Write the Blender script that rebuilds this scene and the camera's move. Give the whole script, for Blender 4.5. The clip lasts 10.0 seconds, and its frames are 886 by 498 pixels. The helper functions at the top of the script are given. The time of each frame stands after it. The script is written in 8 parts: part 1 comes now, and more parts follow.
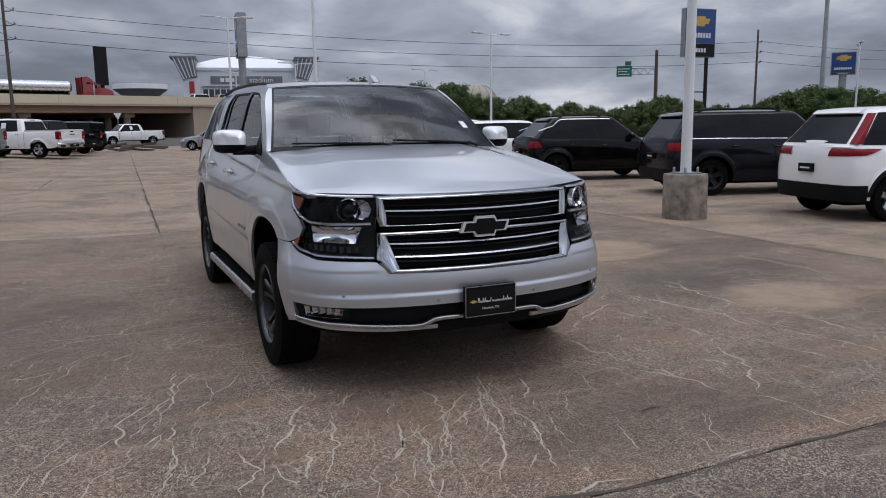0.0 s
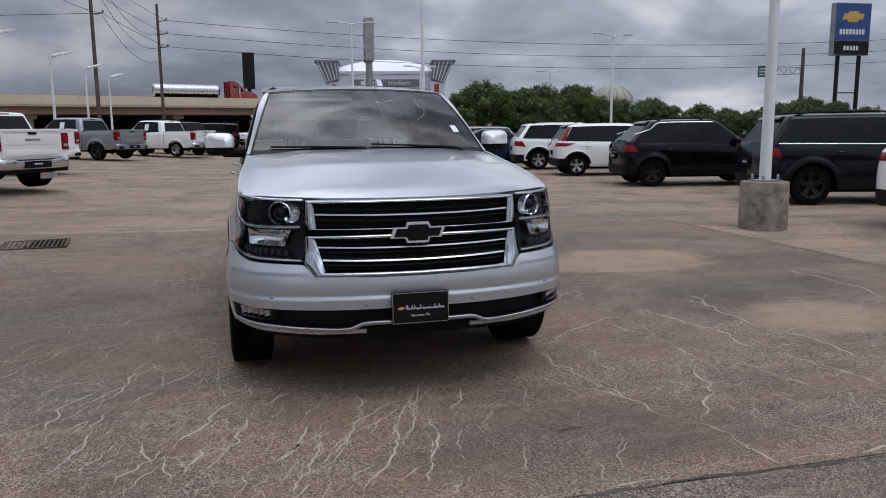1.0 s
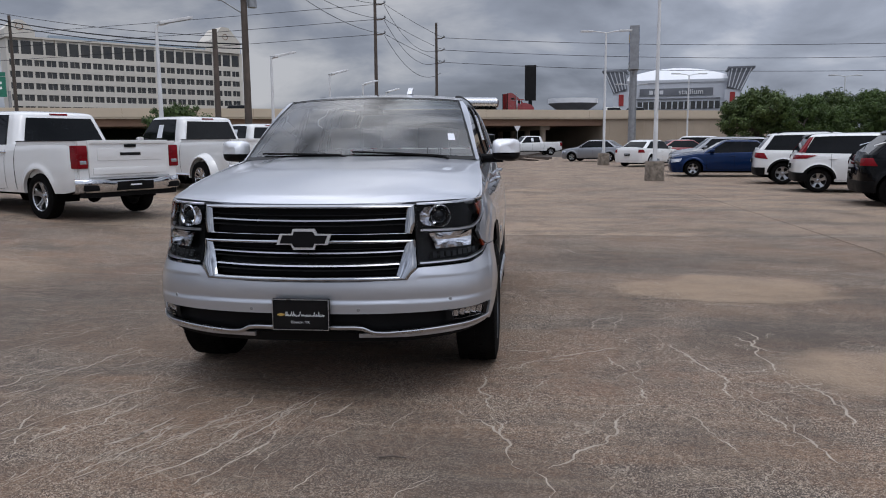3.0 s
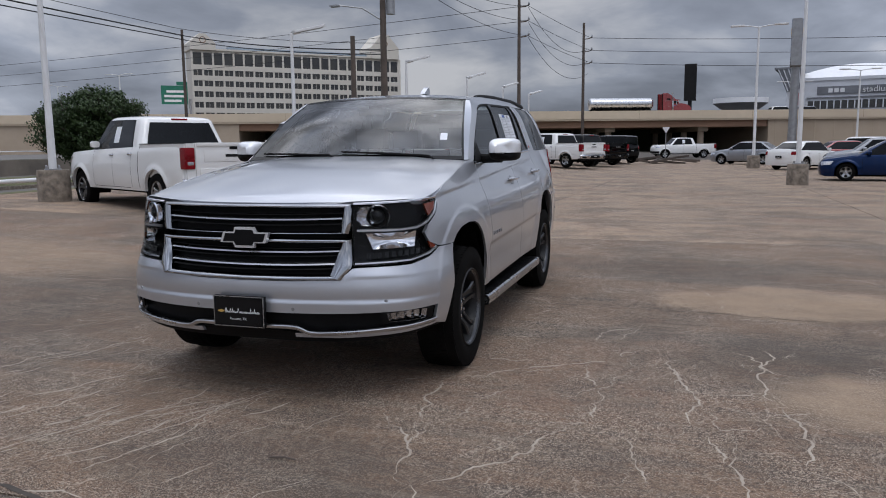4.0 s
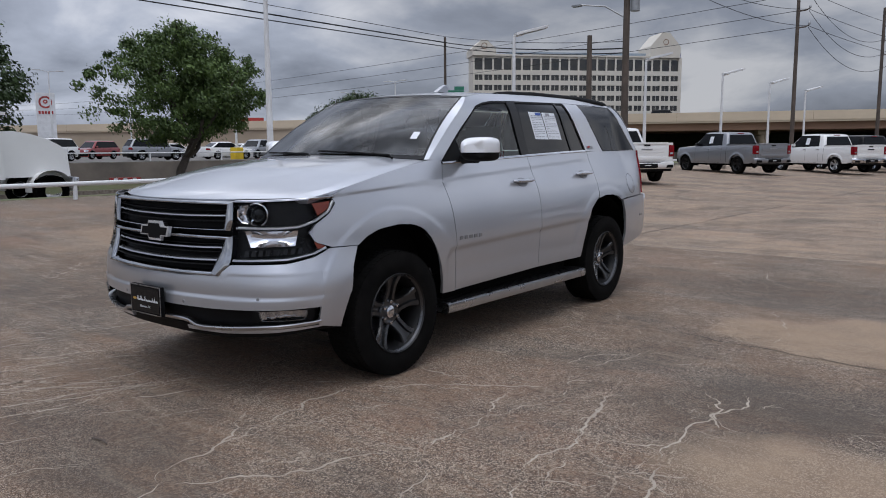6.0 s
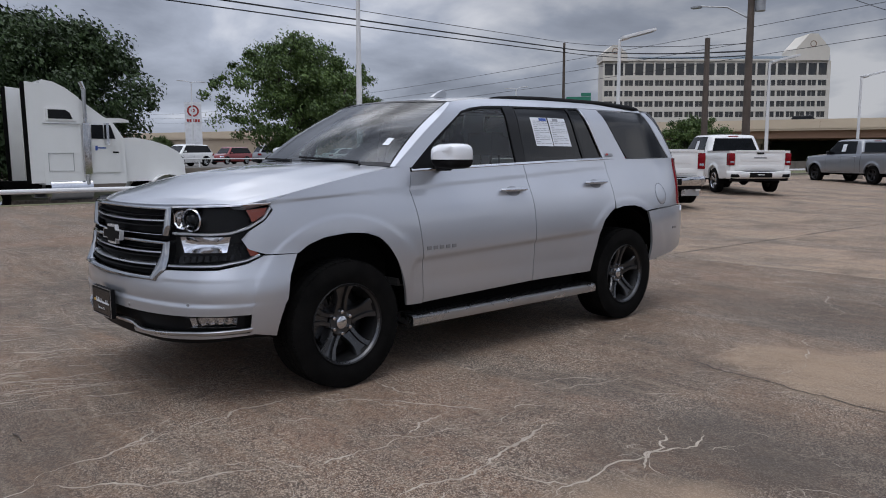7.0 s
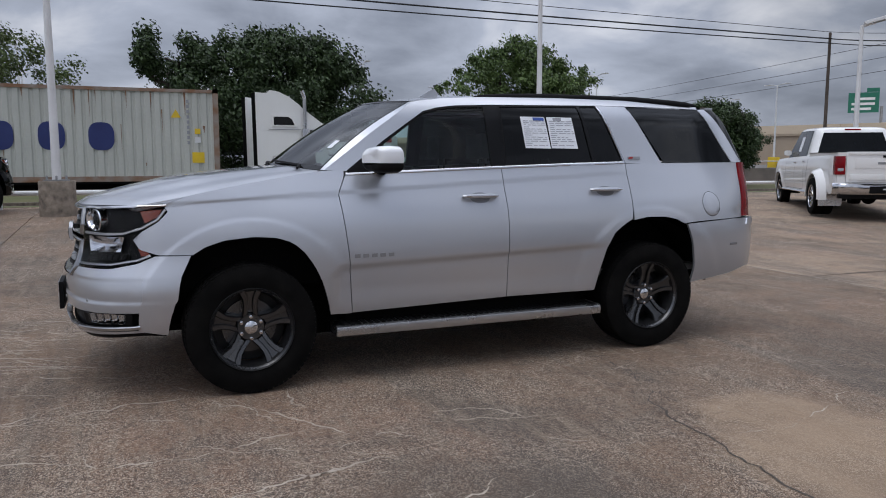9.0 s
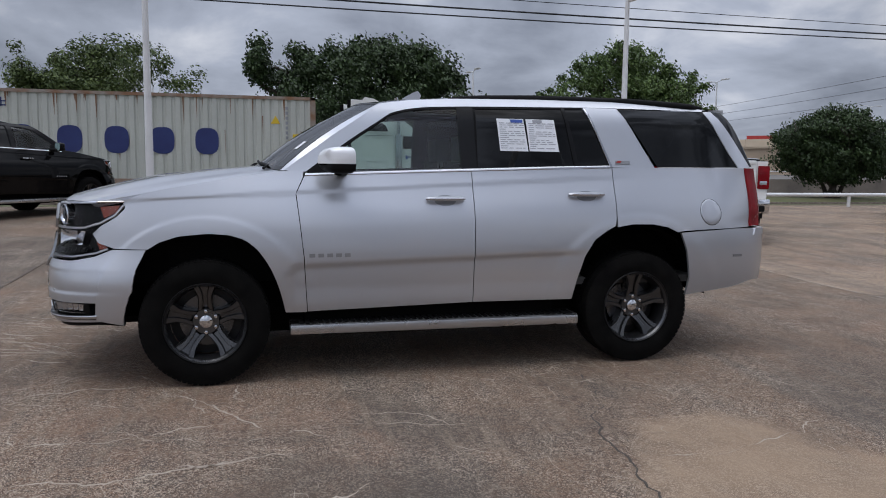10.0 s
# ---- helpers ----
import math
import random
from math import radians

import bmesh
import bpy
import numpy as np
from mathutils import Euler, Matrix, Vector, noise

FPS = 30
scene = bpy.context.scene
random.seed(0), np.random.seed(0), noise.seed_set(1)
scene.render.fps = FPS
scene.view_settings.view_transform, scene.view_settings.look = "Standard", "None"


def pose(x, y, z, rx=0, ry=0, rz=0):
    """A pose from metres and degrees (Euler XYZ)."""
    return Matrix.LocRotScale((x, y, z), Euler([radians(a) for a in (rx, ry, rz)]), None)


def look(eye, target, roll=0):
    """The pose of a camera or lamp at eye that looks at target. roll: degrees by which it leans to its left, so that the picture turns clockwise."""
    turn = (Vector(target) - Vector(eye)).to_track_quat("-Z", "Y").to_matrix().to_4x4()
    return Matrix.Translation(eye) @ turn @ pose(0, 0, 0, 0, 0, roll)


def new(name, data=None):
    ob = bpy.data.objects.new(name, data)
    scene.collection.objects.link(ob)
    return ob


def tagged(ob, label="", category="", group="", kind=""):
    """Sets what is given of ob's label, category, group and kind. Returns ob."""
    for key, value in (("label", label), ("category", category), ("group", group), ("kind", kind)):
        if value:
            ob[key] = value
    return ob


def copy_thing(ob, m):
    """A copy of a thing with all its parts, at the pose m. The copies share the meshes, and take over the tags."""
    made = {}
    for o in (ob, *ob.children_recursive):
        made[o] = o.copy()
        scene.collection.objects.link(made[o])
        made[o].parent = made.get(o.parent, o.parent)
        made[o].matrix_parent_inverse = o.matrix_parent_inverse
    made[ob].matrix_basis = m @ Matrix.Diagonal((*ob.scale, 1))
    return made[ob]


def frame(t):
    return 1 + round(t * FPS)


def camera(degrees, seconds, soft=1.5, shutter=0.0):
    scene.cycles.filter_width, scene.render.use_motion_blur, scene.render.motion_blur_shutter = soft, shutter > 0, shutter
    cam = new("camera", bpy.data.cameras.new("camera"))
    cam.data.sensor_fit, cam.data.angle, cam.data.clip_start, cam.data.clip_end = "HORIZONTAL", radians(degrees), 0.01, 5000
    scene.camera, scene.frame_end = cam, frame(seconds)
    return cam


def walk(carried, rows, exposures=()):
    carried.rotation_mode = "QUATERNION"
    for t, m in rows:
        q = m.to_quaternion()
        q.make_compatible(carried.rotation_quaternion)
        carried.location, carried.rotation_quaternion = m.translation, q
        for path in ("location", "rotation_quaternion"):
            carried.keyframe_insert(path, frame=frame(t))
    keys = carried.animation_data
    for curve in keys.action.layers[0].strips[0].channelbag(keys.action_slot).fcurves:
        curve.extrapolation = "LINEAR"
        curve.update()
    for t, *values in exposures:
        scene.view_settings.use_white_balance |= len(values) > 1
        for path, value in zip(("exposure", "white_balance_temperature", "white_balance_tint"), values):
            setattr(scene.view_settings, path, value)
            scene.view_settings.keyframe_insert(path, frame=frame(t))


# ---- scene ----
cam = camera(60.3, 10.0, soft=1.0)
PATH = [
    (0, (-2.016, -6.258, 1.512), (-1.196, -4.462, 1.19), -0.7),
    (0.5, (-1.525, -6.405, 1.513), (-0.858, -4.548, 1.194), -0.7),
    (1, (-0.954, -6.585, 1.516), (-0.456, -4.674, 1.203), -0.5),
    (1.5, (-0.45, -6.641, 1.512), (-0.112, -4.693, 1.207), -0.5),
    (2, (0.135, -6.721, 1.51), (0.276, -4.748, 1.218), -0.7),
    (2.5, (0.644, -6.677, 1.494), (0.612, -4.698, 1.209), -0.5),
    (4, (2.358, -6.192, 1.449), (1.745, -4.308, 1.179), -0.6),
    (4.5, (2.833, -5.949, 1.428), (2.048, -4.13, 1.161), -0.6),
    (5, (3.38, -5.656, 1.427), (2.416, -3.924, 1.163), -0.5),
    (5.5, (3.785, -5.341, 1.419), (2.682, -3.693, 1.155), -0.5),
    (7, (4.784, -4.064, 1.408), (3.304, -2.741, 1.168), -0.1),
    (7.5, (5.016, -3.634, 1.404), (3.44, -2.425, 1.174), -0.2),
    (8, (5.223, -3.112, 1.41), (3.547, -2.045, 1.182), -0.2),
    (8.5, (5.431, -2.65, 1.42), (3.673, -1.725, 1.184), -0.0),
    (9, (5.587, -2.124, 1.409), (3.752, -1.364, 1.177), -0.0),
    (9.5, (5.748, -1.653, 1.394), (3.859, -1.034, 1.169), 0.2),
    (10, (5.854, -1.118, 1.377), (3.92, -0.654, 1.163), 0.6),
]
walk(cam, [(t, look(eye, target, roll)) for t, eye, target, roll in PATH])

# ---------- world, sun ----------
world = bpy.data.worlds.new("overcast_sky")
scene.world = world
world.use_nodes = True
wt = world.node_tree
wt.nodes.clear()


SUN_EL, SUN_AZ = 66.0, 150.0
sky = wt.nodes.new("ShaderNodeTexSky")
sky.sky_type = "NISHITA"
sky.sun_disc = False
sky.sun_elevation, sky.sun_rotation = radians(SUN_EL), radians(SUN_AZ)
tc = wt.nodes.new("ShaderNodeTexCoord")
sep = wt.nodes.new("ShaderNodeSeparateXYZ")
wt.links.new(tc.outputs["Generated"], sep.inputs[0])
up = wt.nodes.new("ShaderNodeMath"); up.operation = "MAXIMUM"; up.inputs[1].default_value = 0.0
wt.links.new(sep.outputs[2], up.inputs[0])
lift = wt.nodes.new("ShaderNodeMath"); lift.operation = "ADD"; lift.inputs[1].default_value = 0.30
wt.links.new(up.outputs[0], lift.inputs[0])
flat = []
for k in (0, 1):
    dv = wt.nodes.new("ShaderNodeMath"); dv.operation = "DIVIDE"
    wt.links.new(sep.outputs[k], dv.inputs[0]); wt.links.new(lift.outputs[0], dv.inputs[1])
    flat.append(dv)
comb = wt.nodes.new("ShaderNodeCombineXYZ")
wt.links.new(flat[0].outputs[0], comb.inputs[0]); wt.links.new(flat[1].outputs[0], comb.inputs[1])


def cloud_noise(scale, detail, distort, offset):
    mp = wt.nodes.new("ShaderNodeMapping"); mp.inputs["Location"].default_value = offset
    wt.links.new(comb.outputs[0], mp.inputs[0])
    nz = wt.nodes.new("ShaderNodeTexNoise")
    nz.inputs["Scale"].default_value, nz.inputs["Detail"].default_value = scale, detail
    nz.inputs["Roughness"].default_value, nz.inputs["Distortion"].default_value = 0.55, distort
    wt.links.new(mp.outputs[0], nz.inputs["Vector"])
    return nz


big, small = cloud_noise(0.75, 4, 0.5, (3.1, 1.7, 0)), cloud_noise(2.4, 7, 0.3, (0.4, 5.2, 0))
mixn = wt.nodes.new("ShaderNodeMix"); mixn.inputs[0].default_value = 0.42
wt.links.new(big.outputs[0], mixn.inputs[2]); wt.links.new(small.outputs[0], mixn.inputs[3])
ramp = wt.nodes.new("ShaderNodeValToRGB")
ramp.color_ramp.elements[0].position, ramp.color_ramp.elements[0].color = 0.38, (0.284, 0.316, 0.400, 1)
ramp.color_ramp.elements[1].position, ramp.color_ramp.elements[1].color = 0.62, (1.03, 1.05, 1.13, 1)
mid = ramp.color_ramp.elements.new(0.5); mid.color = (0.512, 0.561, 0.688, 1)
wt.links.new(mixn.outputs[0], ramp.inputs[0])
# the cloud deck brightens towards the zenith, where the sun stands behind it
zen = wt.nodes.new("ShaderNodeMapRange")
zen.inputs["From Min"].default_value, zen.inputs["From Max"].default_value = 0.24, 0.8
zen.inputs["To Min"].default_value, zen.inputs["To Max"].default_value = 1.0, 2.75
wt.links.new(up.outputs[0], zen.inputs[0])
mul = wt.nodes.new("ShaderNodeMix"); mul.data_type = "RGBA"; mul.blend_type = "MULTIPLY"; mul.inputs[0].default_value = 1.0
wt.links.new(ramp.outputs[0], mul.inputs[6]); wt.links.new(zen.outputs[0], mul.inputs[7])
# rolls of cloud overhead
roll = wt.nodes.new("ShaderNodeTexNoise")
roll.inputs["Scale"].default_value, roll.inputs["Detail"].default_value, roll.inputs["Roughness"].default_value, roll.inputs["Distortion"].default_value = 3.4, 6, .58, .6
wt.links.new(tc.outputs["Generated"], roll.inputs["Vector"])
rollr = wt.nodes.new("ShaderNodeMapRange")
rollr.inputs["From Min"].default_value, rollr.inputs["From Max"].default_value = .38, .62
rollr.inputs["To Min"].default_value, rollr.inputs["To Max"].default_value = .42, 1.58
wt.links.new(roll.outputs[0], rollr.inputs[0])
high = wt.nodes.new("ShaderNodeMapRange"); high.interpolation_type = "SMOOTHSTEP"
high.inputs["From Min"].default_value, high.inputs["From Max"].default_value = .32, .60
wt.links.new(up.outputs[0], high.inputs[0])
rollm = wt.nodes.new("ShaderNodeMix"); rollm.inputs[2].default_value = 1.0
wt.links.new(high.outputs[0], rollm.inputs[0]); wt.links.new(rollr.outputs[0], rollm.inputs[3])
mulr = wt.nodes.new("ShaderNodeMix"); mulr.data_type = "RGBA"; mulr.blend_type = "MULTIPLY"; mulr.inputs[0].default_value = 1.0
wt.links.new(mul.outputs[2], mulr.inputs[6]); wt.links.new(rollm.outputs[0], mulr.inputs[7])
# broad banks in the deck: a thin bright stretch to the north-east, a heavy one to the north-west


def cloud_bank(direction, start, factor):
    dot = wt.nodes.new("ShaderNodeVectorMath"); dot.operation = "DOT_PRODUCT"
    dot.inputs[1].default_value = Vector(direction).normalized()
    wt.links.new(tc.outputs["Generated"], dot.inputs[0])
    mr = wt.nodes.new("ShaderNodeMapRange"); mr.interpolation_type = "SMOOTHSTEP"
    mr.inputs["From Min"].default_value, mr.inputs["From Max"].default_value = start, 1.0
    mr.inputs["To Min"].default_value, mr.inputs["To Max"].default_value = 1.0, factor
    wt.links.new(dot.outputs["Value"], mr.inputs[0])
    return mr.outputs[0]


bank = wt.nodes.new("ShaderNodeMath"); bank.operation = "MULTIPLY"
wt.links.new(cloud_bank((-.36, .92, .14), .82, .72), bank.inputs[0])
wt.links.new(cloud_bank((.30, .94, .10), .80, 1.10), bank.inputs[1])
bank2 = wt.nodes.new("ShaderNodeMath"); bank2.operation = "MULTIPLY"
wt.links.new(bank.outputs[0], bank2.inputs[0])
wt.links.new(cloud_bank((-.92, .32, .20), .78, 1.30), bank2.inputs[1])
bank3 = wt.nodes.new("ShaderNodeMath"); bank3.operation = "MULTIPLY"
wt.links.new(bank2.outputs[0], bank3.inputs[0])
# the deck is thinnest round the sun
wt.links.new(cloud_bank((.60, -.75, .55), .45, 1.32), bank3.inputs[1])
mul2 = wt.nodes.new("ShaderNodeMix"); mul2.data_type = "RGBA"; mul2.blend_type = "MULTIPLY"; mul2.inputs[0].default_value = 1.0
wt.links.new(mulr.outputs[2], mul2.inputs[6]); wt.links.new(bank3.outputs[0], mul2.inputs[7])
skyb = wt.nodes.new("ShaderNodeBackground"); skyb.inputs[1].default_value = 0.05
wt.links.new(sky.outputs[0], skyb.inputs[0])
cldb = wt.nodes.new("ShaderNodeBackground"); cldb.inputs[1].default_value = 0.68
wt.links.new(mul2.outputs[2], cldb.inputs[0])
mixs = wt.nodes.new("ShaderNodeMixShader"); mixs.inputs[0].default_value = 0.9
wt.links.new(skyb.outputs[0], mixs.inputs[1]); wt.links.new(cldb.outputs[0], mixs.inputs[2])
wo = wt.nodes.new("ShaderNodeOutputWorld")
wt.links.new(mixs.outputs[0], wo.inputs[0])

sun = new("sun", bpy.data.lights.new("sun", "SUN"))
sun.data.energy, sun.data.angle, sun.data.color = 0.85, radians(35), (1.0, 0.975, 0.94)
sun.matrix_world = look((0, 0, 30), (30 * math.sin(radians(SUN_AZ + 180)) / math.tan(radians(SUN_EL)), 30 * math.cos(radians(SUN_AZ + 180)) / math.tan(radians(SUN_EL)), 0))

# ---------- materials ----------


def nodes_of(name):
    m = bpy.data.materials.new(name)
    m.use_nodes = True
    nt = m.node_tree
    return m, nt, nt.nodes["Principled BSDF"]


def link(nt, a, b):
    nt.links.new(a, b)


def add_noise(nt, scale, detail=4, rough=0.55, vec=None, distort=0.0):
    n = nt.nodes.new("ShaderNodeTexNoise")
    n.inputs["Scale"].default_value, n.inputs["Detail"].default_value = scale, detail
    n.inputs["Roughness"].default_value, n.inputs["Distortion"].default_value = rough, distort
    if vec is None:
        vec = nt.nodes.new("ShaderNodeTexCoord").outputs["Object"]
    link(nt, vec, n.inputs["Vector"])
    return n.outputs["Fac"]


def remap(nt, fac, a, b, lo=0.0, hi=1.0):
    r = nt.nodes.new("ShaderNodeMapRange")
    r.inputs["From Min"].default_value, r.inputs["From Max"].default_value = a, b
    r.inputs["To Min"].default_value, r.inputs["To Max"].default_value = lo, hi
    link(nt, fac, r.inputs["Value"])
    return r.outputs[0]


def mixed(nt, fac, a, b, blend="MIX"):
    m = nt.nodes.new("ShaderNodeMix")
    m.data_type, m.blend_type = "RGBA", blend
    for sock, v in ((m.inputs[0], fac), (m.inputs[6], a), (m.inputs[7], b)):
        if hasattr(v, "links"):
            link(nt, v, sock)
        elif isinstance(v, (int, float)):
            sock.default_value = v
        else:
            sock.default_value = (*v[:3], 1)
    return m.outputs[2]


def math_node(nt, op, a, b=0.0):
    m = nt.nodes.new("ShaderNodeMath")
    m.operation = op
    for sock, v in ((m.inputs[0], a), (m.inputs[1], b)):
        if hasattr(v, "links"):
            link(nt, v, sock)
        else:
            sock.default_value = v
    return m.outputs[0]


def add_bump(nt, bsdf, height, strength=0.3, dist=0.01):
    b = nt.nodes.new("ShaderNodeBump")
    b.inputs["Strength"].default_value, b.inputs["Distance"].default_value = strength, dist
    link(nt, height, b.inputs["Height"])
    link(nt, b.outputs[0], bsdf.inputs["Normal"])


def surface(name, colour, rough=0.5, metal=0.0, other=None, large=1.5, fine=40.0, bump=0.0, coat=0.0, random_tint=0.0, spec=None):
    """A painted, cast or woven surface with grain and stains at two scales."""
    m, nt, p = nodes_of(name)
    other = other or tuple(c * 0.78 for c in colour)
    a, b = add_noise(nt, large, 5), add_noise(nt, fine, 3)
    col = mixed(nt, remap(nt, a, 0.35, 0.7), colour, other)
    col = mixed(nt, remap(nt, b, 0.3, 0.75, 0.0, 0.35), col, tuple(c * 0.8 for c in colour))
    if random_tint:
        inf = nt.nodes.new("ShaderNodeObjectInfo")
        col = mixed(nt, remap(nt, inf.outputs["Random"], 0, 1, 0, random_tint), col, tuple(c * 0.55 for c in colour))
    link(nt, col, p.inputs["Base Color"])
    link(nt, remap(nt, a, 0.3, 0.7, max(rough - 0.06, 0.02), min(rough + 0.08, 1)), p.inputs["Roughness"])
    p.inputs["Metallic"].default_value = metal
    p.inputs["Specular IOR Level"].default_value = spec if spec is not None else (0.22 if max(colour) < 0.03 and not metal else 0.5)
    p.inputs["Coat Weight"].default_value = coat
    p.inputs["Coat Roughness"].default_value = 0.04
    if bump:
        add_bump(nt, p, b, bump, 0.004)
    return m


def car_paint(name, colour, metal=0.0, rough=0.35, coat=1.0):
    m, nt, p = nodes_of(name)
    flake, dust = add_noise(nt, 900, 2), add_noise(nt, 2.2, 6)
    col = mixed(nt, remap(nt, flake, 0.35, 0.65, 0, 0.3), colour, tuple(c * 0.82 for c in colour))
    col = mixed(nt, remap(nt, dust, 0.5, 0.8, 0, 0.07 if max(colour) > 0.1 else 0.012), col, (0.4, 0.37, 0.33))
    link(nt, col, p.inputs["Base Color"])
    p.inputs["Metallic"].default_value = metal
    link(nt, remap(nt, dust, 0.3, 0.75, rough - 0.03, rough + 0.06), p.inputs["Roughness"])
    p.inputs["Coat Weight"].default_value = coat
    p.inputs["Specular IOR Level"].default_value = 0.5 if max(colour) > 0.1 else 0.13
    link(nt, remap(nt, dust, 0.4, 0.8, 0.02, 0.07), p.inputs["Coat Roughness"])
    return m


def glass(name, tint, ior=1.45, gloss=0.02):
    """Thin pane: a tinted see-through body with a Fresnel mirror on it."""
    m = bpy.data.materials.new(name)
    m.use_nodes = True
    nt = m.node_tree
    nt.nodes.remove(nt.nodes["Principled BSDF"])
    tr = nt.nodes.new("ShaderNodeBsdfTransparent"); tr.inputs[0].default_value = (*tint, 1)
    gl = nt.nodes.new("ShaderNodeBsdfGlossy"); gl.inputs["Roughness"].default_value = gloss
    fr = nt.nodes.new("ShaderNodeFresnel"); fr.inputs[0].default_value = ior
    mx = nt.nodes.new("ShaderNodeMixShader")
    link(nt, fr.outputs[0], mx.inputs[0]); link(nt, tr.outputs[0], mx.inputs[1]); link(nt, gl.outputs[0], mx.inputs[2])
    link(nt, mx.outputs[0], nt.nodes["Material Output"].inputs[0])
    return m


SILVER = car_paint("silver_paint", (0.515, 0.532, 0.572), 0.74, 0.35)
# cap silver lightened so that its colour carries the sky's reflection
SKY_CAP_SILVER = car_paint("sky_bright_cap", (0.80, 0.81, 0.83), 0.25, 0.42)
WHITE_PAINT = car_paint("white_paint", (0.78, 0.78, 0.77), 0.0, 0.35)
BLACK_PAINT = car_paint("black_paint", (0.0020, 0.0020, 0.0025), 0.0, 0.08, 0.14)
GREY_PAINT = car_paint("graphite_paint", (0.008, 0.009, 0.013), 0.3, 0.12, 0.2)
LEAD_PAINT = car_paint("lead_paint", (0.25, 0.26, 0.28), 0.5, 0.34)
BLUE_PAINT = car_paint("blue_paint", (0.002, 0.017, 0.070), 0.3, 0.2, 0.3)
RED_PAINT = car_paint("red_paint", (0.22, 0.012, 0.014), 0.2, 0.3)
CHROME = surface("chrome", (0.66, 0.67, 0.69), 0.07, 1.0, (0.58, 0.59, 0.62), 3, 60)
# darker copy of chrome: the ground's dark reflection is put into its colour
GRILLE_CHROME_DARKENED = surface("grille_chrome_darkened", (0.44, 0.45, 0.47), 0.09, 1.0, (0.34, 0.35, 0.37), 3, 60)
SATIN = surface("satin_metal", (0.55, 0.56, 0.58), 0.28, 1.0, (0.45, 0.46, 0.48), 3, 80)
RIM_GREY = surface("rim_metal", (0.100, 0.102, 0.107), 0.28, 0.9, (0.062, 0.064, 0.068), 6, 90, coat=0.3)
RIM_DARK = surface("rim_pocket", (0.008, 0.008, 0.009), 0.5, 0.2, None, 6, 90)
BLACK_GLOSS = surface("gloss_black_trim", (0.006, 0.006, 0.0065), 0.16, 0.0, (0.010, 0.010, 0.011), 3, 60, spec=0.22)
BLACK_TRIM = surface("black_plastic", (0.005, 0.005, 0.0055), 0.55, 0.0, (0.009, 0.009, 0.0095), 5, 120, bump=0.15, spec=0.1)
RUBBER = surface("tyre_rubber", (0.0035, 0.0035, 0.0035), 0.85, 0.0, (0.010, 0.0095, 0.009), 7, 130, bump=0.25, spec=0.06)
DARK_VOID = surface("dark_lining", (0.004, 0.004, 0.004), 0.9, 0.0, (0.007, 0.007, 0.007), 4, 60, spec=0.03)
CABIN = surface("grey_upholstery", (0.10, 0.098, 0.095), 0.7, 0.0, (0.05, 0.05, 0.05), 6, 200, bump=0.1)
CLEAR_GLASS = glass("windscreen_glass", (0.50, 0.57, 0.56), 1.95)
TINT_GLASS = glass("side_glass", (0.64, 0.75, 0.72), 1.6)
PRIVACY_GLASS = glass("privacy_glass", (0.014, 0.015, 0.015), 1.5)
LAMP_GLASS = glass("lamp_lens", (0.97, 0.98, 0.99), 1.15)
FAR_GLASS = surface("dark_car_glass", (0.004, 0.005, 0.006), 0.04, 0.0, (0.007, 0.008, 0.009), 2, 30, spec=0.2)
AMBER = surface("amber_lens", (0.26, 0.034, 0.008), 0.2, 0.0, (0.16, 0.022, 0.006), 6, 80, coat=0.3)
TAIL_RED = surface("red_lens", (0.23, 0.004, 0.010), 0.22, 0.0, (0.13, 0.003, 0.007), 8, 60, coat=0.08, spec=0.2)
LAMP_WHITE = surface("clear_lamp_ring", (0.50, 0.52, 0.56), 0.15, 0.7, (0.6, 0.62, 0.66), 9, 70, coat=0.5)
LAMP_SHELL = surface("smoked_lamp_shell", (0.004, 0.004, 0.0045), 0.3, 0.0, (0.008, 0.008, 0.009), 12, 60, spec=0.15)
BRIGHT_RIM = surface("bright_emblem_rim", (0.75, 0.76, 0.78), 0.25, 0.45, (0.65, 0.66, 0.68), 6, 60, coat=0.4)
FOG_METAL = surface("fog_lamp_metal", (0.60, 0.61, 0.63), 0.16, 1.0, (0.42, 0.42, 0.44), 9, 70)
REFLECTOR = surface("lamp_reflector", (0.8, 0.8, 0.82), 0.12, 1.0, (0.6, 0.6, 0.63), 9, 70)
PAPER = surface("printed_paper", (0.78, 0.8, 0.84), 0.6, 0.0, (0.72, 0.75, 0.8), 4, 60)
INK = surface("grey_ink", (0.32, 0.33, 0.36), 0.7)
INK_BLUE = surface("blue_ink", (0.04, 0.09, 0.35), 0.6)
WHITE_STEEL = surface("white_enamel", (0.74, 0.75, 0.76), 0.4, 0.0, (0.6, 0.6, 0.6), 1.2, 25)
CONCRETE = surface("cast_concrete", (0.27, 0.225, 0.18), 0.9, 0.0, (0.085, 0.070, 0.058), 7.0, 60, bump=1.0)
WOOD_POLE = surface("weathered_pole_wood", (0.11, 0.085, 0.07), 0.85, 0.0, (0.06, 0.05, 0.042), 1.5, 30, bump=0.4)
GALV = surface("galvanised_steel", (0.36, 0.37, 0.38), 0.45, 0.8, (0.28, 0.28, 0.29), 3, 40)
WIRE = surface("cable_sheath", (0.02, 0.02, 0.022), 0.6)
BARK = surface("oak_bark", (0.075, 0.06, 0.05), 0.9, 0.0, (0.045, 0.038, 0.032), 3, 24, bump=0.7)
TAN_WALL = surface("tan_concrete", (0.46, 0.37, 0.28), 0.85, 0.0, (0.33, 0.26, 0.19), 0.08, 1.5)
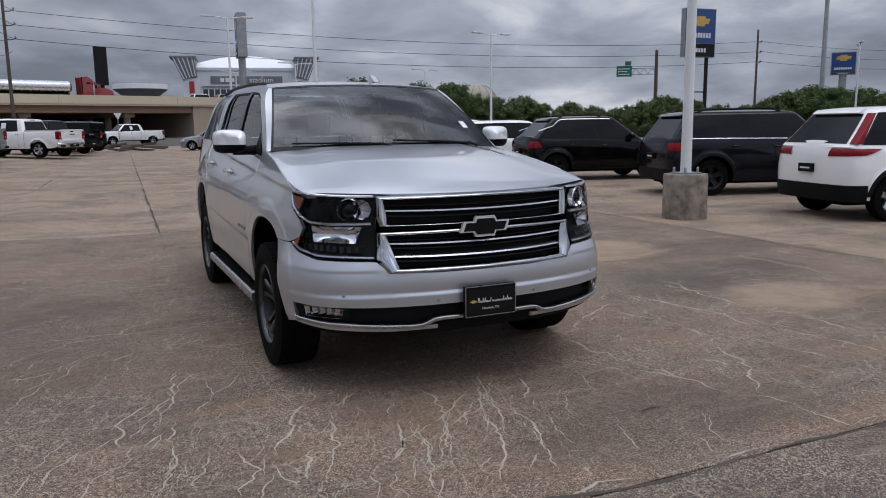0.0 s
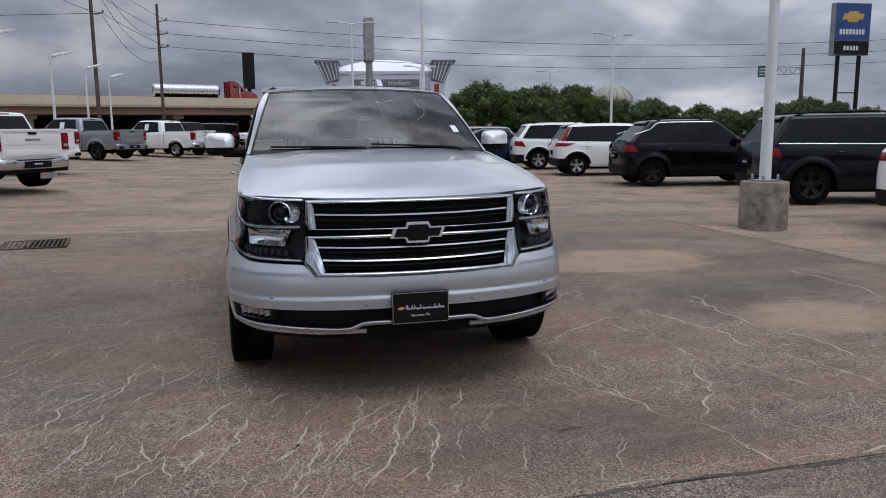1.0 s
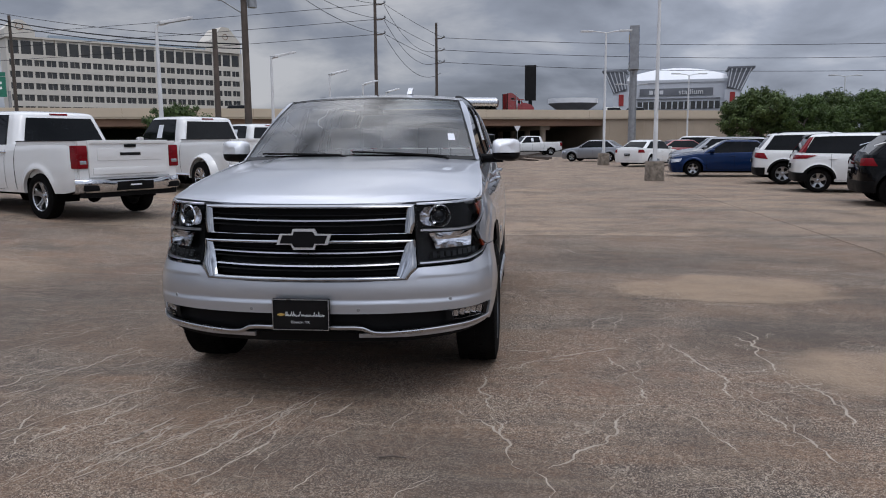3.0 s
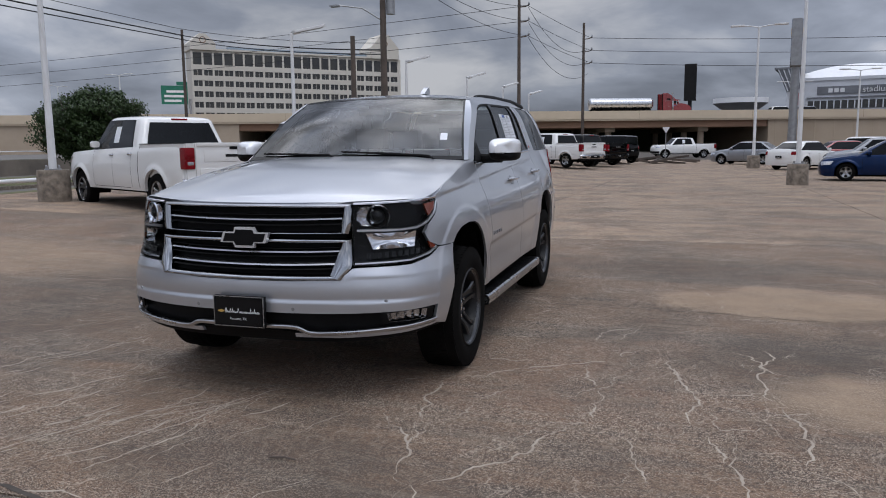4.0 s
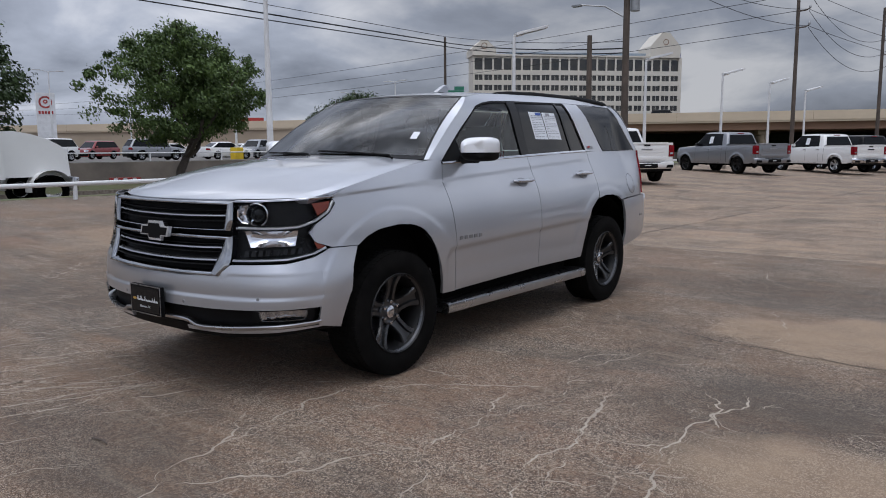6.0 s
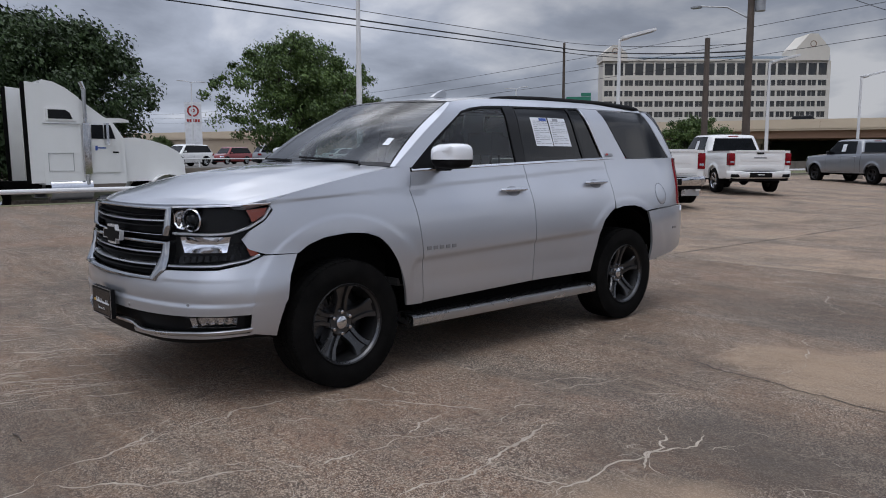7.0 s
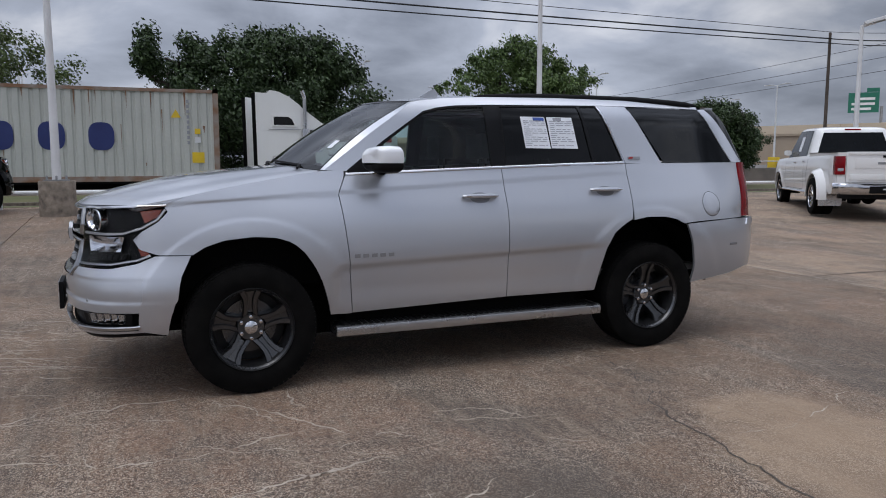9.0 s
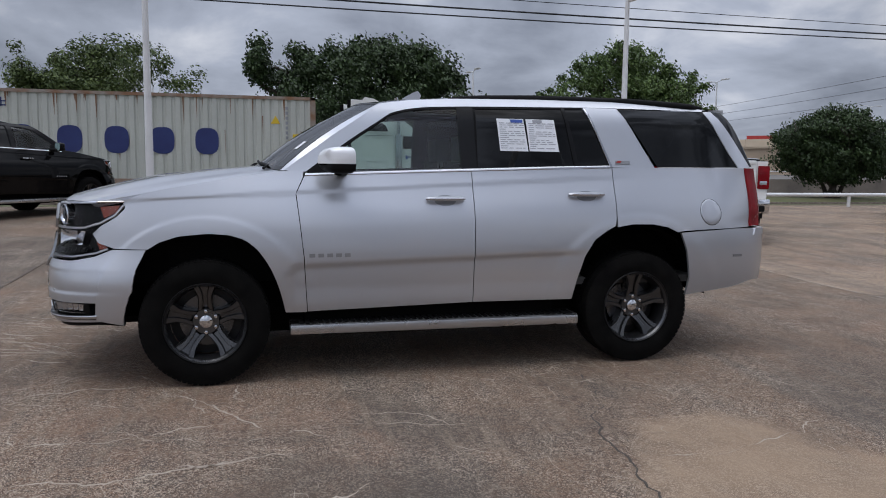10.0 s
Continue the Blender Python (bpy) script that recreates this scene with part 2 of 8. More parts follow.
TAN_DECK = surface("pale_deck_concrete", (0.66, 0.54, 0.40), 0.85, 0.0, (0.54, 0.44, 0.33), 0.06, 1.2)
BROWN_GIRDER = surface("brown_girder", (0.30, 0.175, 0.11), 0.8, 0.0, (0.20, 0.12, 0.08), 0.1, 2)
CREAM_WALL = surface("cream_render", (0.68, 0.64, 0.57), 0.8, 0.0, (0.60, 0.555, 0.48), 0.05, 0.8)
WINDOW_DARK = surface("far_window_glass", (0.03, 0.033, 0.037), 0.15, 0.0, (0.07, 0.065, 0.055), 0.4, 3)
BLUE_ROOF = surface("blue_metal_roof", (0.30, 0.36, 0.42), 0.5, 0.3, (0.24, 0.3, 0.36), 0.1, 2)
SIGN_BLUE = surface("blue_sign_face", (0.015, 0.06, 0.22), 0.35, 0.0, (0.012, 0.05, 0.19), 1, 20)
SIGN_GOLD = surface("gold_emblem", (0.62, 0.40, 0.10), 0.4, 0.2)
SIGN_WHITE = surface("white_sign_face", (0.75, 0.76, 0.78), 0.45)
SIGN_GREEN = surface("green_sign_face", (0.01, 0.15, 0.10), 0.5)
SIGN_BLACK = surface("black_sign_face", (0.010, 0.010, 0.011), 0.6)
SIGN_RED = surface("red_sign_face", (0.36, 0.03, 0.028), 0.5)
YELLOW = surface("yellow_enamel", (0.75, 0.52, 0.02), 0.5, 0.0, (0.6, 0.4, 0.03), 2, 20)
STADIUM_WHITE = surface("pale_roof_membrane", (0.80, 0.81, 0.83), 0.6, 0.0, (0.74, 0.75, 0.78), 0.02, 0.4)
STADIUM_WALL = surface("pale_cladding", (0.62, 0.64, 0.68), 0.6, 0.0, (0.54, 0.56, 0.60), 0.02, 0.4)
DOME_TAN = surface("tan_dome_roof", (0.36, 0.33, 0.26), 0.7, 0.0, (0.30, 0.27, 0.22), 0.2, 2)
STADIUM_GREY = surface("grey_truss_cladding", (0.20, 0.21, 0.23), 0.6, 0.0, (0.10, 0.105, 0.12), 0.05, 0.3)

# ---------- mesh helpers ----------


class Geo:
    """Points and faces gathered into one mesh."""

    def __init__(self):
        self.v, self.f = [], []

    def grid(self, rows, closed=False):
        """rows: equal lists of points, joined row to row."""
        n0, w = len(self.v), len(rows[0])
        for r in rows:
            self.v += [tuple(p) for p in r]
        for j in range(len(rows) - 1):
            for i in range(w if closed else w - 1):
                a, b = n0 + j * w + i, n0 + j * w + (i + 1) % w
                self.f.append((a, b, b + w, a + w))
        return self

    def fan(self, ring):
        n0 = len(self.v)
        self.v += [tuple(p) for p in ring]
        self.f.append(tuple(range(n0, n0 + len(ring))))
        return self

    def box(self, x0, x1, y0, y1, z0, z1, m=None):
        n0 = len(self.v)
        pts = [Vector((x, y, z)) for z in (z0, z1) for y in (y0, y1) for x in (x0, x1)]
        self.v += [tuple(m @ p) if m else tuple(p) for p in pts]
        self.f += [tuple(n0 + k for k in q) for q in ((0, 2, 3, 1), (4, 5, 7, 6), (0, 1, 5, 4), (2, 6, 7, 3), (0, 4, 6, 2), (1, 3, 7, 5))]
        return self

    def tube(self, path, radius, n=8, cap=True, flat=1.0):
        """A round bar along a path; radius a number or one per point."""
        path = [Vector(p) for p in path]
        rad = radius if isinstance(radius, (list, tuple)) else [radius] * len(path)
        rows = []
        for i, p in enumerate(path):
            d = (path[min(i + 1, len(path) - 1)] - path[max(i - 1, 0)]).normalized()
            side = d.cross(Vector((0, 0, 1)))
            side = side.normalized() if side.length > 1e-3 else Vector((1, 0, 0))
            top = side.cross(d).normalized()
            rows.append([p + rad[i] * (math.cos(a) * side + flat * math.sin(a) * top) for a in (2 * math.pi * k / n for k in range(n))])
        self.grid(rows, closed=True)
        if cap:
            self.fan(rows[0]); self.fan(rows[-1][::-1])
        return self

    def lathe(self, profile, n=32, axis="x", centre=(0, 0, 0)):
        """profile: (along the axis, radius) pairs, turned round the axis."""
        rows = []
        for a, r in profile:
            ring = []
            for k in range(n):
                c, s = r * math.cos(2 * math.pi * k / n), r * math.sin(2 * math.pi * k / n)
                p = {"x": (a, c, s), "y": (c, a, s), "z": (c, s, a)}[axis]
                ring.append((p[0] + centre[0], p[1] + centre[1], p[2] + centre[2]))
            rows.append(ring)
        return self.grid(rows, closed=True)

    def extrude(self, outline, z0, z1, axis="z"):
        """A prism: a flat outline drawn out along an axis."""
        def put(p, z):
            return {"z": (p[0], p[1], z), "x": (z, p[0], p[1]), "y": (p[0], z, p[1])}[axis]
        a, b = [put(p, z0) for p in outline], [put(p, z1) for p in outline]
        self.grid([a + a[:1], b + b[:1]])
        self.fan(a[::-1]); self.fan(b)
        return self

    def moved(self, m):
        self.v = [tuple(m @ Vector(p)) for p in self.v]
        return self

    def mesh(self, name, material, smooth=35, bevel=0.0):
        me = bpy.data.meshes.new(name)
        me.from_pydata(self.v, [], self.f)
        bm = bmesh.new()
        bm.from_mesh(me)
        if len(self.f) < 30000:
            bmesh.ops.remove_doubles(bm, verts=bm.verts, dist=2e-5)
            bmesh.ops.recalc_face_normals(bm, faces=bm.faces)
        if bevel:
            edges = [e for e in bm.edges if len(e.link_faces) == 2 and e.calc_face_angle(0) > 0.6]
            bmesh.ops.bevel(bm, geom=edges, offset=bevel, segments=2, profile=0.7, affect="EDGES", clamp_overlap=True)
        bm.to_mesh(me)
        bm.free()
        if smooth:
            me.shade_smooth()
            me.set_sharp_from_angle(angle=radians(smooth))
        me.materials.append(material)
        return me

    def part(self, name, material, parent=None, label="", smooth=35, bevel=0.0):
        ob = new(name, self.mesh(name, material, smooth, bevel))
        ob.parent = parent
        return tagged(ob, label=label)


def thing(name, label, category, m=None, group="", kind=""):
    """An Empty at the base of a thing; its parts hang on it."""
    ob = new(name)
    ob.empty_display_size = 0.2
    if m is not None:
        ob.matrix_basis = m
    return tagged(ob, label, category, group, kind)


def spline(pts, n=8):
    """A smooth line through the points (Catmull-Rom)."""
    q = [Vector(p) for p in pts]
    q = [2 * q[0] - q[1], *q, 2 * q[-1] - q[-2]]
    out = []
    for i in range(1, len(q) - 2):
        a, b, c, d = q[i - 1:i + 3]
        for k in range(n):
            t = k / n
            out.append(0.5 * (2 * b + (c - a) * t + (2 * a - 5 * b + 4 * c - d) * t * t + (3 * b - a - 3 * c + d) * t ** 3))
    return out + [q[-2]]


def resample(pts, n):
    """n + 1 points at even steps along a polyline."""
    p = np.array([tuple(a) for a in pts], float)
    s = np.r_[0, np.cumsum(np.linalg.norm(np.diff(p, axis=0), axis=1))]
    t = np.linspace(0, s[-1], n + 1)
    return np.stack([np.interp(t, s, p[:, k]) for k in range(p.shape[1])], 1)


def coons(bottom, top, left, right, nu=24, nv=12):
    """A patch of flat points filled in between four border lines."""
    b, t, l, r = resample(bottom, nu), resample(top, nu), resample(left, nv), resample(right, nv)
    u, v = np.linspace(0, 1, nu + 1)[None, :, None], np.linspace(0, 1, nv + 1)[:, None, None]
    return ((1 - v) * b[None] + v * t[None] + (1 - u) * l[:, None] + u * r[:, None]
            - ((1 - u) * (1 - v) * b[0] + u * (1 - v) * b[-1] + (1 - u) * v * t[0] + u * v * t[-1]))


def text_mesh(name, words, size, material, parent, m, depth=0.002):
    cu = bpy.data.curves.new(name, "FONT")
    cu.body, cu.size, cu.extrude, cu.align_x, cu.align_y = words, size, depth, "CENTER", "CENTER"
    tmp = bpy.data.objects.new(name, cu)
    me = bpy.data.meshes.new_from_object(tmp)
    bpy.data.objects.remove(tmp)
    me.materials.clear(); me.materials.append(material)
    ob = new(name, me)
    ob.parent = parent
    ob.matrix_basis = m
    return ob


# ---------- ground ----------
def lot_height(x, y=0.0):
    """The lot lies level at the car and climbs gently towards the street on the west."""
    return float(np.interp(-x, [2.0, 4.0, 7.0, 11.0, 14.4], [0.0, 0.05, 0.17, 0.29, 0.32]))


def concrete_ground(name, near, grey=0.0):
    """Weathered lot concrete; near: the worn, map-cracked pour around the car, else the paler pour behind it, its tone
    raised for grazing sheen too.
    """
    m, nt, p = nodes_of(name)
    geo = nt.nodes.new("ShaderNodeNewGeometry").outputs["Position"]
    warp = nt.nodes.new("ShaderNodeTexNoise")
    warp.inputs["Scale"].default_value, warp.inputs["Detail"].default_value = 2.6, 6
    link(nt, geo, warp.inputs["Vector"])
    off = nt.nodes.new("ShaderNodeVectorMath"); off.operation = "SCALE"; off.inputs["Scale"].default_value = 0.40
    link(nt, warp.outputs["Color"], off.inputs[0])
    vec = nt.nodes.new("ShaderNodeVectorMath"); vec.operation = "ADD"
    link(nt, geo, vec.inputs[0]); link(nt, off.outputs[0], vec.inputs[1])
    broad, blotch, grit = add_noise(nt, 0.20, 4, 0.6, geo), add_noise(nt, 0.75, 7, 0.68, geo, 0.5), add_noise(nt, 34, 6, 0.85, geo)
    mp = nt.nodes.new("ShaderNodeMapping"); mp.inputs["Scale"].default_value = (0.28, 2.2, 1); mp.inputs["Rotation"].default_value = (0, 0, radians(-14))
    link(nt, geo, mp.inputs[0])
    streak = add_noise(nt, 0.7, 8, 0.72, mp.outputs[0], 0.7)
    scuff = add_noise(nt, 4.5, 6, 0.7, mp.outputs[0], 0.3)
    # far tone: paler concrete, with the sheen at grazing angles put into the colour
    tone = (((0.192, 0.122, 0.080), (0.254, 0.157, 0.098)) if near else ((0.405, 0.288, 0.201), (0.51, 0.355, 0.240)))
    tone = [tuple(c * (1 - .48 * grey) + (.165 * (1 - .48 * grey) - c * (1 - .48 * grey)) * .45 * grey for c in q) for q in tone]
    col = mixed(nt, remap(nt, broad, 0.36, 0.64), *tone)
    col = mixed(nt, remap(nt, add_noise(nt, 0.33, 5, 0.6, vec.outputs[0]), 0.50, 0.68, 0, 0.75), col, (0.270, 0.148, 0.096))
    col = mixed(nt, remap(nt, blotch, 0.46, 0.62, 0, 0.75), col, (0.088, 0.067, 0.052))
    col = mixed(nt, remap(nt, streak, 0.49, 0.62, 0, 0.72), col, (0.088, 0.068, 0.052))
    col = mixed(nt, remap(nt, scuff, 0.50, 0.66, 0, 0.65), col, (0.31, 0.24, 0.175))
    col = mixed(nt, remap(nt, add_noise(nt, 7, 6, 0.75, geo), 0.50, 0.66, 0, 0.42), col, (0.070, 0.060, 0.053))
    col = mixed(nt, remap(nt, grit, 0.42, 0.60, 0, 0.85), col, mixed(nt, 0.62, col, (0.035, 0.030, 0.027)))

    def stones(scale):
        v = nt.nodes.new("ShaderNodeTexVoronoi"); v.inputs["Scale"].default_value = scale
        link(nt, geo, v.inputs["Vector"])
        one = nt.nodes.new("ShaderNodeSeparateColor"); link(nt, v.outputs["Color"], one.inputs[0])
        return one.outputs[0]
    fine, coarse = stones(240), stones(105)
    rub = remap(nt, add_noise(nt, 1.1, 5, 0.65, geo), 0.42, 0.60, 0.42, 1.0)
    col = mixed(nt, math_node(nt, "MULTIPLY", remap(nt, fine, 0.05, 0.55, 1.0, 0), rub), col, mixed(nt, 0.80, col, (0.016, 0.014, 0.012)))
    col = mixed(nt, math_node(nt, "MULTIPLY", remap(nt, fine, 0.66, 0.92, 0, 0.85), rub), col, (0.56, 0.46, 0.365))
    col = mixed(nt, math_node(nt, "MULTIPLY", remap(nt, coarse, 0.82, 0.96, 0, 0.6), rub), col, (0.50, 0.41, 0.32))
    col = mixed(nt, math_node(nt, "MULTIPLY", remap(nt, coarse, 0.0, 0.25, 0.5, 0), rub), col, (0.05, 0.043, 0.038))
    height = math_node(nt, "ADD", grit, math_node(nt, "MULTIPLY", fine, 0.5))
    if near:
        def cracks(scale, width, lo, hi, seed):
            v = nt.nodes.new("ShaderNodeTexVoronoi"); v.feature = "DISTANCE_TO_EDGE"
            v.inputs["Scale"].default_value = scale
            sh = nt.nodes.new("ShaderNodeMapping"); sh.inputs["Location"].default_value = (seed, seed * 1.7, 0)
            sh.inputs["Scale"].default_value = (1.3, 0.75, 1)
            link(nt, vec.outputs[0], sh.inputs[0]); link(nt, sh.outputs[0], v.inputs["Vector"])
            line = remap(nt, v.outputs["Distance"], width * 0.3, width, 1, 0)
            gate = remap(nt, add_noise(nt, 0.7, 4, 0.6, sh.outputs[0]), lo, hi)
            return math_node(nt, "MULTIPLY", line, gate)
        line = math_node(nt, "MAXIMUM", cracks(2.6, 0.011, 0.42, 0.56, 3.0), math_node(nt, "MULTIPLY", cracks(8.5, 0.028, 0.54, 0.64, 7.0), 0.55))
        worn = math_node(nt, "MULTIPLY", line, remap(nt, add_noise(nt, 9, 4, 0.7, geo), 0.36, 0.56, 0.05, 0.55))
        col = mixed(nt, worn, col, (0.58, 0.49, 0.39))
        height = math_node(nt, "SUBTRACT", height, math_node(nt, "MULTIPLY", line, 0.6))
    # silt patches and dark damp stains, each with its own outline
    sep2 = nt.nodes.new("ShaderNodeSeparateXYZ"); link(nt, geo, sep2.inputs[0])
    ragged = add_noise(nt, 1.3, 7, 0.65, geo, 0.4)

    def blob(cx, cy, rx, ry, edge):
        dx = math_node(nt, "DIVIDE", math_node(nt, "SUBTRACT", sep2.outputs[0], cx), rx)
        dy = math_node(nt, "DIVIDE", math_node(nt, "SUBTRACT", sep2.outputs[1], cy), ry)
        d = math_node(nt, "ADD", math_node(nt, "MULTIPLY", dx, dx), math_node(nt, "MULTIPLY", dy, dy))
        d = math_node(nt, "ADD", d, math_node(nt, "MULTIPLY", math_node(nt, "SUBTRACT", ragged, 0.5), 3.2))
        return remap(nt, d, 1 - edge, 1 + edge, 1, 0)
    if near:
        for args in ((3.9, -.45, 1.25, .55, .5), (2.85, -.75, .55, .75, .6), (4.6, .7, 1.3, .5, .5), (2.2, 3.0, 1.6, .8, .6), (-3.0, -.5, 1.5, 2.2, .7), (.6, -3.3, .9, .4, .6)):
            col = mixed(nt, math_node(nt, "MULTIPLY", blob(*args), 0.42), col, (0.070, 0.058, 0.048))
        silt = math_node(nt, "MAXIMUM", blob(3.25, 1.2, 1.05, .72, .3), blob(3.45, -1.55, .60, .46, .5))
        silt = math_node(nt, "MAXIMUM", silt, math_node(nt, "MULTIPLY", blob(-6.2, 1.2, 1.9, 1.2, .6), 0.7))
        col = mixed(nt, math_node(nt, "MULTIPLY", silt, remap(nt, add_noise(nt, 3, 6, 0.7, geo), 0.35, 0.6, 0.55, 0.9)), col, mixed(nt, 0.2, (0.36, 0.262, 0.178), col))
    link(nt, col, p.inputs["Base Color"])
    link(nt, remap(nt, streak, 0.45, 0.7, 0.88, 0.68), p.inputs["Roughness"])
    p.inputs["Specular IOR Level"].default_value = 0.3
    add_bump(nt, p, height, 0.6, 0.008)
    return m


SLAB = concrete_ground("weathered_lot_concrete", True)
SLAB_PALE = concrete_ground("pale_lot_concrete", False)
SLAB_GREY = concrete_ground("grey_worn_concrete", True, 1.0)
JOINT = surface("joint_filler", (0.055, 0.045, 0.038), 0.95, 0.0, (0.10, 0.085, 0.07), 2, 40, bump=0.4)
GRASS_MAT = surface("mown_grass", (0.085, 0.10, 0.035), 0.95, 0.0, (0.14, 0.12, 0.06), 0.6, 12, bump=0.8)
ASPHALT = surface("pale_asphalt", (0.15, 0.14, 0.13), 0.9, 0.0, (0.115, 0.108, 0.10), 0.3, 20, bump=0.3)
CRACK_FILL = surface("mineral_crack", (0.47, 0.405, 0.33), 0.95, 0.0, (0.31, 0.26, 0.21), 6, 30)

XJ = [-14.35, -7.65, -0.95, 5.75, 12.45, 19.15, 25.85]
YJ = [-22.55, -13.2, -3.85, 5.5, 14.85, 24.2, 33.55, 42.9, 52.25, 61.6]
GROUND_X = [-900, -200, -60, -30, -19, -14.3, -11, -7, -4, -2, 0, 5, 30, 90, 300, 900]
gr = Geo().grid([[(x, y, lot_height(x) - 0.03 if x > -15 else -0.65) for x in GROUND_X] for y in (-900, -200, -50, 0, 50, 120, 300, 1200)])
ground = tagged(gr.part("ground", JOINT), "dusty brown earth and joint filler under the lot", "ground", kind="structure")
lot = tagged(new("pavement"), "weathered brown-grey cracked concrete lot in large slabs", "pavement", kind="structure")
lot.empty_display_size = 0.2


def joint_x(x, y):
    """The long joint behind the car runs a little askew."""
    return x - .24 + .0347 * (y - 5.45) if y > 5 and abs(x + .95) < .01 else x


for j in range(len(YJ) - 1):
    for i in range(len(XJ) - 1):
        x0, x1, y0, y1 = XJ[i] + 0.007, XJ[i + 1] - 0.007, YJ[j] + 0.007, YJ[j + 1] - 0.007
        if YJ[j] < 5 and XJ[i] == -7.65:
            x1 = XJ[i + 2] - 0.007
        elif YJ[j] < 5 and XJ[i] == -0.95:
            continue
        xs = [x0, *[x for x in (-11, -7, -4, -2) if x0 < x < x1], x1]
        g = Geo().grid([[(joint_x(x, y), y, lot_height(x)) for x in xs] for y in (y0, y1)])
        rim = [(joint_x(x, y0), y0) for x in xs] + [(joint_x(x, y1), y1) for x in xs[::-1]]
        g.grid([[(x, y, lot_height(x)) for x, y in rim + rim[:1]], [(x, y, lot_height(x) - 0.06) for x, y in rim + rim[:1]]])
        g.part("slab", SLAB_GREY if YJ[j] == -13.2 and -8 < XJ[i] < 5 else SLAB if YJ[j] < 5 and XJ[i] < 5 else SLAB_PALE, lot, smooth=20)

# ---------- the large sport-utility vehicle ----------
# Plan outline of one half of the body, from the middle of the nose round the flank to the middle of the tail.
PLAN = [(0, -2.49), (.30, -2.475), (.55, -2.43), (.735, -2.37), (.885, -2.268), (.982, -2.10), (1.026, -1.87), (1.040, -1.52), (1.042, -1.0),
        (1.04, 0), (1.035, 1.0), (1.02, 1.6), (.99, 2.08), (.955, 2.37), (.90, 2.52), (.80, 2.605), (.5, 2.65), (0, 2.66)]
PL = np.array([tuple(p) for p in spline([(x, y, 0) for x, y in PLAN], 12)])[:, :2]
PS = np.r_[0, np.cumsum(np.linalg.norm(np.diff(PL, axis=0), axis=1))]
TAN = np.gradient(PL, axis=0)
NOR = np.stack([TAN[:, 1], -TAN[:, 0]], 1) / np.linalg.norm(TAN, axis=1)[:, None]  # outward
SEC_Z = [.30, .42, .55, .645, .70, .85, 1.0, 1.1, 1.17, 1.25, 1.32, 1.40, 1.50, 1.60, 1.72, 1.80, 1.86]
SEC_SIDE = [.09, .05, .02, .009, .005, .005, .02, .045, .075, .11, .145, .175, .205, .235, .27, .315, .40]
SEC_NOSE = [.05, -.05, -.085, -.095, -.075, .035, .058, .075, .10, .13, .16, .19, .22, .25, .28, .33, .4]
NOR[0], NOR[-1] = (0, -1), (0, 1)
k0 = int(np.argmin(abs(PL[:, 1] - 1.5)))
for k in range(k0, len(NOR)):
    near_k = abs(PS - PS[k]) < .36 * min(1, (PS[k] - PS[k0]) / .4)
    if near_k.any():
        n_ = NOR[near_k].mean(0)
        NOR[k] = n_ / np.linalg.norm(n_)
NOR[-1] = (0, 1)
# rounded sections: the side and nose profiles eased between their stations
FINE_Z = np.linspace(.25, 1.95, 341)
EASE = np.exp(-.5 * (np.arange(-24, 25) / 8.0) ** 2)
EASE /= EASE.sum()


def eased(values):
    v = np.interp(FINE_Z, SEC_Z, values)
    return np.convolve(np.r_[np.full(24, v[0]), v, np.full(24, v[-1])], EASE, "valid")


FINE_SIDE, FINE_NOSE = eased(SEC_SIDE), eased(SEC_NOSE)
AXLES = (-1.473, 1.473)


def soft(a, b, x):
    t = min(max((x - a) / (b - a), 0.0), 1.0)
    return t * t * (3 - 2 * t)


def Y(y):
    return float(np.interp(y, PL[:, 1], PS))


def X(x):
    k = int(np.argmin(abs(PL[:, 1] + 1.0)))
    return float(np.interp(x, PL[:k, 0], PS[:k]))


def inset(y, z):
    w = min(max(y + 2.3, 0), 1)
    d = float(np.interp(z, FINE_Z, FINE_SIDE)) * w + (1 - w) * 0.6 * float(np.interp(z, FINE_Z, FINE_NOSE))
    for yc in AXLES:
        r = math.hypot((y - yc) * 0.97, z - 0.40)
        if z > 0.3:
            d -= 0.0045 * soft(0.672, 0.642, r)
    if z > .95:
        d += .022 * soft(2.2, 2.5, y)
        d -= soft(2.05, 2.55, y) * float(np.interp(z, [1.0, 1.1, 1.25, 1.39, 1.6, 1.82], [0, .02, .06, .095, .06, .01]))
    if -0.95 < y < 1.15 and z < 1.0:
        line = 0.785 + 0.03 * y
        d += 0.017 * soft(line, line - 0.036, z) * soft(0.46, 0.62, z) * soft(1.15, 0.8, y)
    line = 1.205 + 0.05 * (y + 0.9)
    if -2.1 < y < 1.6:
        d += 0.007 * soft(1.6, .9, y) * soft(line + 0.008, line - 0.008, z) * soft(line - 0.24, line - 0.03, z)
    return d


def skin(s, z, off=0.0, side=1):
    """A point of the body's outer skin; off: metres outwards."""
    px, py = float(np.interp(s, PS, PL[:, 0])), float(np.interp(s, PS, PL[:, 1]))
    nx, ny = float(np.interp(s, PS, NOR[:, 0])), float(np.interp(s, PS, NOR[:, 1]))
    o = off - inset(py, z)
    return (side * max(px + nx * o, 0.0), py + ny * o, z)


def fold_depth(z):
    """How far the bumper's face lies back at a height: a fold, then a lip."""
    return float(np.interp(z, [.45, .54, .588, .606, .726, .736], [0, .012, .013, .023, .006, 0]))


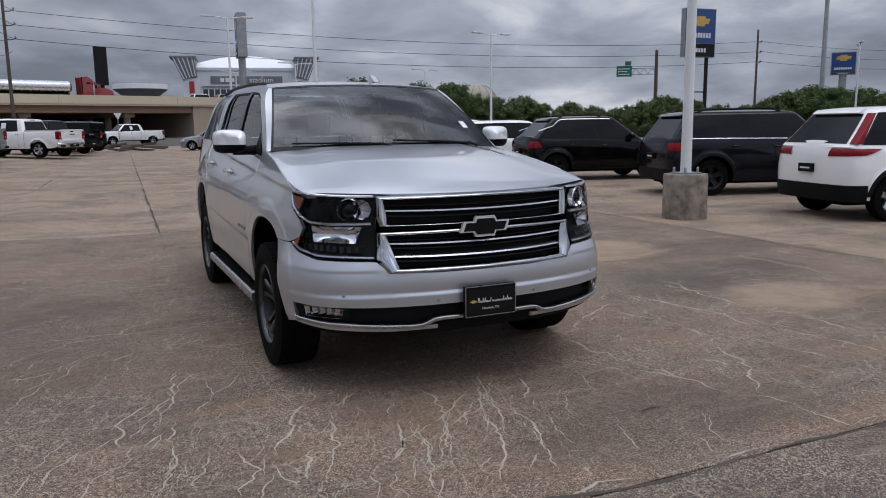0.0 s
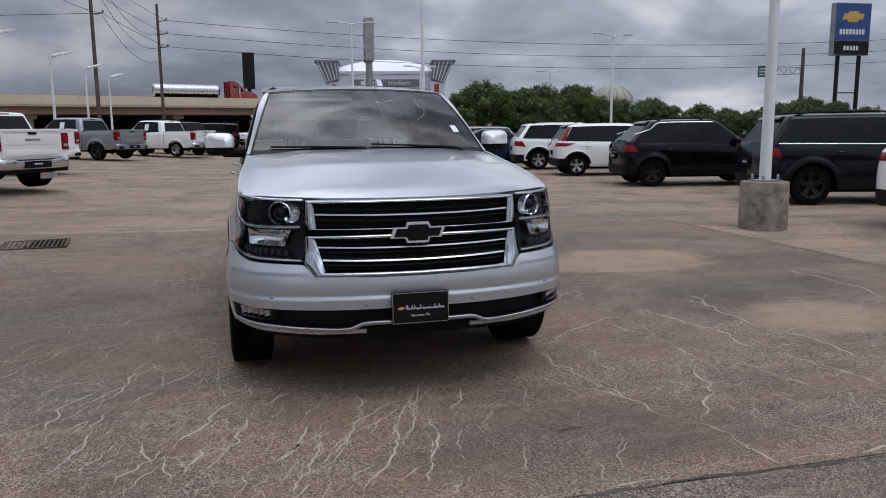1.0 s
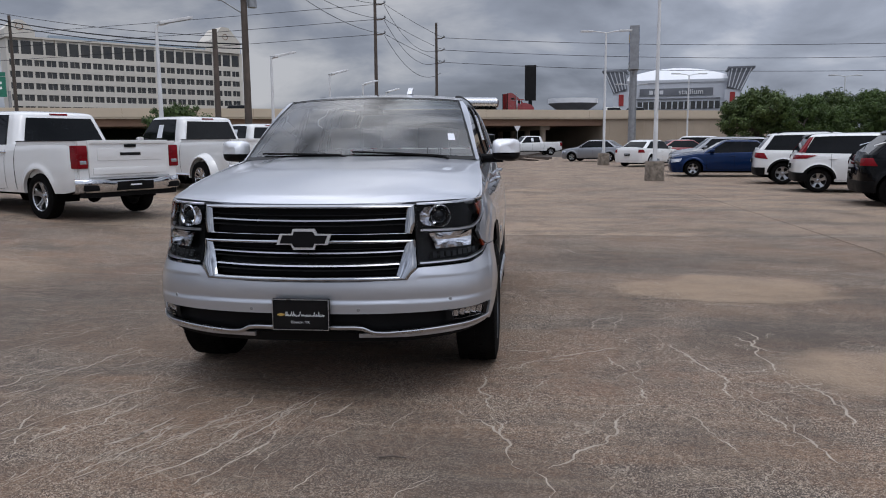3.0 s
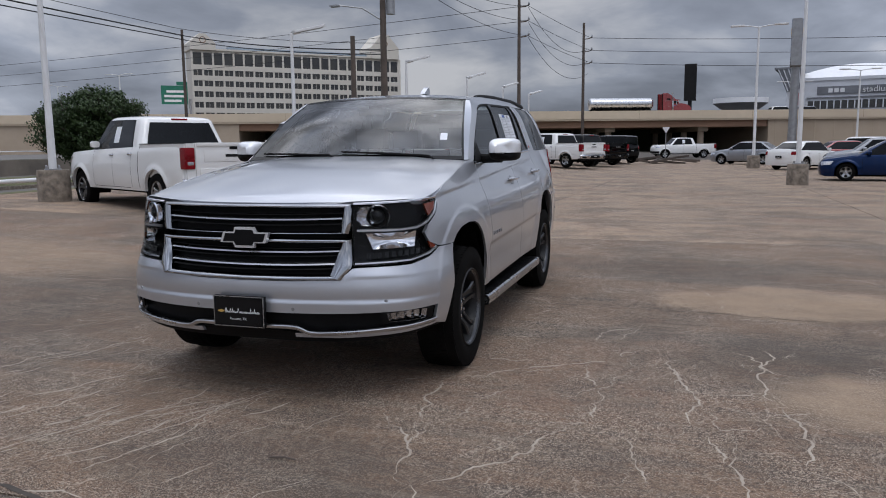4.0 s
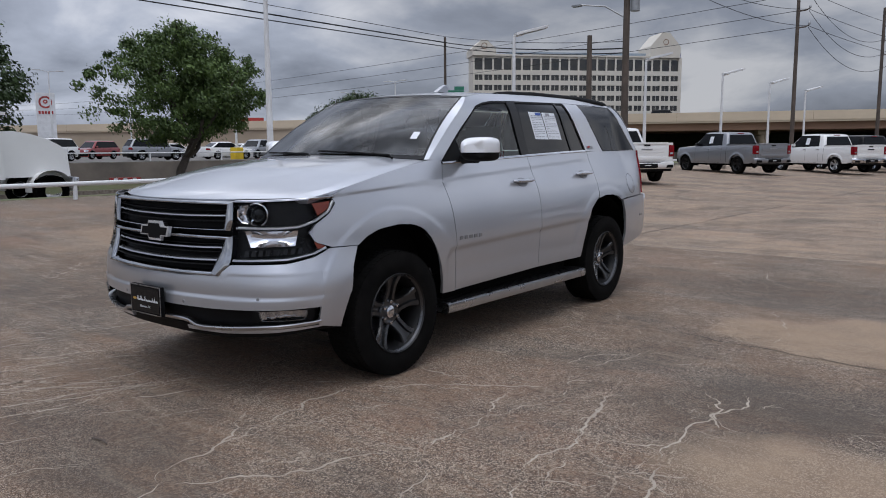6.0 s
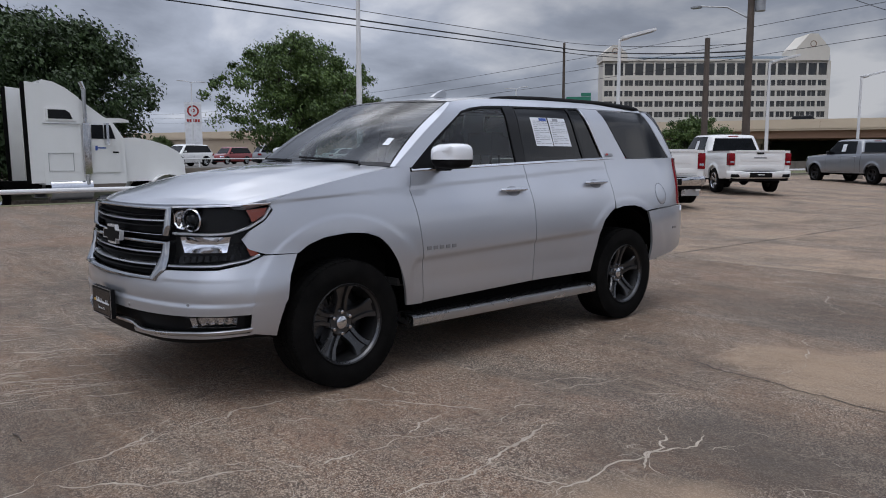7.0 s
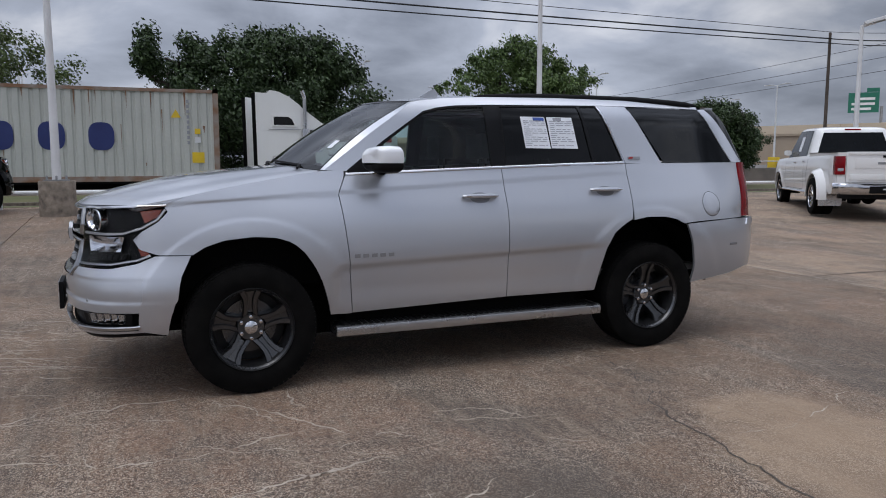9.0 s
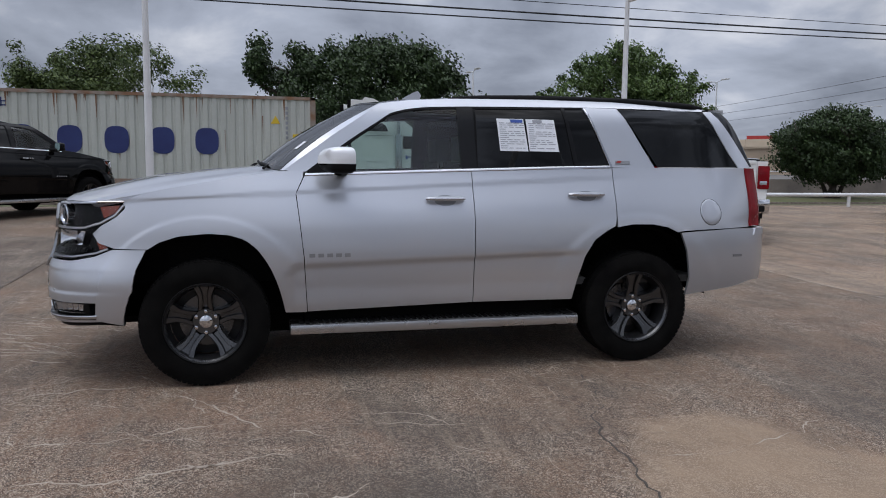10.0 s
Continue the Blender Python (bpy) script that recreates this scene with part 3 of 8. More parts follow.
def skin_grid(g, pts, side, off=0.0, rim=0.02):
    nv, nu = pts.shape[:2]
    g.grid([[skin(pts[j, i, 0], pts[j, i, 1], off, side) for i in range(nu)] for j in range(nv)])
    if rim:
        ring = [(0, i) for i in range(nu)] + [(j, nu - 1) for j in range(1, nv)] + [(nv - 1, i) for i in range(nu - 2, -1, -1)] + [(j, 0) for j in range(nv - 2, -1, -1)]
        runs, run = [], []
        for q, (a, b) in enumerate(zip(ring, ring[1:])):
            mid_line = all(min(pts[k][0], PS[-1] - pts[k][0]) < 1e-6 for k in (a, b))
            if mid_line:
                runs.append(run)
                run = []
            else:
                run = run or [a]
                run.append(b)
        for r_ in [*runs, run]:
            if len(r_) > 1:
                g.grid([[skin(*pts[k], off, side) for k in r_], [skin(*pts[k], off - rim, side) for k in r_]])
    return g


def rounded_strip(g, pts, side, off, rim, bulge, across):
    """A strip of the skin with a rounded face; across: which way its narrow side runs, 0 by rows, 1 along them."""
    nv, nu = pts.shape[:2]
    def at(j, i):
        v = (j / (nv - 1)) if across == 0 else (i / (nu - 1))
        return off + bulge * math.sin(math.pi * min(max(v, .02), .98)) ** .7
    g.grid([[skin(*pts[j, i], at(j, i), side) for i in range(nu)] for j in range(nv)])
    edges = ([(0, i) for i in range(nu)], [(nv - 1, i) for i in range(nu)]) if across == 0 else ([(j, 0) for j in range(nv)], [(j, nu - 1) for j in range(nv)])
    for e in edges:
        g.grid([[skin(*pts[k], at(*k), side) for k in e], [skin(*pts[k], off - rim, side) for k in e]])
    return g


def ys(*pts):
    return [(Y(y), z) for y, z in pts]


def skin_panel(bottom, top, left, right, nu=20, nv=10, sides=(1, -1), off=0.0, rim=0.02):
    g = Geo()
    pts = coons(bottom, top, left, right, nu, nv)
    for side in sides:
        skin_grid(g, pts, side, off, rim)
    return g


def ribbon(line, half, off, sides=(1, -1), rim=0.012, n=40):
    """A strip of trim along a line of the skin."""
    g = Geo()
    c = resample(line, n)
    d = np.gradient(c, axis=0)
    nn = np.stack([-d[:, 1], d[:, 0]], 1) / np.linalg.norm(d, axis=1)[:, None]
    pts = np.stack([c - half * nn, c - half * 0.5 * nn, c + half * 0.5 * nn, c + half * nn])
    for side in sides:
        rows = [[skin(a, z, off - (0.004 if k in (0, 3) else 0), side) for a, z in pts[k]] for k in range(4)]
        under = [[skin(a, z, off - rim, side) for a, z in pts[k]] for k in (3, 0)]
        g.grid(rows + under + rows[:1])
    return g


ARCH_F = [(-1.80, .862), (-1.73, .905), (-1.62, .94), (-1.45, .955), (-1.32, .945), (-1.21, .91), (-1.13, .85), (-1.075, .77), (-1.04, .67), (-1.0, .52), (-.985, .445)]
ARCH_R2 = [(1.298, .972), (1.414, .99), (1.58, .988), (1.70, .965), (1.775, .93)]


def road_wheel(parent, x, y, z, side, radius, width, rim_r, rim_mat=None, spokes=5, pocket=None, detail=True):
    rim_mat, pocket = rim_mat or RIM_GREY, pocket or RIM_DARK
    n = 56 if detail else 28
    hw = width / 2
    barrel = Geo().lathe([(-hw * .8, rim_r * .97), (hw * .2, rim_r * .86), (hw * .75, rim_r * .93), (hw * .93, rim_r * .985), (hw * .97, rim_r * 1.0), (hw * .90, rim_r * 1.02)], n)
    barrel.lathe([(-hw * .45, rim_r * .9), (-hw * .45, 0.001)], n)
    wheel = barrel.part("wheel", pocket, parent)
    wheel.matrix_basis = pose(x, y, z, 0, 0, 0 if side > 0 else 180)
    prof = [(-hw * .78, rim_r * .99), (-hw * .98, rim_r * 1.10), (-hw, radius * .84), (-hw * .9, radius * .96), (-hw * .74, radius * .985), (0, radius * .987), (hw * .74, radius * .985),
            (hw * .9, radius * .96), (hw, radius * .84), (hw * 1.0, rim_r * 1.2), (hw * .97, rim_r * 1.12), (hw * .9, rim_r * 1.0)]
    tyre = Geo().lathe(prof, n).part("tyre", RUBBER, wheel, "black rubber tyre")
    if detail:
        t = Geo()
        for k in range(72):
            a = 2 * math.pi * k / 72
            for row, (x0, x1) in enumerate(((-.90, -.55), (-.45, -.05), (.05, .45), (.55, .90))):
                mm = Matrix.Rotation(a + 0.043 * (row % 2), 4, "X") @ Matrix.Rotation(radians(8 if row < 2 else -8), 4, "Z")
                t.box(x0 * hw, x1 * hw, -0.0135, 0.0135, radius * .955 if row in (0, 3) else radius * .975, radius * (.985 if row in (0, 3) else .998), mm)
        tagged(t.part("tread", RUBBER, tyre), kind="stuff")
    sp = Geo()
    q = rim_r / .25
    for k in range(spokes):
        m = Matrix.Rotation(2 * math.pi * k / spokes + .02, 4, "X")
        def lay(pts_, e, at, rise=.40):
            return [m @ Vector((hw * (at + rise * (r_ - .07) / .168), e * t_ * q, r_ * q)) for t_, r_ in pts_]
        outer = [(.050, .070), (.043, .115), (.044, .165), (.058, .200), (.080, .238)]
        edge = [(.044, .070), (.037, .115), (.038, .165), (.051, .200), (.070, .238)]
        inner = [(.020, .080), (.016, .125), (.017, .170), (.024, .205), (.034, .232)]
        floor_ = [(.014, .092), (.010, .130), (.011, .170), (.017, .203), (.025, .226)]
        for e in (-1, 1):
            sp.grid([lay(outer, e, -.25), lay(outer, e, .26), lay(edge, e, .34), lay(inner, e, .33), lay(floor_, e, .20)])
        sp.grid([lay(floor_, 1, .20), lay(floor_, -1, .20)])
    sp.lathe([(-hw * .2, .088), (hw * .26, .086), (hw * .34, .078), (hw * .33, .048), (hw * .33, .001)], n)
    sp.lathe([(hw * .55, rim_r * .915), (hw * .80, rim_r * .935), (hw * .90, rim_r * .975), (hw * .9, rim_r * 1.0)], n)
    sp.part("spokes", rim_mat, wheel, "grey alloy spokes", smooth=25)
    cap = Geo().lathe([(hw * .30, .043), (hw * .44, .040), (hw * .49, .030), (hw * .50, .001)], 24)
    cap.part("hub_cap", CHROME if detail else rim_mat, wheel)
    if detail:
        for k in range(6):
            a = 2 * math.pi * (k + .5) / 6
            nut = Geo().lathe([(hw * .30, .013), (hw * .46, .012), (hw * .48, .001)], 6, centre=(0, .067 * math.cos(a), .067 * math.sin(a)))
            nut.part("lug_nut", CHROME, wheel)
        Geo().lathe([(-hw * .34, .165), (-hw * .18, .165), (-hw * .17, .06)], 32).part("brake_disc", RIM_GREY, wheel)
    return wheel


def sport_utility(name, paint, label, m, hero=True):
    car = thing(name, label, "car", m)
    P = lambda g, n, mat, par=None, lab="", smooth=35: g.part(n, mat, par or car, lab, smooth)  # noqa: E731
    both = (1, -1)
    # -- flank panels --
    for side in both:
        one = (side,)
        fender = skin_panel(ys(*ARCH_F, (-.850, .443)), ys((-1.955, 1.152), (-1.8, 1.205), (-1.5, 1.262), (-1.2, 1.312), (-1.0, 1.340), (-.860, 1.345)),
                            ys((-1.80, .862), (-1.99, .867), (-2.09, .90), (-2.125, .955), (-2.08, 1.0), (-1.985, 1.055), (-1.93, 1.11), (-1.955, 1.152)),
                            ys((-.850, .443), (-.870, .8), (-.913, 1.2), (-.862, 1.308), (-.860, 1.345)), 48, 44, one)
        P(fender, "front_fender", paint)
        fd = P(skin_panel(ys((-.845, .447), (.25, .474)), ys((-.853, 1.310), (-.3, 1.330), (.262, 1.350)), ys((-.845, .447), (-.865, .8), (-.908, 1.2), (-.853, 1.310)),
                          ys((.25, .474), (.262, 1.350)), 24, 64, one), "front_door", paint)
        rd = P(skin_panel(ys((.255, .474), (.968, .472)), ys((.267, 1.350), (.8, 1.369), (1.312, 1.382)), ys((.255, .474), (.267, 1.350)),
                          ys((.968, .472), (1.0, .62), (1.05, .775), (1.12, .885), (1.21, .945), (1.28, .98), (1.294, 1.05), (1.312, 1.382)), 28, 64, one), "rear_door", paint)
        P(skin_panel(ys(*ARCH_R2, (1.83, .937), (2.0, .945), (2.435, .958)), ys((1.317, 1.382), (1.8, 1.386), (2.455, 1.390)), ys((1.298, .972), (1.300, 1.05), (1.317, 1.382)),
                     ys((2.435, .958), (2.45, 1.15), (2.455, 1.390)), 40, 24, one), "quarter_panel", paint)
        P(skin_panel(ys((-.845, 1.338), (-.56, 1.545), (-.27, 1.735), (-.16, 1.765), (-.02, 1.783), (.25, 1.795), (1.2, 1.815), (1.8, 1.816), (2.25, 1.812)),
                     ys((-.985, 1.345), (-.66, 1.58), (-.33, 1.802), (-.1, 1.832), (.2, 1.850), (.8, 1.862), (1.6, 1.862), (2.27, 1.828)),
                     ys((-.845, 1.338), (-.985, 1.345)), ys((2.25, 1.812), (2.27, 1.828)), 60, 5, one), "roof_side_rail", paint)
        P(skin_panel(ys((1.322, 1.386), (1.665, 1.380)), ys((1.165, 1.812), (1.425, 1.812)), ys((1.322, 1.386), (1.165, 1.812)), ys((1.665, 1.380), (1.425, 1.812)), 8, 8, one), "rear_pillar", paint)
        P(skin_panel(ys((2.405, 1.392), (2.535, 1.392)), ys((2.250, 1.810), (2.40, 1.812)), ys((2.405, 1.392), (2.250, 1.810)), ys((2.535, 1.392), (2.40, 1.812)), 5, 8, one), "tail_pillar", paint)
        # glass and its surrounds
        P(skin_panel(ys((-.835, 1.322), (.208, 1.352)), ys((-.272, 1.728), (-.16, 1.757), (-.03, 1.776), (.2, 1.784)), ys((-.835, 1.322), (-.272, 1.728)), ys((.208, 1.352), (.2, 1.784)), 16, 8, one, -.010, .004),
          "window", TINT_GLASS, fd, "lightly tinted door glass")
        P(skin_panel(ys((.300, 1.356), (1.300, 1.386)), ys((.300, 1.790), (1.145, 1.810)), ys((.300, 1.356), (.300, 1.790)), ys((1.300, 1.386), (1.145, 1.810)), 12, 8, one, -.010, .004),
          "window", PRIVACY_GLASS, rd, "dark privacy glass")
        P(skin_panel(ys((1.69, 1.390), (2.40, 1.394)), ys((1.437, 1.806), (2.245, 1.806)), ys((1.69, 1.390), (1.437, 1.806)), ys((2.40, 1.394), (2.245, 1.806)), 12, 8, one, -.004, .01),
          "quarter_window", PRIVACY_GLASS, None, "dark privacy glass")
        P(skin_panel(ys((.196, 1.352), (.306, 1.356)), ys((.190, 1.786), (.306, 1.792)), ys((.196, 1.352), (.190, 1.786)), ys((.306, 1.356), (.306, 1.792)), 4, 8, one, .001), "door_pillar", BLACK_GLOSS)
        P(skin_panel(ys((1.03, 1.378), (1.062, 1.379)), ys((.975, 1.806), (1.0, 1.807)), ys((1.03, 1.378), (.975, 1.806)), ys((1.062, 1.379), (1.0, 1.807)), 3, 8, one, -.002), "window_divider", BLACK_GLOSS, rd)
        P(ribbon(ys((.300, 1.362), (.312, 1.780)), .016, -.003, one), "window_channel", BLACK_TRIM, rd)
        P(ribbon(ys((-.83, 1.335), (-.55, 1.538), (-.275, 1.726), (-.16, 1.757), (-.03, 1.775), (.25, 1.787), (1.14, 1.808)), .011, -.003, one, n=60), "window_seal", BLACK_TRIM)
        P(ribbon(ys((-.85, 1.320), (-.3, 1.338), (.27, 1.358), (.8, 1.376), (1.300, 1.389)), .009, .006, one), "belt_moulding", CHROME, None, "bright chrome belt moulding")
        P(ribbon(ys((1.310, 1.386), (1.235, 1.60), (1.155, 1.808)), .008, .005, one), "window_moulding", CHROME)
        # handles
        for door, y0, y1, zh in ((fd, -.066, .193, 1.168), (rd, .949, 1.212, 1.197)):
            line = [skin(Y(y0 + (y1 - y0) * k / 8), zh, (.012 if k in (0, 8) else .034), side) for k in range(9)]
            P(Geo().tube(line, [.012, .019, .021, .021, .021, .021, .021, .019, .012], 8, flat=.75), "door_handle", paint, door, "painted pull handle with a bright insert")
            P(Geo().tube([skin(Y(y0 + (y1 - y0) * k / 6 * .9 + .012), zh + .002, .050, side) for k in range(7)], .006, 6), "handle_insert", CHROME, door)
            # flat darker patch gives the hand recess its shade; nothing is hollowed out
            cup = [skin(Y((y0 + y1) / 2 + .075 * math.cos(a)), zh - .012 + .036 * math.sin(a), .002, side) for a in (2 * math.pi * k / 20 for k in range(20))]
            P(Geo().fan(cup), "handle_shade_patch", LEAD_PAINT if paint is SILVER else BLACK_TRIM, door)
        # badges: the model name and the trim mark as plain bright bars
        for k in range(5):
            y0 = -.835 + k * .056
            P(skin_panel(ys((y0, .798), (y0 + .036, .799)), ys((y0, .822), (y0 + .036, .823)), ys((y0, .798), (y0, .822)), ys((y0 + .036, .799), (y0 + .036, .823)), 2, 2, one, .005, .004), "badge", GALV, fd)
        P(skin_panel(ys((1.345, 1.410), (1.46, 1.410)), ys((1.350, 1.434), (1.46, 1.434)), ys((1.345, 1.410), (1.350, 1.434)), ys((1.46, 1.410), (1.46, 1.434)), 2, 2, one, .006, .005), "badge", GALV)
        P(skin_panel(ys((1.345, 1.418), (1.385, 1.418)), ys((1.365, 1.434), (1.395, 1.434)), ys((1.345, 1.418), (1.365, 1.434)), ys((1.385, 1.418), (1.395, 1.434)), 2, 2, one, .009, .004), "badge", SIGN_RED)
        # fuel door and lamps
        if side > 0:
            ring = [[skin(Y(2.068 + r * math.cos(a)), 1.070 + r * 1.05 * math.sin(a), o, side) for a in (2 * math.pi * k / 32 for k in range(32))] for r, o in ((.088, .001), (.086, .0025), (.082, .004), (.04, .004), (.001, .004))]
            P(Geo().grid(ring, closed=True), "fuel_door", paint)
            ring = [[skin(Y(2.068 + r * math.cos(a)), 1.070 + r * 1.05 * math.sin(a), o, side) for a in (2 * math.pi * k / 32 for k in range(32))] for r, o in ((.091, .0015), (.086, .0012))]
            P(Geo().grid(ring, closed=True), "fuel_door_gap", BLACK_TRIM)
        tl = skin_panel([(Y(2.44), .965), (Y(2.575), .965)], [(Y(2.46), 1.39), (Y(2.565), 1.39)], [(Y(2.44), .965), (Y(2.455), 1.15), (Y(2.46), 1.39)], [(Y(2.575), .965), (Y(2.565), 1.39)], 8, 12, one, .012, .03)
        P(tl, "tail_lamp", TAIL_RED, None, "tall red tail lamp")
        # rear bumper
        P(skin_panel([(Y(1.87), .47), (Y(1.93), .478), (Y(2.275), .515), (Y(2.45), .56), (Y(2.6), .56), (PS[-1], .56)],
                     [(Y(1.80), .925), (Y(1.86), .928), (Y(2.30), .950), (Y(2.5), .945), (Y(2.62), .945), (PS[-1], .945)],
                     [(Y(1.87), .47), (Y(1.885), .60), (Y(1.85), .80), (Y(1.80), .925)], [(PS[-1], .56), (PS[-1], .945)], 44, 14, one, .004), "rear_bumper", paint)
        P(skin_panel([(Y(2.44), .90), (PS[-1], .90)], [(Y(2.46), .948), (PS[-1], .948)], [(Y(2.44), .90), (Y(2.46), .948)], [(PS[-1], .90), (PS[-1], .948)], 24, 3, one, .014, .04), "bumper_step", paint)
        P(skin_panel([(Y(2.25), .742), (Y(2.33), .742)], [(Y(2.25), .760), (Y(2.33), .760)], [(Y(2.25), .742), (Y(2.25), .760)], [(Y(2.33), .742), (Y(2.33), .760)], 3, 2, one, .008), "side_reflector", LEAD_PAINT)
        P(skin_panel([(Y(2.575), .96), (PS[-1], .96)], [(Y(2.555), 1.39), (PS[-1], 1.39)], [(Y(2.575), .96), (Y(2.555), 1.39)], [(PS[-1], .96), (PS[-1], 1.39)], 20, 8, one), "tailgate", paint)
        P(skin_panel([(Y(2.54), 1.40), (PS[-1], 1.40)], [(Y(2.405), 1.81), (PS[-1], 1.81)], [(Y(2.54), 1.40), (Y(2.405), 1.81)], [(PS[-1], 1.40), (PS[-1], 1.81)], 20, 8, one), "rear_window", PRIVACY_GLASS)
        # running board
        g = Geo()
        prof = [(.845, .372), (1.01, .372), (1.03, .362), (1.036, .335), (1.03, .305), (1.005, .297), (.845, .318)]
        g.grid([[(side * x, y, z) for x, z in prof + prof[:1]] for y in (-.955, -.94, -.5, 0, .5, .99, 1.005)])
        for y in (-.955, 1.005):
            g.fan([(side * x, y, z) for x, z in prof])
        board = P(g, "running_board", SATIN, None, "brushed metal running board with black treads", 25)
        g = Geo()
        for k in range(46):
            y0 = -.90 + k * .041
            g.box(*sorted((side * .86, side * 1.016)), y0, y0 + .026, .372, .379)
        g.box(*sorted((side * .80, side * .90)), -.95, 1.0, .30, .366)
        P(g, "tread", BLACK_TRIM, board, "", 0)
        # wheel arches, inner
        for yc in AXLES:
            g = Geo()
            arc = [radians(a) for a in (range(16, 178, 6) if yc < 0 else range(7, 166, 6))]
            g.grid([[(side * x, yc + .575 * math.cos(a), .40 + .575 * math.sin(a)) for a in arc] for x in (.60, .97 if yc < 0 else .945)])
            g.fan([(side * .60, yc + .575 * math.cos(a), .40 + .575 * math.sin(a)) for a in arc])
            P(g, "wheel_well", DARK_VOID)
        for yc in AXLES:
            road_wheel(car, side * (.915 if yc < 0 else .872), yc, .397, side, .397, .265, .250, detail=hero)
        # mirror
        MX, MY, MZ = 1.075, -.650, 1.412
        ring = []
        for dy, sc in ((-.100, .40), (-.094, .62), (-.078, .82), (-.045, .95), (.005, 1.0), (.058, .99), (.064, .95)):
            ring.append([(side * (MX + .108 * sc * math.copysign(abs(math.cos(a)) ** .5, math.cos(a))), MY + dy + .03 * math.cos(a), MZ + .084 * sc * math.copysign(abs(math.sin(a)) ** .5, math.sin(a))) for a in (2 * math.pi * q / 28 for q in range(28))])
        cut = MZ - .022
        cap_rows = [[(p[0], p[1], max(p[2], cut)) for p in r] for r in ring]
        g = Geo().grid(cap_rows, closed=True); g.fan(cap_rows[0])
        mirror = P(g, "door_mirror", SKY_CAP_SILVER if hero else paint, None, "silver mirror cap lightened for its sky reflection, over a black lower shell" if hero else "painted mirror cap over a black lower shell")
        low = [[(side * (MX + (side * p[0] - MX) * .985), p[1] + .002, min(p[2], cut - .002)) for p in r] for r in ring]
        g = Geo().grid(low, closed=True); g.fan(low[0])
        g.tube([(side * .86, MY + .06, 1.345), (side * .94, MY + .02, 1.346), (side * 1.05, MY, 1.350)], [.040, .034, .036], 10)
        P(g, "mirror_base", BLACK_TRIM, mirror)
        P(Geo().fan([(side * (MX + .097 * math.copysign(abs(math.cos(a)) ** .5, math.cos(a))), MY + .062 + .03 * math.cos(a), MZ + .074 * math.copysign(abs(math.sin(a)) ** .5, math.sin(a))) for a in (2 * math.pi * q / 28 for q in range(28))]), "mirror_glass", CHROME, mirror)
        tri = [(side * (abs(skin(Y(y), z, .004)[0])), y, z) for y, z in ((-.84, 1.328), (-.60, 1.338), (-.63, 1.48))]
        P(Geo().fan(tri), "mirror_sail", BLACK_TRIM, mirror)
        # front lamp
        lb = [(X(.628), .792), (Y(-2.24), .80), (Y(-2.1), .826), (Y(-2.01), .857)]
        ltop = [(X(.618), 1.128), (Y(-2.2), 1.137), (Y(-1.93), 1.143)]
        lleft = [(X(.628), .792), (X(.618), 1.128)]
        lright = [(Y(-2.01), .857), (Y(-2.09), .90), (Y(-2.115), .955), (Y(-2.08), 1.0), (Y(-1.985), 1.055), (Y(-1.93), 1.143)]
        back = coons(lb, ltop, lleft, lright, 22, 12)
        g = Geo(); skin_grid(g, back, side, -.045, 0)
        ringb = [(0, i) for i in range(23)] + [(j, 22) for j in range(13)] + [(12, i) for i in range(22, -1, -1)] + [(j, 0) for j in range(12, -1, -1)]
        g.grid([[skin(*back[j, i], .0, side) for j, i in ringb], [skin(*back[j, i], -.046, side) for j, i in ringb]])
        lamp = P(g, "headlamp", LAMP_SHELL, None, "black-masked projector headlamp with chrome trim")
        g = Geo(); skin_grid(g, back, side, .004, 0)
        P(g, "lens", LAMP_GLASS, lamp)
        P(ribbon([(X(.65), .985), (Y(-2.28), .985), (Y(-2.18), .990), (Y(-2.08), 1.020), (Y(-1.99), 1.068), (Y(-1.945), 1.125)], .008, .004, one), "trim_strip", SATIN, lamp)
        P(ribbon([(X(.64), .806), (Y(-2.24), .815), (Y(-2.1), .840), (Y(-2.03), .866)], .007, .004, one), "trim_strip", SATIN, lamp)
        P(ribbon([(X(.632), 1.131), (Y(-2.2), 1.140), (Y(-1.94), 1.147)], .007, .004, one), "trim_strip", CHROME, lamp)
        c = Vector(skin(X(.765), 1.060, -.022, side)); n = (c - Vector(skin(X(.765), 1.060, -.12, side))).normalized()
        rot = n.to_track_quat("Z", "Y").to_matrix().to_4x4()
        g = Geo().lathe([(-.03, .070), (.012, .068), (.018, .062), (.004, .050), (-.012, .044)], 28, "z"); g.moved(Matrix.Translation(c) @ rot)
        P(g, "lamp_ring", REFLECTOR, lamp, "clear bright lamp ring")
        g = Geo().lathe([(-.01, .043), (.008, .038), (.02, .024), (.025, .001)], 24, "z"); g.moved(Matrix.Translation(c) @ rot)
        P(g, "projector", FAR_GLASS, lamp, "dark glass projector lens")
        # the high-beam bowl beside it, with facets
        c2 = Vector(skin(X(.70), 1.062, -.026, side))
        g = Geo().lathe([(.016, .056), (.012, .050), (-.012, .030), (-.018, .012), (-.004, .009), (-.002, .001)], 9, "z"); g.moved(Matrix.Translation(c2) @ rot)
        P(g, "high_beam_bowl", REFLECTOR, lamp, "faceted bright reflector", 5)
        low = coons([(X(.70), .826), (Y(-2.17), .842)], [(X(.70), .858), (Y(-2.16), .872)], [(X(.70), .826), (X(.70), .858)], [(Y(-2.17), .842), (Y(-2.16), .872)], 16, 2)
        g = Geo()
        g.grid([[skin(*low[j, i], -.012 - (.010 if i % 2 else 0), side) for i in range(17)] for j in range(3)])
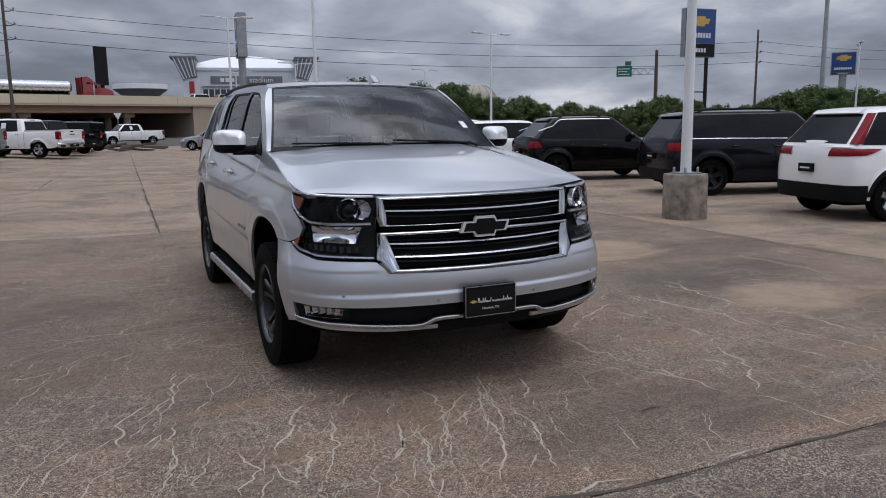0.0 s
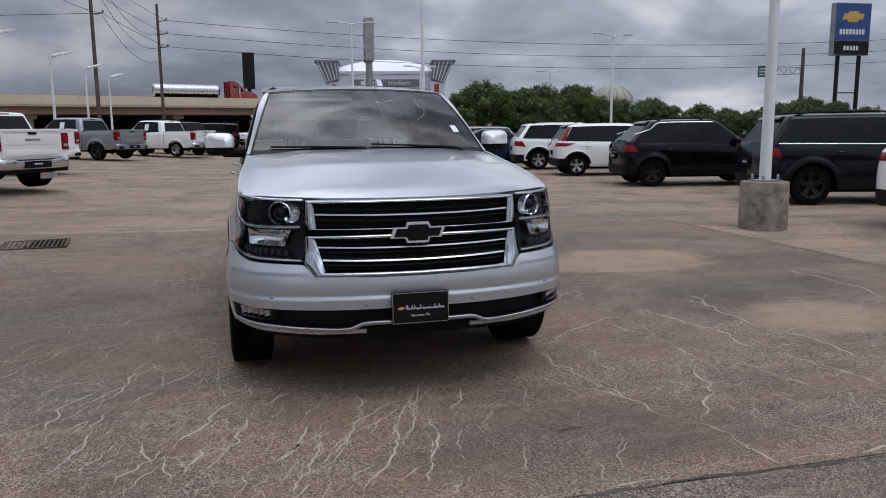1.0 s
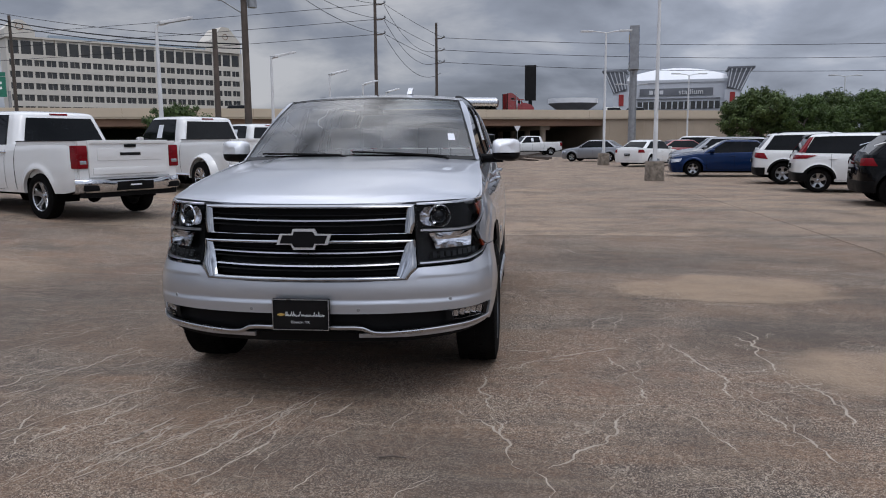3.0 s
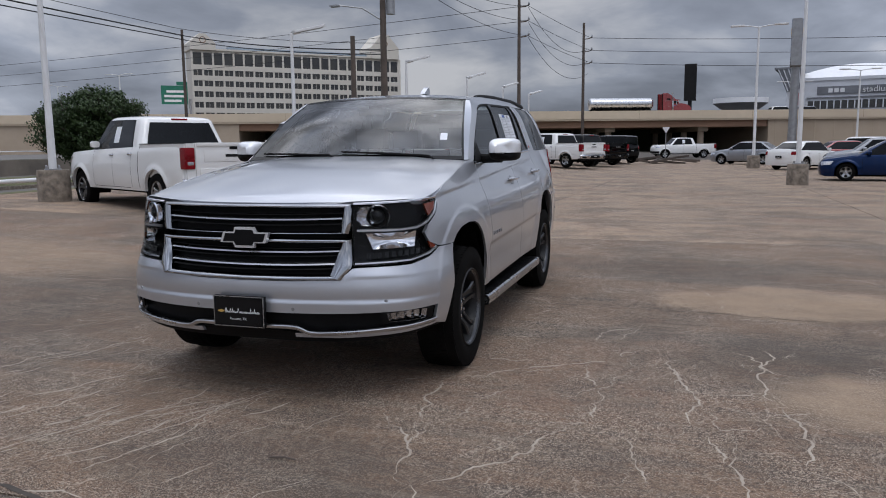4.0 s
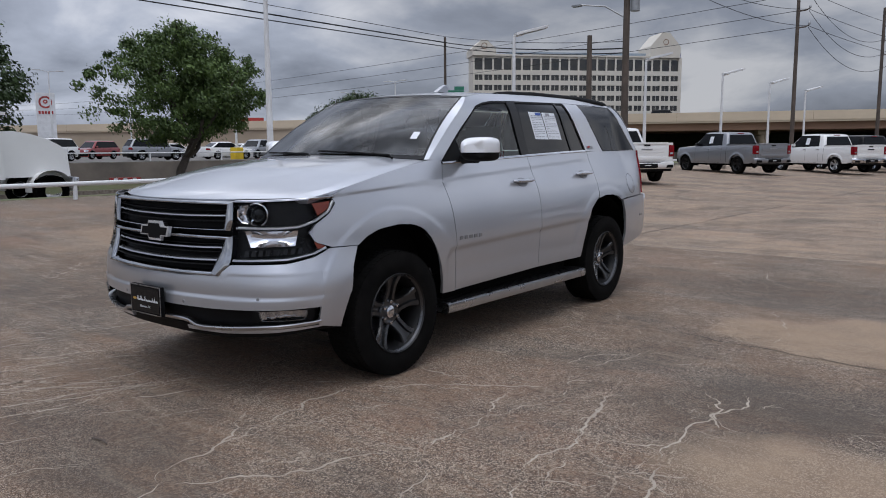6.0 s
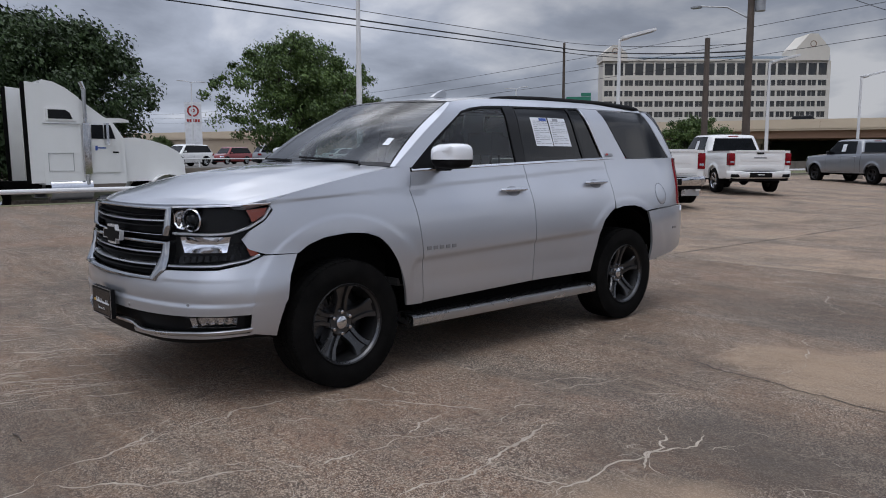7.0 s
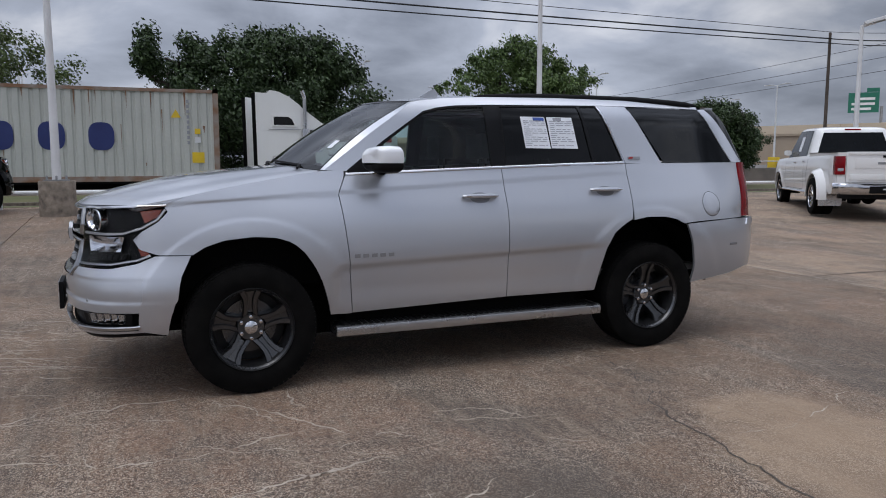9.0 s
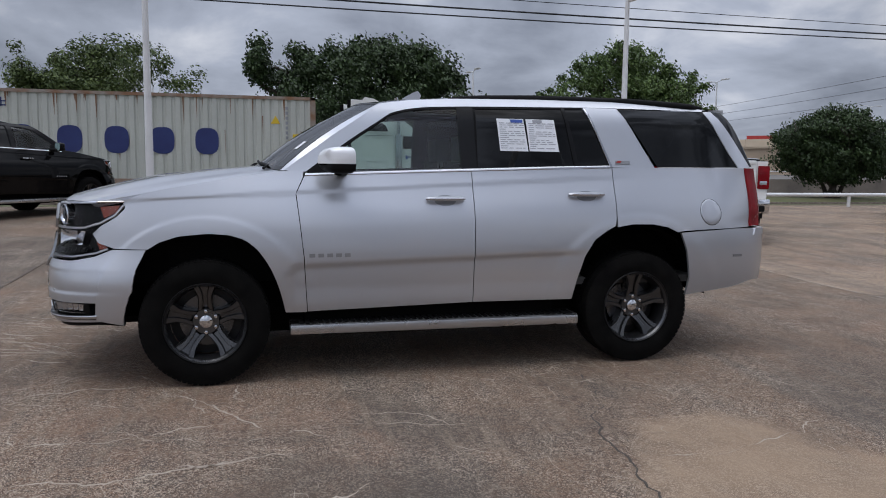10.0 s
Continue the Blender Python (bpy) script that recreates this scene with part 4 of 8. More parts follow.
        P(g, "turn_lamp", BLACK_GLOSS, lamp, "", 10)
        bowl = coons([(X(.735), .880), (Y(-2.20), .885)], [(X(.70), .968), (Y(-2.18), .970)], [(X(.735), .880), (X(.70), .968)], [(Y(-2.20), .885), (Y(-2.18), .970)], 9, 6)
        g = Geo()
        g.grid([[skin(*bowl[j, i], -.006 - .036 * (1 - (2 * i / 9 - 1) ** 2) * (1 - (2 * j / 6 - 1) ** 2) - (.004 if i % 2 else 0), side) for i in range(10)] for j in range(7)])
        P(g, "reflector_bowl", REFLECTOR, lamp, "", 20)
        amb = coons(ys((-2.08, .862), (-2.03, .868)), ys((-2.10, .905), (-2.075, .905)), ys((-2.08, .862), (-2.10, .905)), ys((-2.03, .868), (-2.075, .905)), 4, 3)
        g = Geo(); skin_grid(g, amb, side, -.002, .01); P(g, "side_marker", AMBER, lamp, "amber side marker")
        amb = coons(ys((-2.06, 1.048), (-1.985, 1.085)), ys((-2.09, 1.115), (-1.965, 1.125)), ys((-2.06, 1.048), (-2.09, 1.115)), ys((-1.985, 1.085), (-1.965, 1.125)), 4, 3)
        g = Geo(); skin_grid(g, amb, side, -.004, .01); P(g, "turn_marker", AMBER, lamp, "amber turn marker")
    # -- nose --
    fb = Geo()
    for side in both:
        skin_grid(fb, coons([(0, .532), (X(.5), .532), (X(.80), .538), (Y(-2.10), .542)],
                            [(0, .708), (X(.30), .710), (X(.56), .722), (X(.63), .782), (Y(-2.24), .790), (Y(-2.1), .820), (Y(-2.065), .836)],
                            [(0, .532), (0, .708)], [(Y(-2.10), .542), (Y(-2.065), .836)], 40, 30), side)
        skin_grid(fb, coons([(Y(-2.10), .432), (Y(-2.02), .415), (Y(-1.95), .400)], [(Y(-2.065), .836), (Y(-2.005), .8605), (Y(-1.81), .8585)],
                            [(Y(-2.10), .432), (Y(-2.10), .542), (Y(-2.065), .836)], [(Y(-1.95), .400), (Y(-1.935), .52), (Y(-1.885), .70), (Y(-1.81), .8585)], 16, 44), side)
        skin_grid(fb, coons([(X(.30), .390), (X(.56), .388), (X(.80), .404), (Y(-2.08), .424)], [(X(.30), .415), (X(.44), .412), (X(.60), .413), (X(.80), .424), (Y(-2.08), .436)],
                            [(X(.30), .390), (X(.30), .415)], [(Y(-2.08), .424), (Y(-2.08), .436)], 20, 3), side, -.006)
    # the fold under the upper face and the low lip
    fb.v = [(x, y + fold_depth(z), z) for x, y, z in fb.v]
    P(fb, "front_bumper", paint)
    slot = Geo()
    for side in both:
        skin_grid(slot, coons([(0, .40), (Y(-2.09), .43)], [(0, .55), (Y(-2.09), .545)], [(0, .40), (0, .55)], [(Y(-2.09), .43), (Y(-2.09), .545)], 24, 4), side, -.05, 0)
        skin_grid(slot, coons([(0, .36), (X(.56), .356), (Y(-2.08), .40), (Y(-1.96), .39)], [(0, .43), (X(.56), .40), (Y(-2.08), .43), (Y(-1.96), .41)], [(0, .36), (0, .43)], [(Y(-1.96), .39), (Y(-1.96), .41)], 24, 3), side, -.03, .05)
    P(slot, "air_dam", BLACK_TRIM)
    for side in both:
        P(ribbon([(0, .450), (X(.28), .451), (X(.325), .445), (X(.38), .418), (X(.44), .413), (X(.58), .420), (X(.80), .438), (Y(-2.13), .452), (Y(-2.09), .456)], .011, .006, (side,), .03, 60), "lower_moulding", SATIN, None, "bright lower bumper moulding")
        fog = coons([(X(.80), .478), (Y(-2.165), .478)], [(X(.79), .530), (Y(-2.16), .532)], [(X(.80), .478), (X(.79), .530)], [(Y(-2.165), .478), (Y(-2.16), .532)], 10, 5)
        g = Geo()
        g.grid([[skin(*fog[j, i], -.016 - .022 * (1 - (2 * i / 10 - 1) ** 2) - (.010 if i % 2 else 0), side) for i in range(11)] for j in range(6)])
        fl = P(g, "fog_lamp", FOG_METAL, None, "rectangular clear fog lamp", 20)
        g = Geo(); skin_grid(g, fog, side, -.004, .006); P(g, "lens", LAMP_GLASS, fl)
        g = Geo()
        g.grid([[skin(s, z, -.003, side) for s, z in q] for q in ([(X(.77), .468), (Y(-2.13), .468), (Y(-2.125), .540), (X(.76), .538), (X(.77), .468)], [(X(.80), .478), (Y(-2.165), .478), (Y(-2.16), .532), (X(.79), .530), (X(.80), .478)])])
        P(g, "bezel", BLACK_TRIM, fl)
        for sx, sz in ((.30, .555), (.78, .60)):
            a = Vector(skin(X(sx), sz, .002, side)) + Vector((0, fold_depth(sz), 0))
            out_n = (Vector(skin(X(sx), sz, .05, side)) - Vector(skin(X(sx), sz, 0, side))).normalized()
            eye_ = Geo().lathe([(-.006, .0105), (.0005, .0095), (.0015, .001)], 14, "z").moved(Matrix.Translation(a) @ out_n.to_track_quat("Z", "Y").to_matrix().to_4x4())
            P(eye_, "parking_sensor", GALV if paint is SILVER else BLACK_TRIM)
    # grille
    back = Geo()
    for side in both:
        skin_grid(back, coons([(0, .72), (X(.55), .73)], [(0, 1.12), (X(.61), 1.115)], [(0, .72), (0, 1.12)], [(X(.55), .73), (X(.61), 1.115)], 12, 12), side, -.055, 0)
    grille = P(back, "grille", BLACK_TRIM, None, "black grille with bright horizontal bars and a chrome frame")
    for nm, z_lo, z_hi, lo_w, hi_w, b_lo, b_hi, t_lo, t_hi in (("lower_frame", .712, .942, .566, .624, .056, .056, .028, .026), ("upper_frame", .962, 1.132, .606, .622, .046, .046, .012, .022)):
        fr = Geo()
        for side in both:
            w0, w1 = lo_w - b_lo, hi_w - b_hi
            i_lo, i_hi = z_lo + t_lo, z_hi - t_hi
            rounded_strip(fr, coons([(0, z_lo), (X(lo_w), z_lo + .006)], [(0, i_lo), (X(w0), i_lo + .004)], [(0, z_lo), (0, i_lo)], [(X(lo_w), z_lo + .006), (X(w0), i_lo + .004)], 14, 6), side, -.004, .045, .016, 0)
            rounded_strip(fr, coons([(0, i_hi), (X(w1), i_hi)], [(0, z_hi), (X(hi_w), z_hi - .002)], [(0, i_hi), (0, z_hi)], [(X(w1), i_hi), (X(hi_w), z_hi - .002)], 14, 6), side, -.004, .045, .016, 0)
            rounded_strip(fr, coons([(X(w0), i_lo + .004), (X(lo_w), z_lo + .006)], [(X(w1), i_hi), (X(hi_w), z_hi - .002)], [(X(w0), i_lo + .004), (X(w1), i_hi)], [(X(lo_w), z_lo + .006), (X(hi_w), z_lo + .38 * (z_hi - z_lo) - .012), (X(hi_w), z_hi - .002)], 8, 12), side, -.004, .045, .020, 1)
        P(fr, nm, GRILLE_CHROME_DARKENED, grille, "polished chrome frame")
    for zc, hx, hh in ((1.052, .582, .0095), (1.022, .582, .004), (1.082, .584, .004), (.872, .560, .0095), (.848, .548, .004), (.803, .528, .010), (.778, .515, .004), (.893, .565, .004)):
        bright = hh > .008
        bar = Geo()
        for side in both:
            line = [(X(hx * k / 10), zc - .010 * (1 - (k / 10) ** 2)) for k in range(11)]
            bar.grid([[skin(s, z + dz, o, side) for s, z in line] for dz, o in ((-hh, -.05), (-hh, -.022), (-hh * .3, -.008), (hh * .5, -.010), (hh, -.024), (hh, -.05))])
        P(bar, "grille_bar", SATIN if bright else BLACK_TRIM, grille)
    # emblem: a plain cross-shaped plaque
    out = [(-.155, -.030), (-.075, -.030), (-.060, -.058), (.060, -.058), (.068, -.030), (.135, -.030), (.155, .030), (.075, .030), (.060, .058), (-.060, .058), (-.068, .030), (-.135, .030)]
    ey = skin(0.01, .945, 0)[1]
    P(Geo().extrude([(x, z + .945) for x, z in out], ey - .030, ey - .008, "y"), "emblem_rim", BRIGHT_RIM, grille)
    P(Geo().extrude([(x * .88, z * .76 + .945) for x, z in out], ey - .034, ey + .03, "y"), "emblem", BLACK_TRIM, grille)
    # plate with a dealer card: script and emblem as plain shapes
    py = skin(0.01, .56, 0)[1] - .012
    plate = P(Geo().box(-.168, .152, py - .014, py + .012, .448, .622), "number_plate", BLACK_TRIM, None, "black dealer plate in a black frame", 0)
    P(Geo().box(-.155, .139, py - .017, py - .010, .462, .608), "card", BLACK_GLOSS, plate, "", 0)
    g = Geo()
    for x0, x1, z0, z1 in ((-.168, .152, .449, .453), (-.168, .152, .618, .622), (-.168, -.164, .449, .622), (.148, .152, .449, .622)):
        g.box(x0, x1, py - .0165, py - .013, z0, z1)
    P(g, "frame_edge", SATIN, plate, "", 0)
    P(Geo().extrude([(x * .14 - .118, z * .14 + .536) for x, z in out], py - .0185, py - .016, "y"), "mark", SIGN_GOLD, plate)
    sc = Geo()
    rng = random.Random(5)
    stroke, x = [], -.092
    while x < .126:
        tall_ = .026 if abs(x + .088) < .006 or abs(x + .008) < .006 or rng.random() < .12 else rng.uniform(.006, .012)
        stroke += [(x, py - .0178, .526 + rng.uniform(0, .002)), (x + .003, py - .0178, .528 + tall_)]
        x += .0062 if not -.016 < x < -.010 else .012
    sc.tube(spline(stroke, 4), .0011, 5)
    P(sc, "script", SIGN_WHITE, plate, "", 0)
    text_mesh("lettering", "Houston, TX", .020, SIGN_WHITE, plate, pose(-.01, py - .017, .494, 90, 0, 0), .0008)
    # -- bonnet --
    rows = []
    for v in np.linspace(0, 1, 26):
        ye, yc = np.interp(v, [0, 1], [-2.10, -.985]), np.interp(v, [0, 1], [-2.43, -1.16])
        ze = float(np.interp(ye, [-2.10, -1.8, -1.5, -1.2, -.985], [1.150, 1.208, 1.268, 1.318, 1.343]))
        zc = float(np.interp(yc, [-2.43, -2.38, -2.3, -2.2, -1.83, -1.5, -1.16], [1.138, 1.168, 1.192, 1.215, 1.292, 1.330, 1.362]))
        xe = abs(skin(Y(ye), ze, -.004)[0])
        row = []
        for u in np.linspace(-1, 1, 71):
            a = abs(u)
            yy = yc + (ye - yc) * (a ** 2.2 if v < .4 else a ** 2)
            z = ze + (zc - ze) * (1 - a ** 2.6) + .013 * soft(.80, .56, a) * soft(0, .45, v) - .006 * soft(.92, 1, a)
            row.append((xe * u, yy, z))
        rows.append(row)
    g = Geo().grid(rows)
    ring = rows[0] + [r[-1] for r in rows[1:]] + rows[-1][-2::-1] + [r[0] for r in rows[-2::-1]]
    g.grid([ring, [(p[0] * .985, p[1] + .015 * (1 if p[1] < -1.6 else -1), p[2] - .03) for p in ring]])
    P(g, "bonnet", paint, None, "painted bonnet with a raised centre")
    # cowl, windscreen
    P(Geo().grid([[(.86 * u, -1.0 - .18 * (1 - u * u) + dy, 1.338 + .012 * (1 - u * u) + dz) for u in np.linspace(-1, 1, 21)] for dy, dz in ((-.06, -.012), (.03, .0), (.09, .02))]), "cowl", BLACK_TRIM)

    def screen(u, v, off=0.0):
        xb, xt = .865, .688
        x = (xb + (xt - xb) * v) * u
        b = Vector((x, -1.005 - .165 * (1 - u * u), 1.345 + .018 * (1 - u * u)))
        t = Vector((x, -.335 - .105 * (1 - u * u), 1.803 + .026 * (1 - u * u)))
        p = b.lerp(t, v)
        return (x, p.y - (.025 + .0) * math.sin(math.pi * v) - off * .62, p.z + .02 * math.sin(math.pi * v) + off * .78)
    us = np.linspace(-1, 1, 25)
    P(Geo().grid([[screen(u, v) for u in us] for v in np.linspace(0, 1, 13)]), "windscreen", CLEAR_GLASS, None, "clear laminated windscreen")
    P(Geo().grid([[screen(u, v, -.004) for u in us] for v in np.linspace(.86, 1, 3)]), "shade_band", TINT_GLASS)
    g = Geo()
    for v0, v1 in ((0, .045), (.97, 1.0)):
        g.grid([[screen(u, v, .002) for u in us] for v in (v0, v1)])
    for s in both:
        g.grid([[screen(s * u, v, .002) for v in np.linspace(0, 1, 13)] for u in (.982, 1.0)])
    P(g, "windscreen_surround", BLACK_GLOSS)
    for s in both:
        edge = resample([(-.985, 1.345), (-.66, 1.58), (-.33, 1.802)], 12)
        rows = [[screen(s, v, .001) for v in np.linspace(0, 1, 13)], [skin(Y(float(y)), float(z), -.001, s) for y, z in edge]]
        P(Geo().grid(rows), "pillar_return", paint)
    P(Geo().box(-.055, .055, -.53, -.44, 1.735, 1.765), "sensor_pod", BLACK_TRIM)
    for s, x0, x1 in ((1, .60, -.02), (1, -.10, -.70)):
        pts = [Vector(screen(x / .83, .022 + .006 * k, .014)) for k, x in enumerate(np.linspace(x0, x1, 8))]
        arm = P(Geo().tube(pts, .007, 6), "wiper", BLACK_TRIM)
        P(Geo().tube([pts[0] + Vector((.05, -.03, -.02)), pts[0], pts[4]], .009, 6), "wiper_arm", BLACK_TRIM, arm)
    P(Geo().grid([[screen(u, v, .003) for u in (.80, .86)] for v in (.26, .36)]), "sticker", PAPER)
    # roof
    rows = []
    for v in np.linspace(0, 1, 30):
        ye, yc = -.335 + (2.275 + .335) * v, -.44 + (2.35 + .44) * v
        ze = float(np.interp(ye, [-.335, -.1, .2, .8, 1.6, 2.27], [1.803, 1.832, 1.850, 1.862, 1.862, 1.828]))
        zc = float(np.interp(yc, [-.44, -.2, .2, .8, 1.5, 2.1, 2.35], [1.830, 1.862, 1.890, 1.903, 1.900, 1.882, 1.850]))
        xe = abs(skin(Y(ye), ze, 0)[0])
        rows.append([(xe * u, yc + (ye - yc) * u * u, ze + (zc - ze) * (1 - abs(u) ** 2.4)) for u in np.linspace(-1, 1, 21)])
    P(Geo().grid(rows), "roof", paint)
    g = Geo().box(-.58, .58, 2.24, 2.37, 1.80, 1.835)
    P(g, "spoiler", paint)
    for s in both:
        ends = [0, .015, .05, .12, .3, .5, .7, .88, .95, .985, 1]
        zr = [float(np.interp(.16 + 2.0 * k, [.2, .8, 1.6, 2.2], [1.850, 1.866, 1.864, 1.838])) for k in ends]
        line = [(s * (.615 + .008 * k), .16 + 2.0 * k, z) for k, z in zip(ends, zr)]
        rail = P(Geo().tube(line, [.004, .012, .020, .026, .028, .028, .028, .026, .022, .014, .004], 10, flat=1.15), "roof_rail", BLACK_TRIM, None, "low black roof rail")
    fin = [(.0, -.0), (.13, .0), (.145, .028), (.12, .062), (.085, .05), (.03, .02)]
    g = Geo().extrude([(y + .0, z + 1.872) for y, z in fin], .275, .315, "x"); g.moved(Matrix.Translation((-.05, -.10, 0)))
    P(g, "antenna", paint)
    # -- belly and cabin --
    # plain boxes hung low to deepen the shade on the ground
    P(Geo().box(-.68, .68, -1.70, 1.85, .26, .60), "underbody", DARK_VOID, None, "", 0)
    # hidden plate, added only to darken the ground under the nose
    P(Geo().box(-.60, .60, -2.20, -1.70, .34, .38), "shade_plate", DARK_VOID, None, "", 0)
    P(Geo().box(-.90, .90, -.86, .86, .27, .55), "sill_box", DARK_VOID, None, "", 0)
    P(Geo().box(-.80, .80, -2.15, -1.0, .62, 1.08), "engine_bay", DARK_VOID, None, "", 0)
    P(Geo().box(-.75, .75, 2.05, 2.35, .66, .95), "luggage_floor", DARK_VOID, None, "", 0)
    for yc in AXLES:
        P(Geo().tube([(-.80, yc, .36), (.80, yc, .36)], .045, 10), "axle", DARK_VOID)
    g = Geo().box(-.86, .86, -.95, 2.4, .55, .60)
    for s in both:
        g.box(*sorted((s * .80, s * .86)), -.84, .88, .55, 1.28)
    P(g, "cabin_floor", CABIN, None, "", 0)
    dash = [(-1.12, 1.0), (-1.12, 1.30), (-.95, 1.335), (-.72, 1.27), (-.66, 1.12), (-.70, .80)]
    P(Geo().extrude(dash, -.80, .80, "x"), "dashboard", BLACK_TRIM, None, "dark dashboard", 30)
    g = Geo()
    g.grid([[(.38 + (.185 + .014 * math.cos(b)) * math.cos(a), -.52 + .35 * .185 * math.sin(a), 1.17 + (.185 + .014 * math.cos(b)) * math.sin(a) * .9 + .014 * math.sin(b)) for b in (2 * math.pi * q / 6 for q in range(6))] for a in (2 * math.pi * k / 28 for k in range(29))], closed=True)
    g.box(.22, .54, -.53, -.51, 1.15, 1.19)
    P(g, "steering_wheel", BLACK_TRIM)
    for row, y0 in enumerate((.02, .95)):
        for s in both:
            g = Geo()
            back_p = [(y0 + .06, .72), (y0 + .16, .80), (y0 + .27, 1.30), (y0 + .36, 1.34), (y0 + .38, 1.28), (y0 + .26, .70)]
            g.extrude(back_p, s * .40 - .26, s * .40 + .26, "x")
            g.extrude([(y0 - .42, .66), (y0 - .44, .82), (y0 + .15, .80), (y0 + .15, .66)], s * .40 - .26, s * .40 + .26, "x")
            seat = P(g, "seat", CABIN, None, "", 30)
            hr = Geo()
            hr.box(s * .40 - .14, s * .40 + .14, y0 + .26, y0 + .38, 1.42, 1.60)
            hr.tube([(s * .40 - .06, y0 + .33, 1.32), (s * .40 - .06, y0 + .33, 1.45)], .007, 6); hr.tube([(s * .40 + .06, y0 + .33, 1.32), (s * .40 + .06, y0 + .33, 1.45)], .007, 6)
            hr.part("headrest", CABIN, seat, "", 30, .02)
    P(Geo().box(-.11, .11, -.60, -.585, 1.685, 1.735), "rear_view_mirror", CABIN)
    return car


hero_car = sport_utility("sport_utility_vehicle", SILVER, "silver full-size sport utility vehicle parked on cracked concrete", pose(-.040, .008, 0, 0, 0, .3))
# window sheet: two printed papers behind the rear door glass
sheet = thing("window_sheet", "white printed price sheet on the rear door glass", "paper", pose(-.040, .008, 0, 0, 0, .3))
for y0, y1 in ((.475, .685), (.69, .915)):
    pts = coons(ys((y0 + .012, 1.492), (y1 + .008, 1.490)), ys((y0, 1.716), (y1 - .012, 1.716)), ys((y0 + .012, 1.492), (y0, 1.716)), ys((y1 + .008, 1.490), (y1 - .012, 1.716)), 4, 4)
    g = Geo(); skin_grid(g, pts, 1, -.0085, .001)
    page = g.part("page", PAPER, sheet)
    rng = random.Random(int(y0 * 100))
    ink = Geo()
    for k in range(13):
        z = 1.684 - k * .0145
        a = 0.0
        for q in range(4):
            a0, a1 = y0 + .018 + a, y0 + .018 + min(a + rng.uniform(.02, .07), y1 - y0 - .03)
            if a1 - a0 > .008 and not (k % 4 == 3 and q > 0):
                ink.grid([[skin(Y(yy), zz, -.0065) for yy in (a0, a1)] for zz in (z, z + .0045)])
            a += a1 - a0 + .012
    ink.part("print", INK, page)
    head = Geo().grid([[skin(Y(yy), zz, -.0065) for yy in ((y0 + .10, y0 + .19) if y0 < .5 else (y0 + .05, y0 + .12))] for zz in (1.690, 1.712)])
    head.part("header", INK_BLUE if y0 < .5 else INK, page)

# ---------- parked vehicles ----------


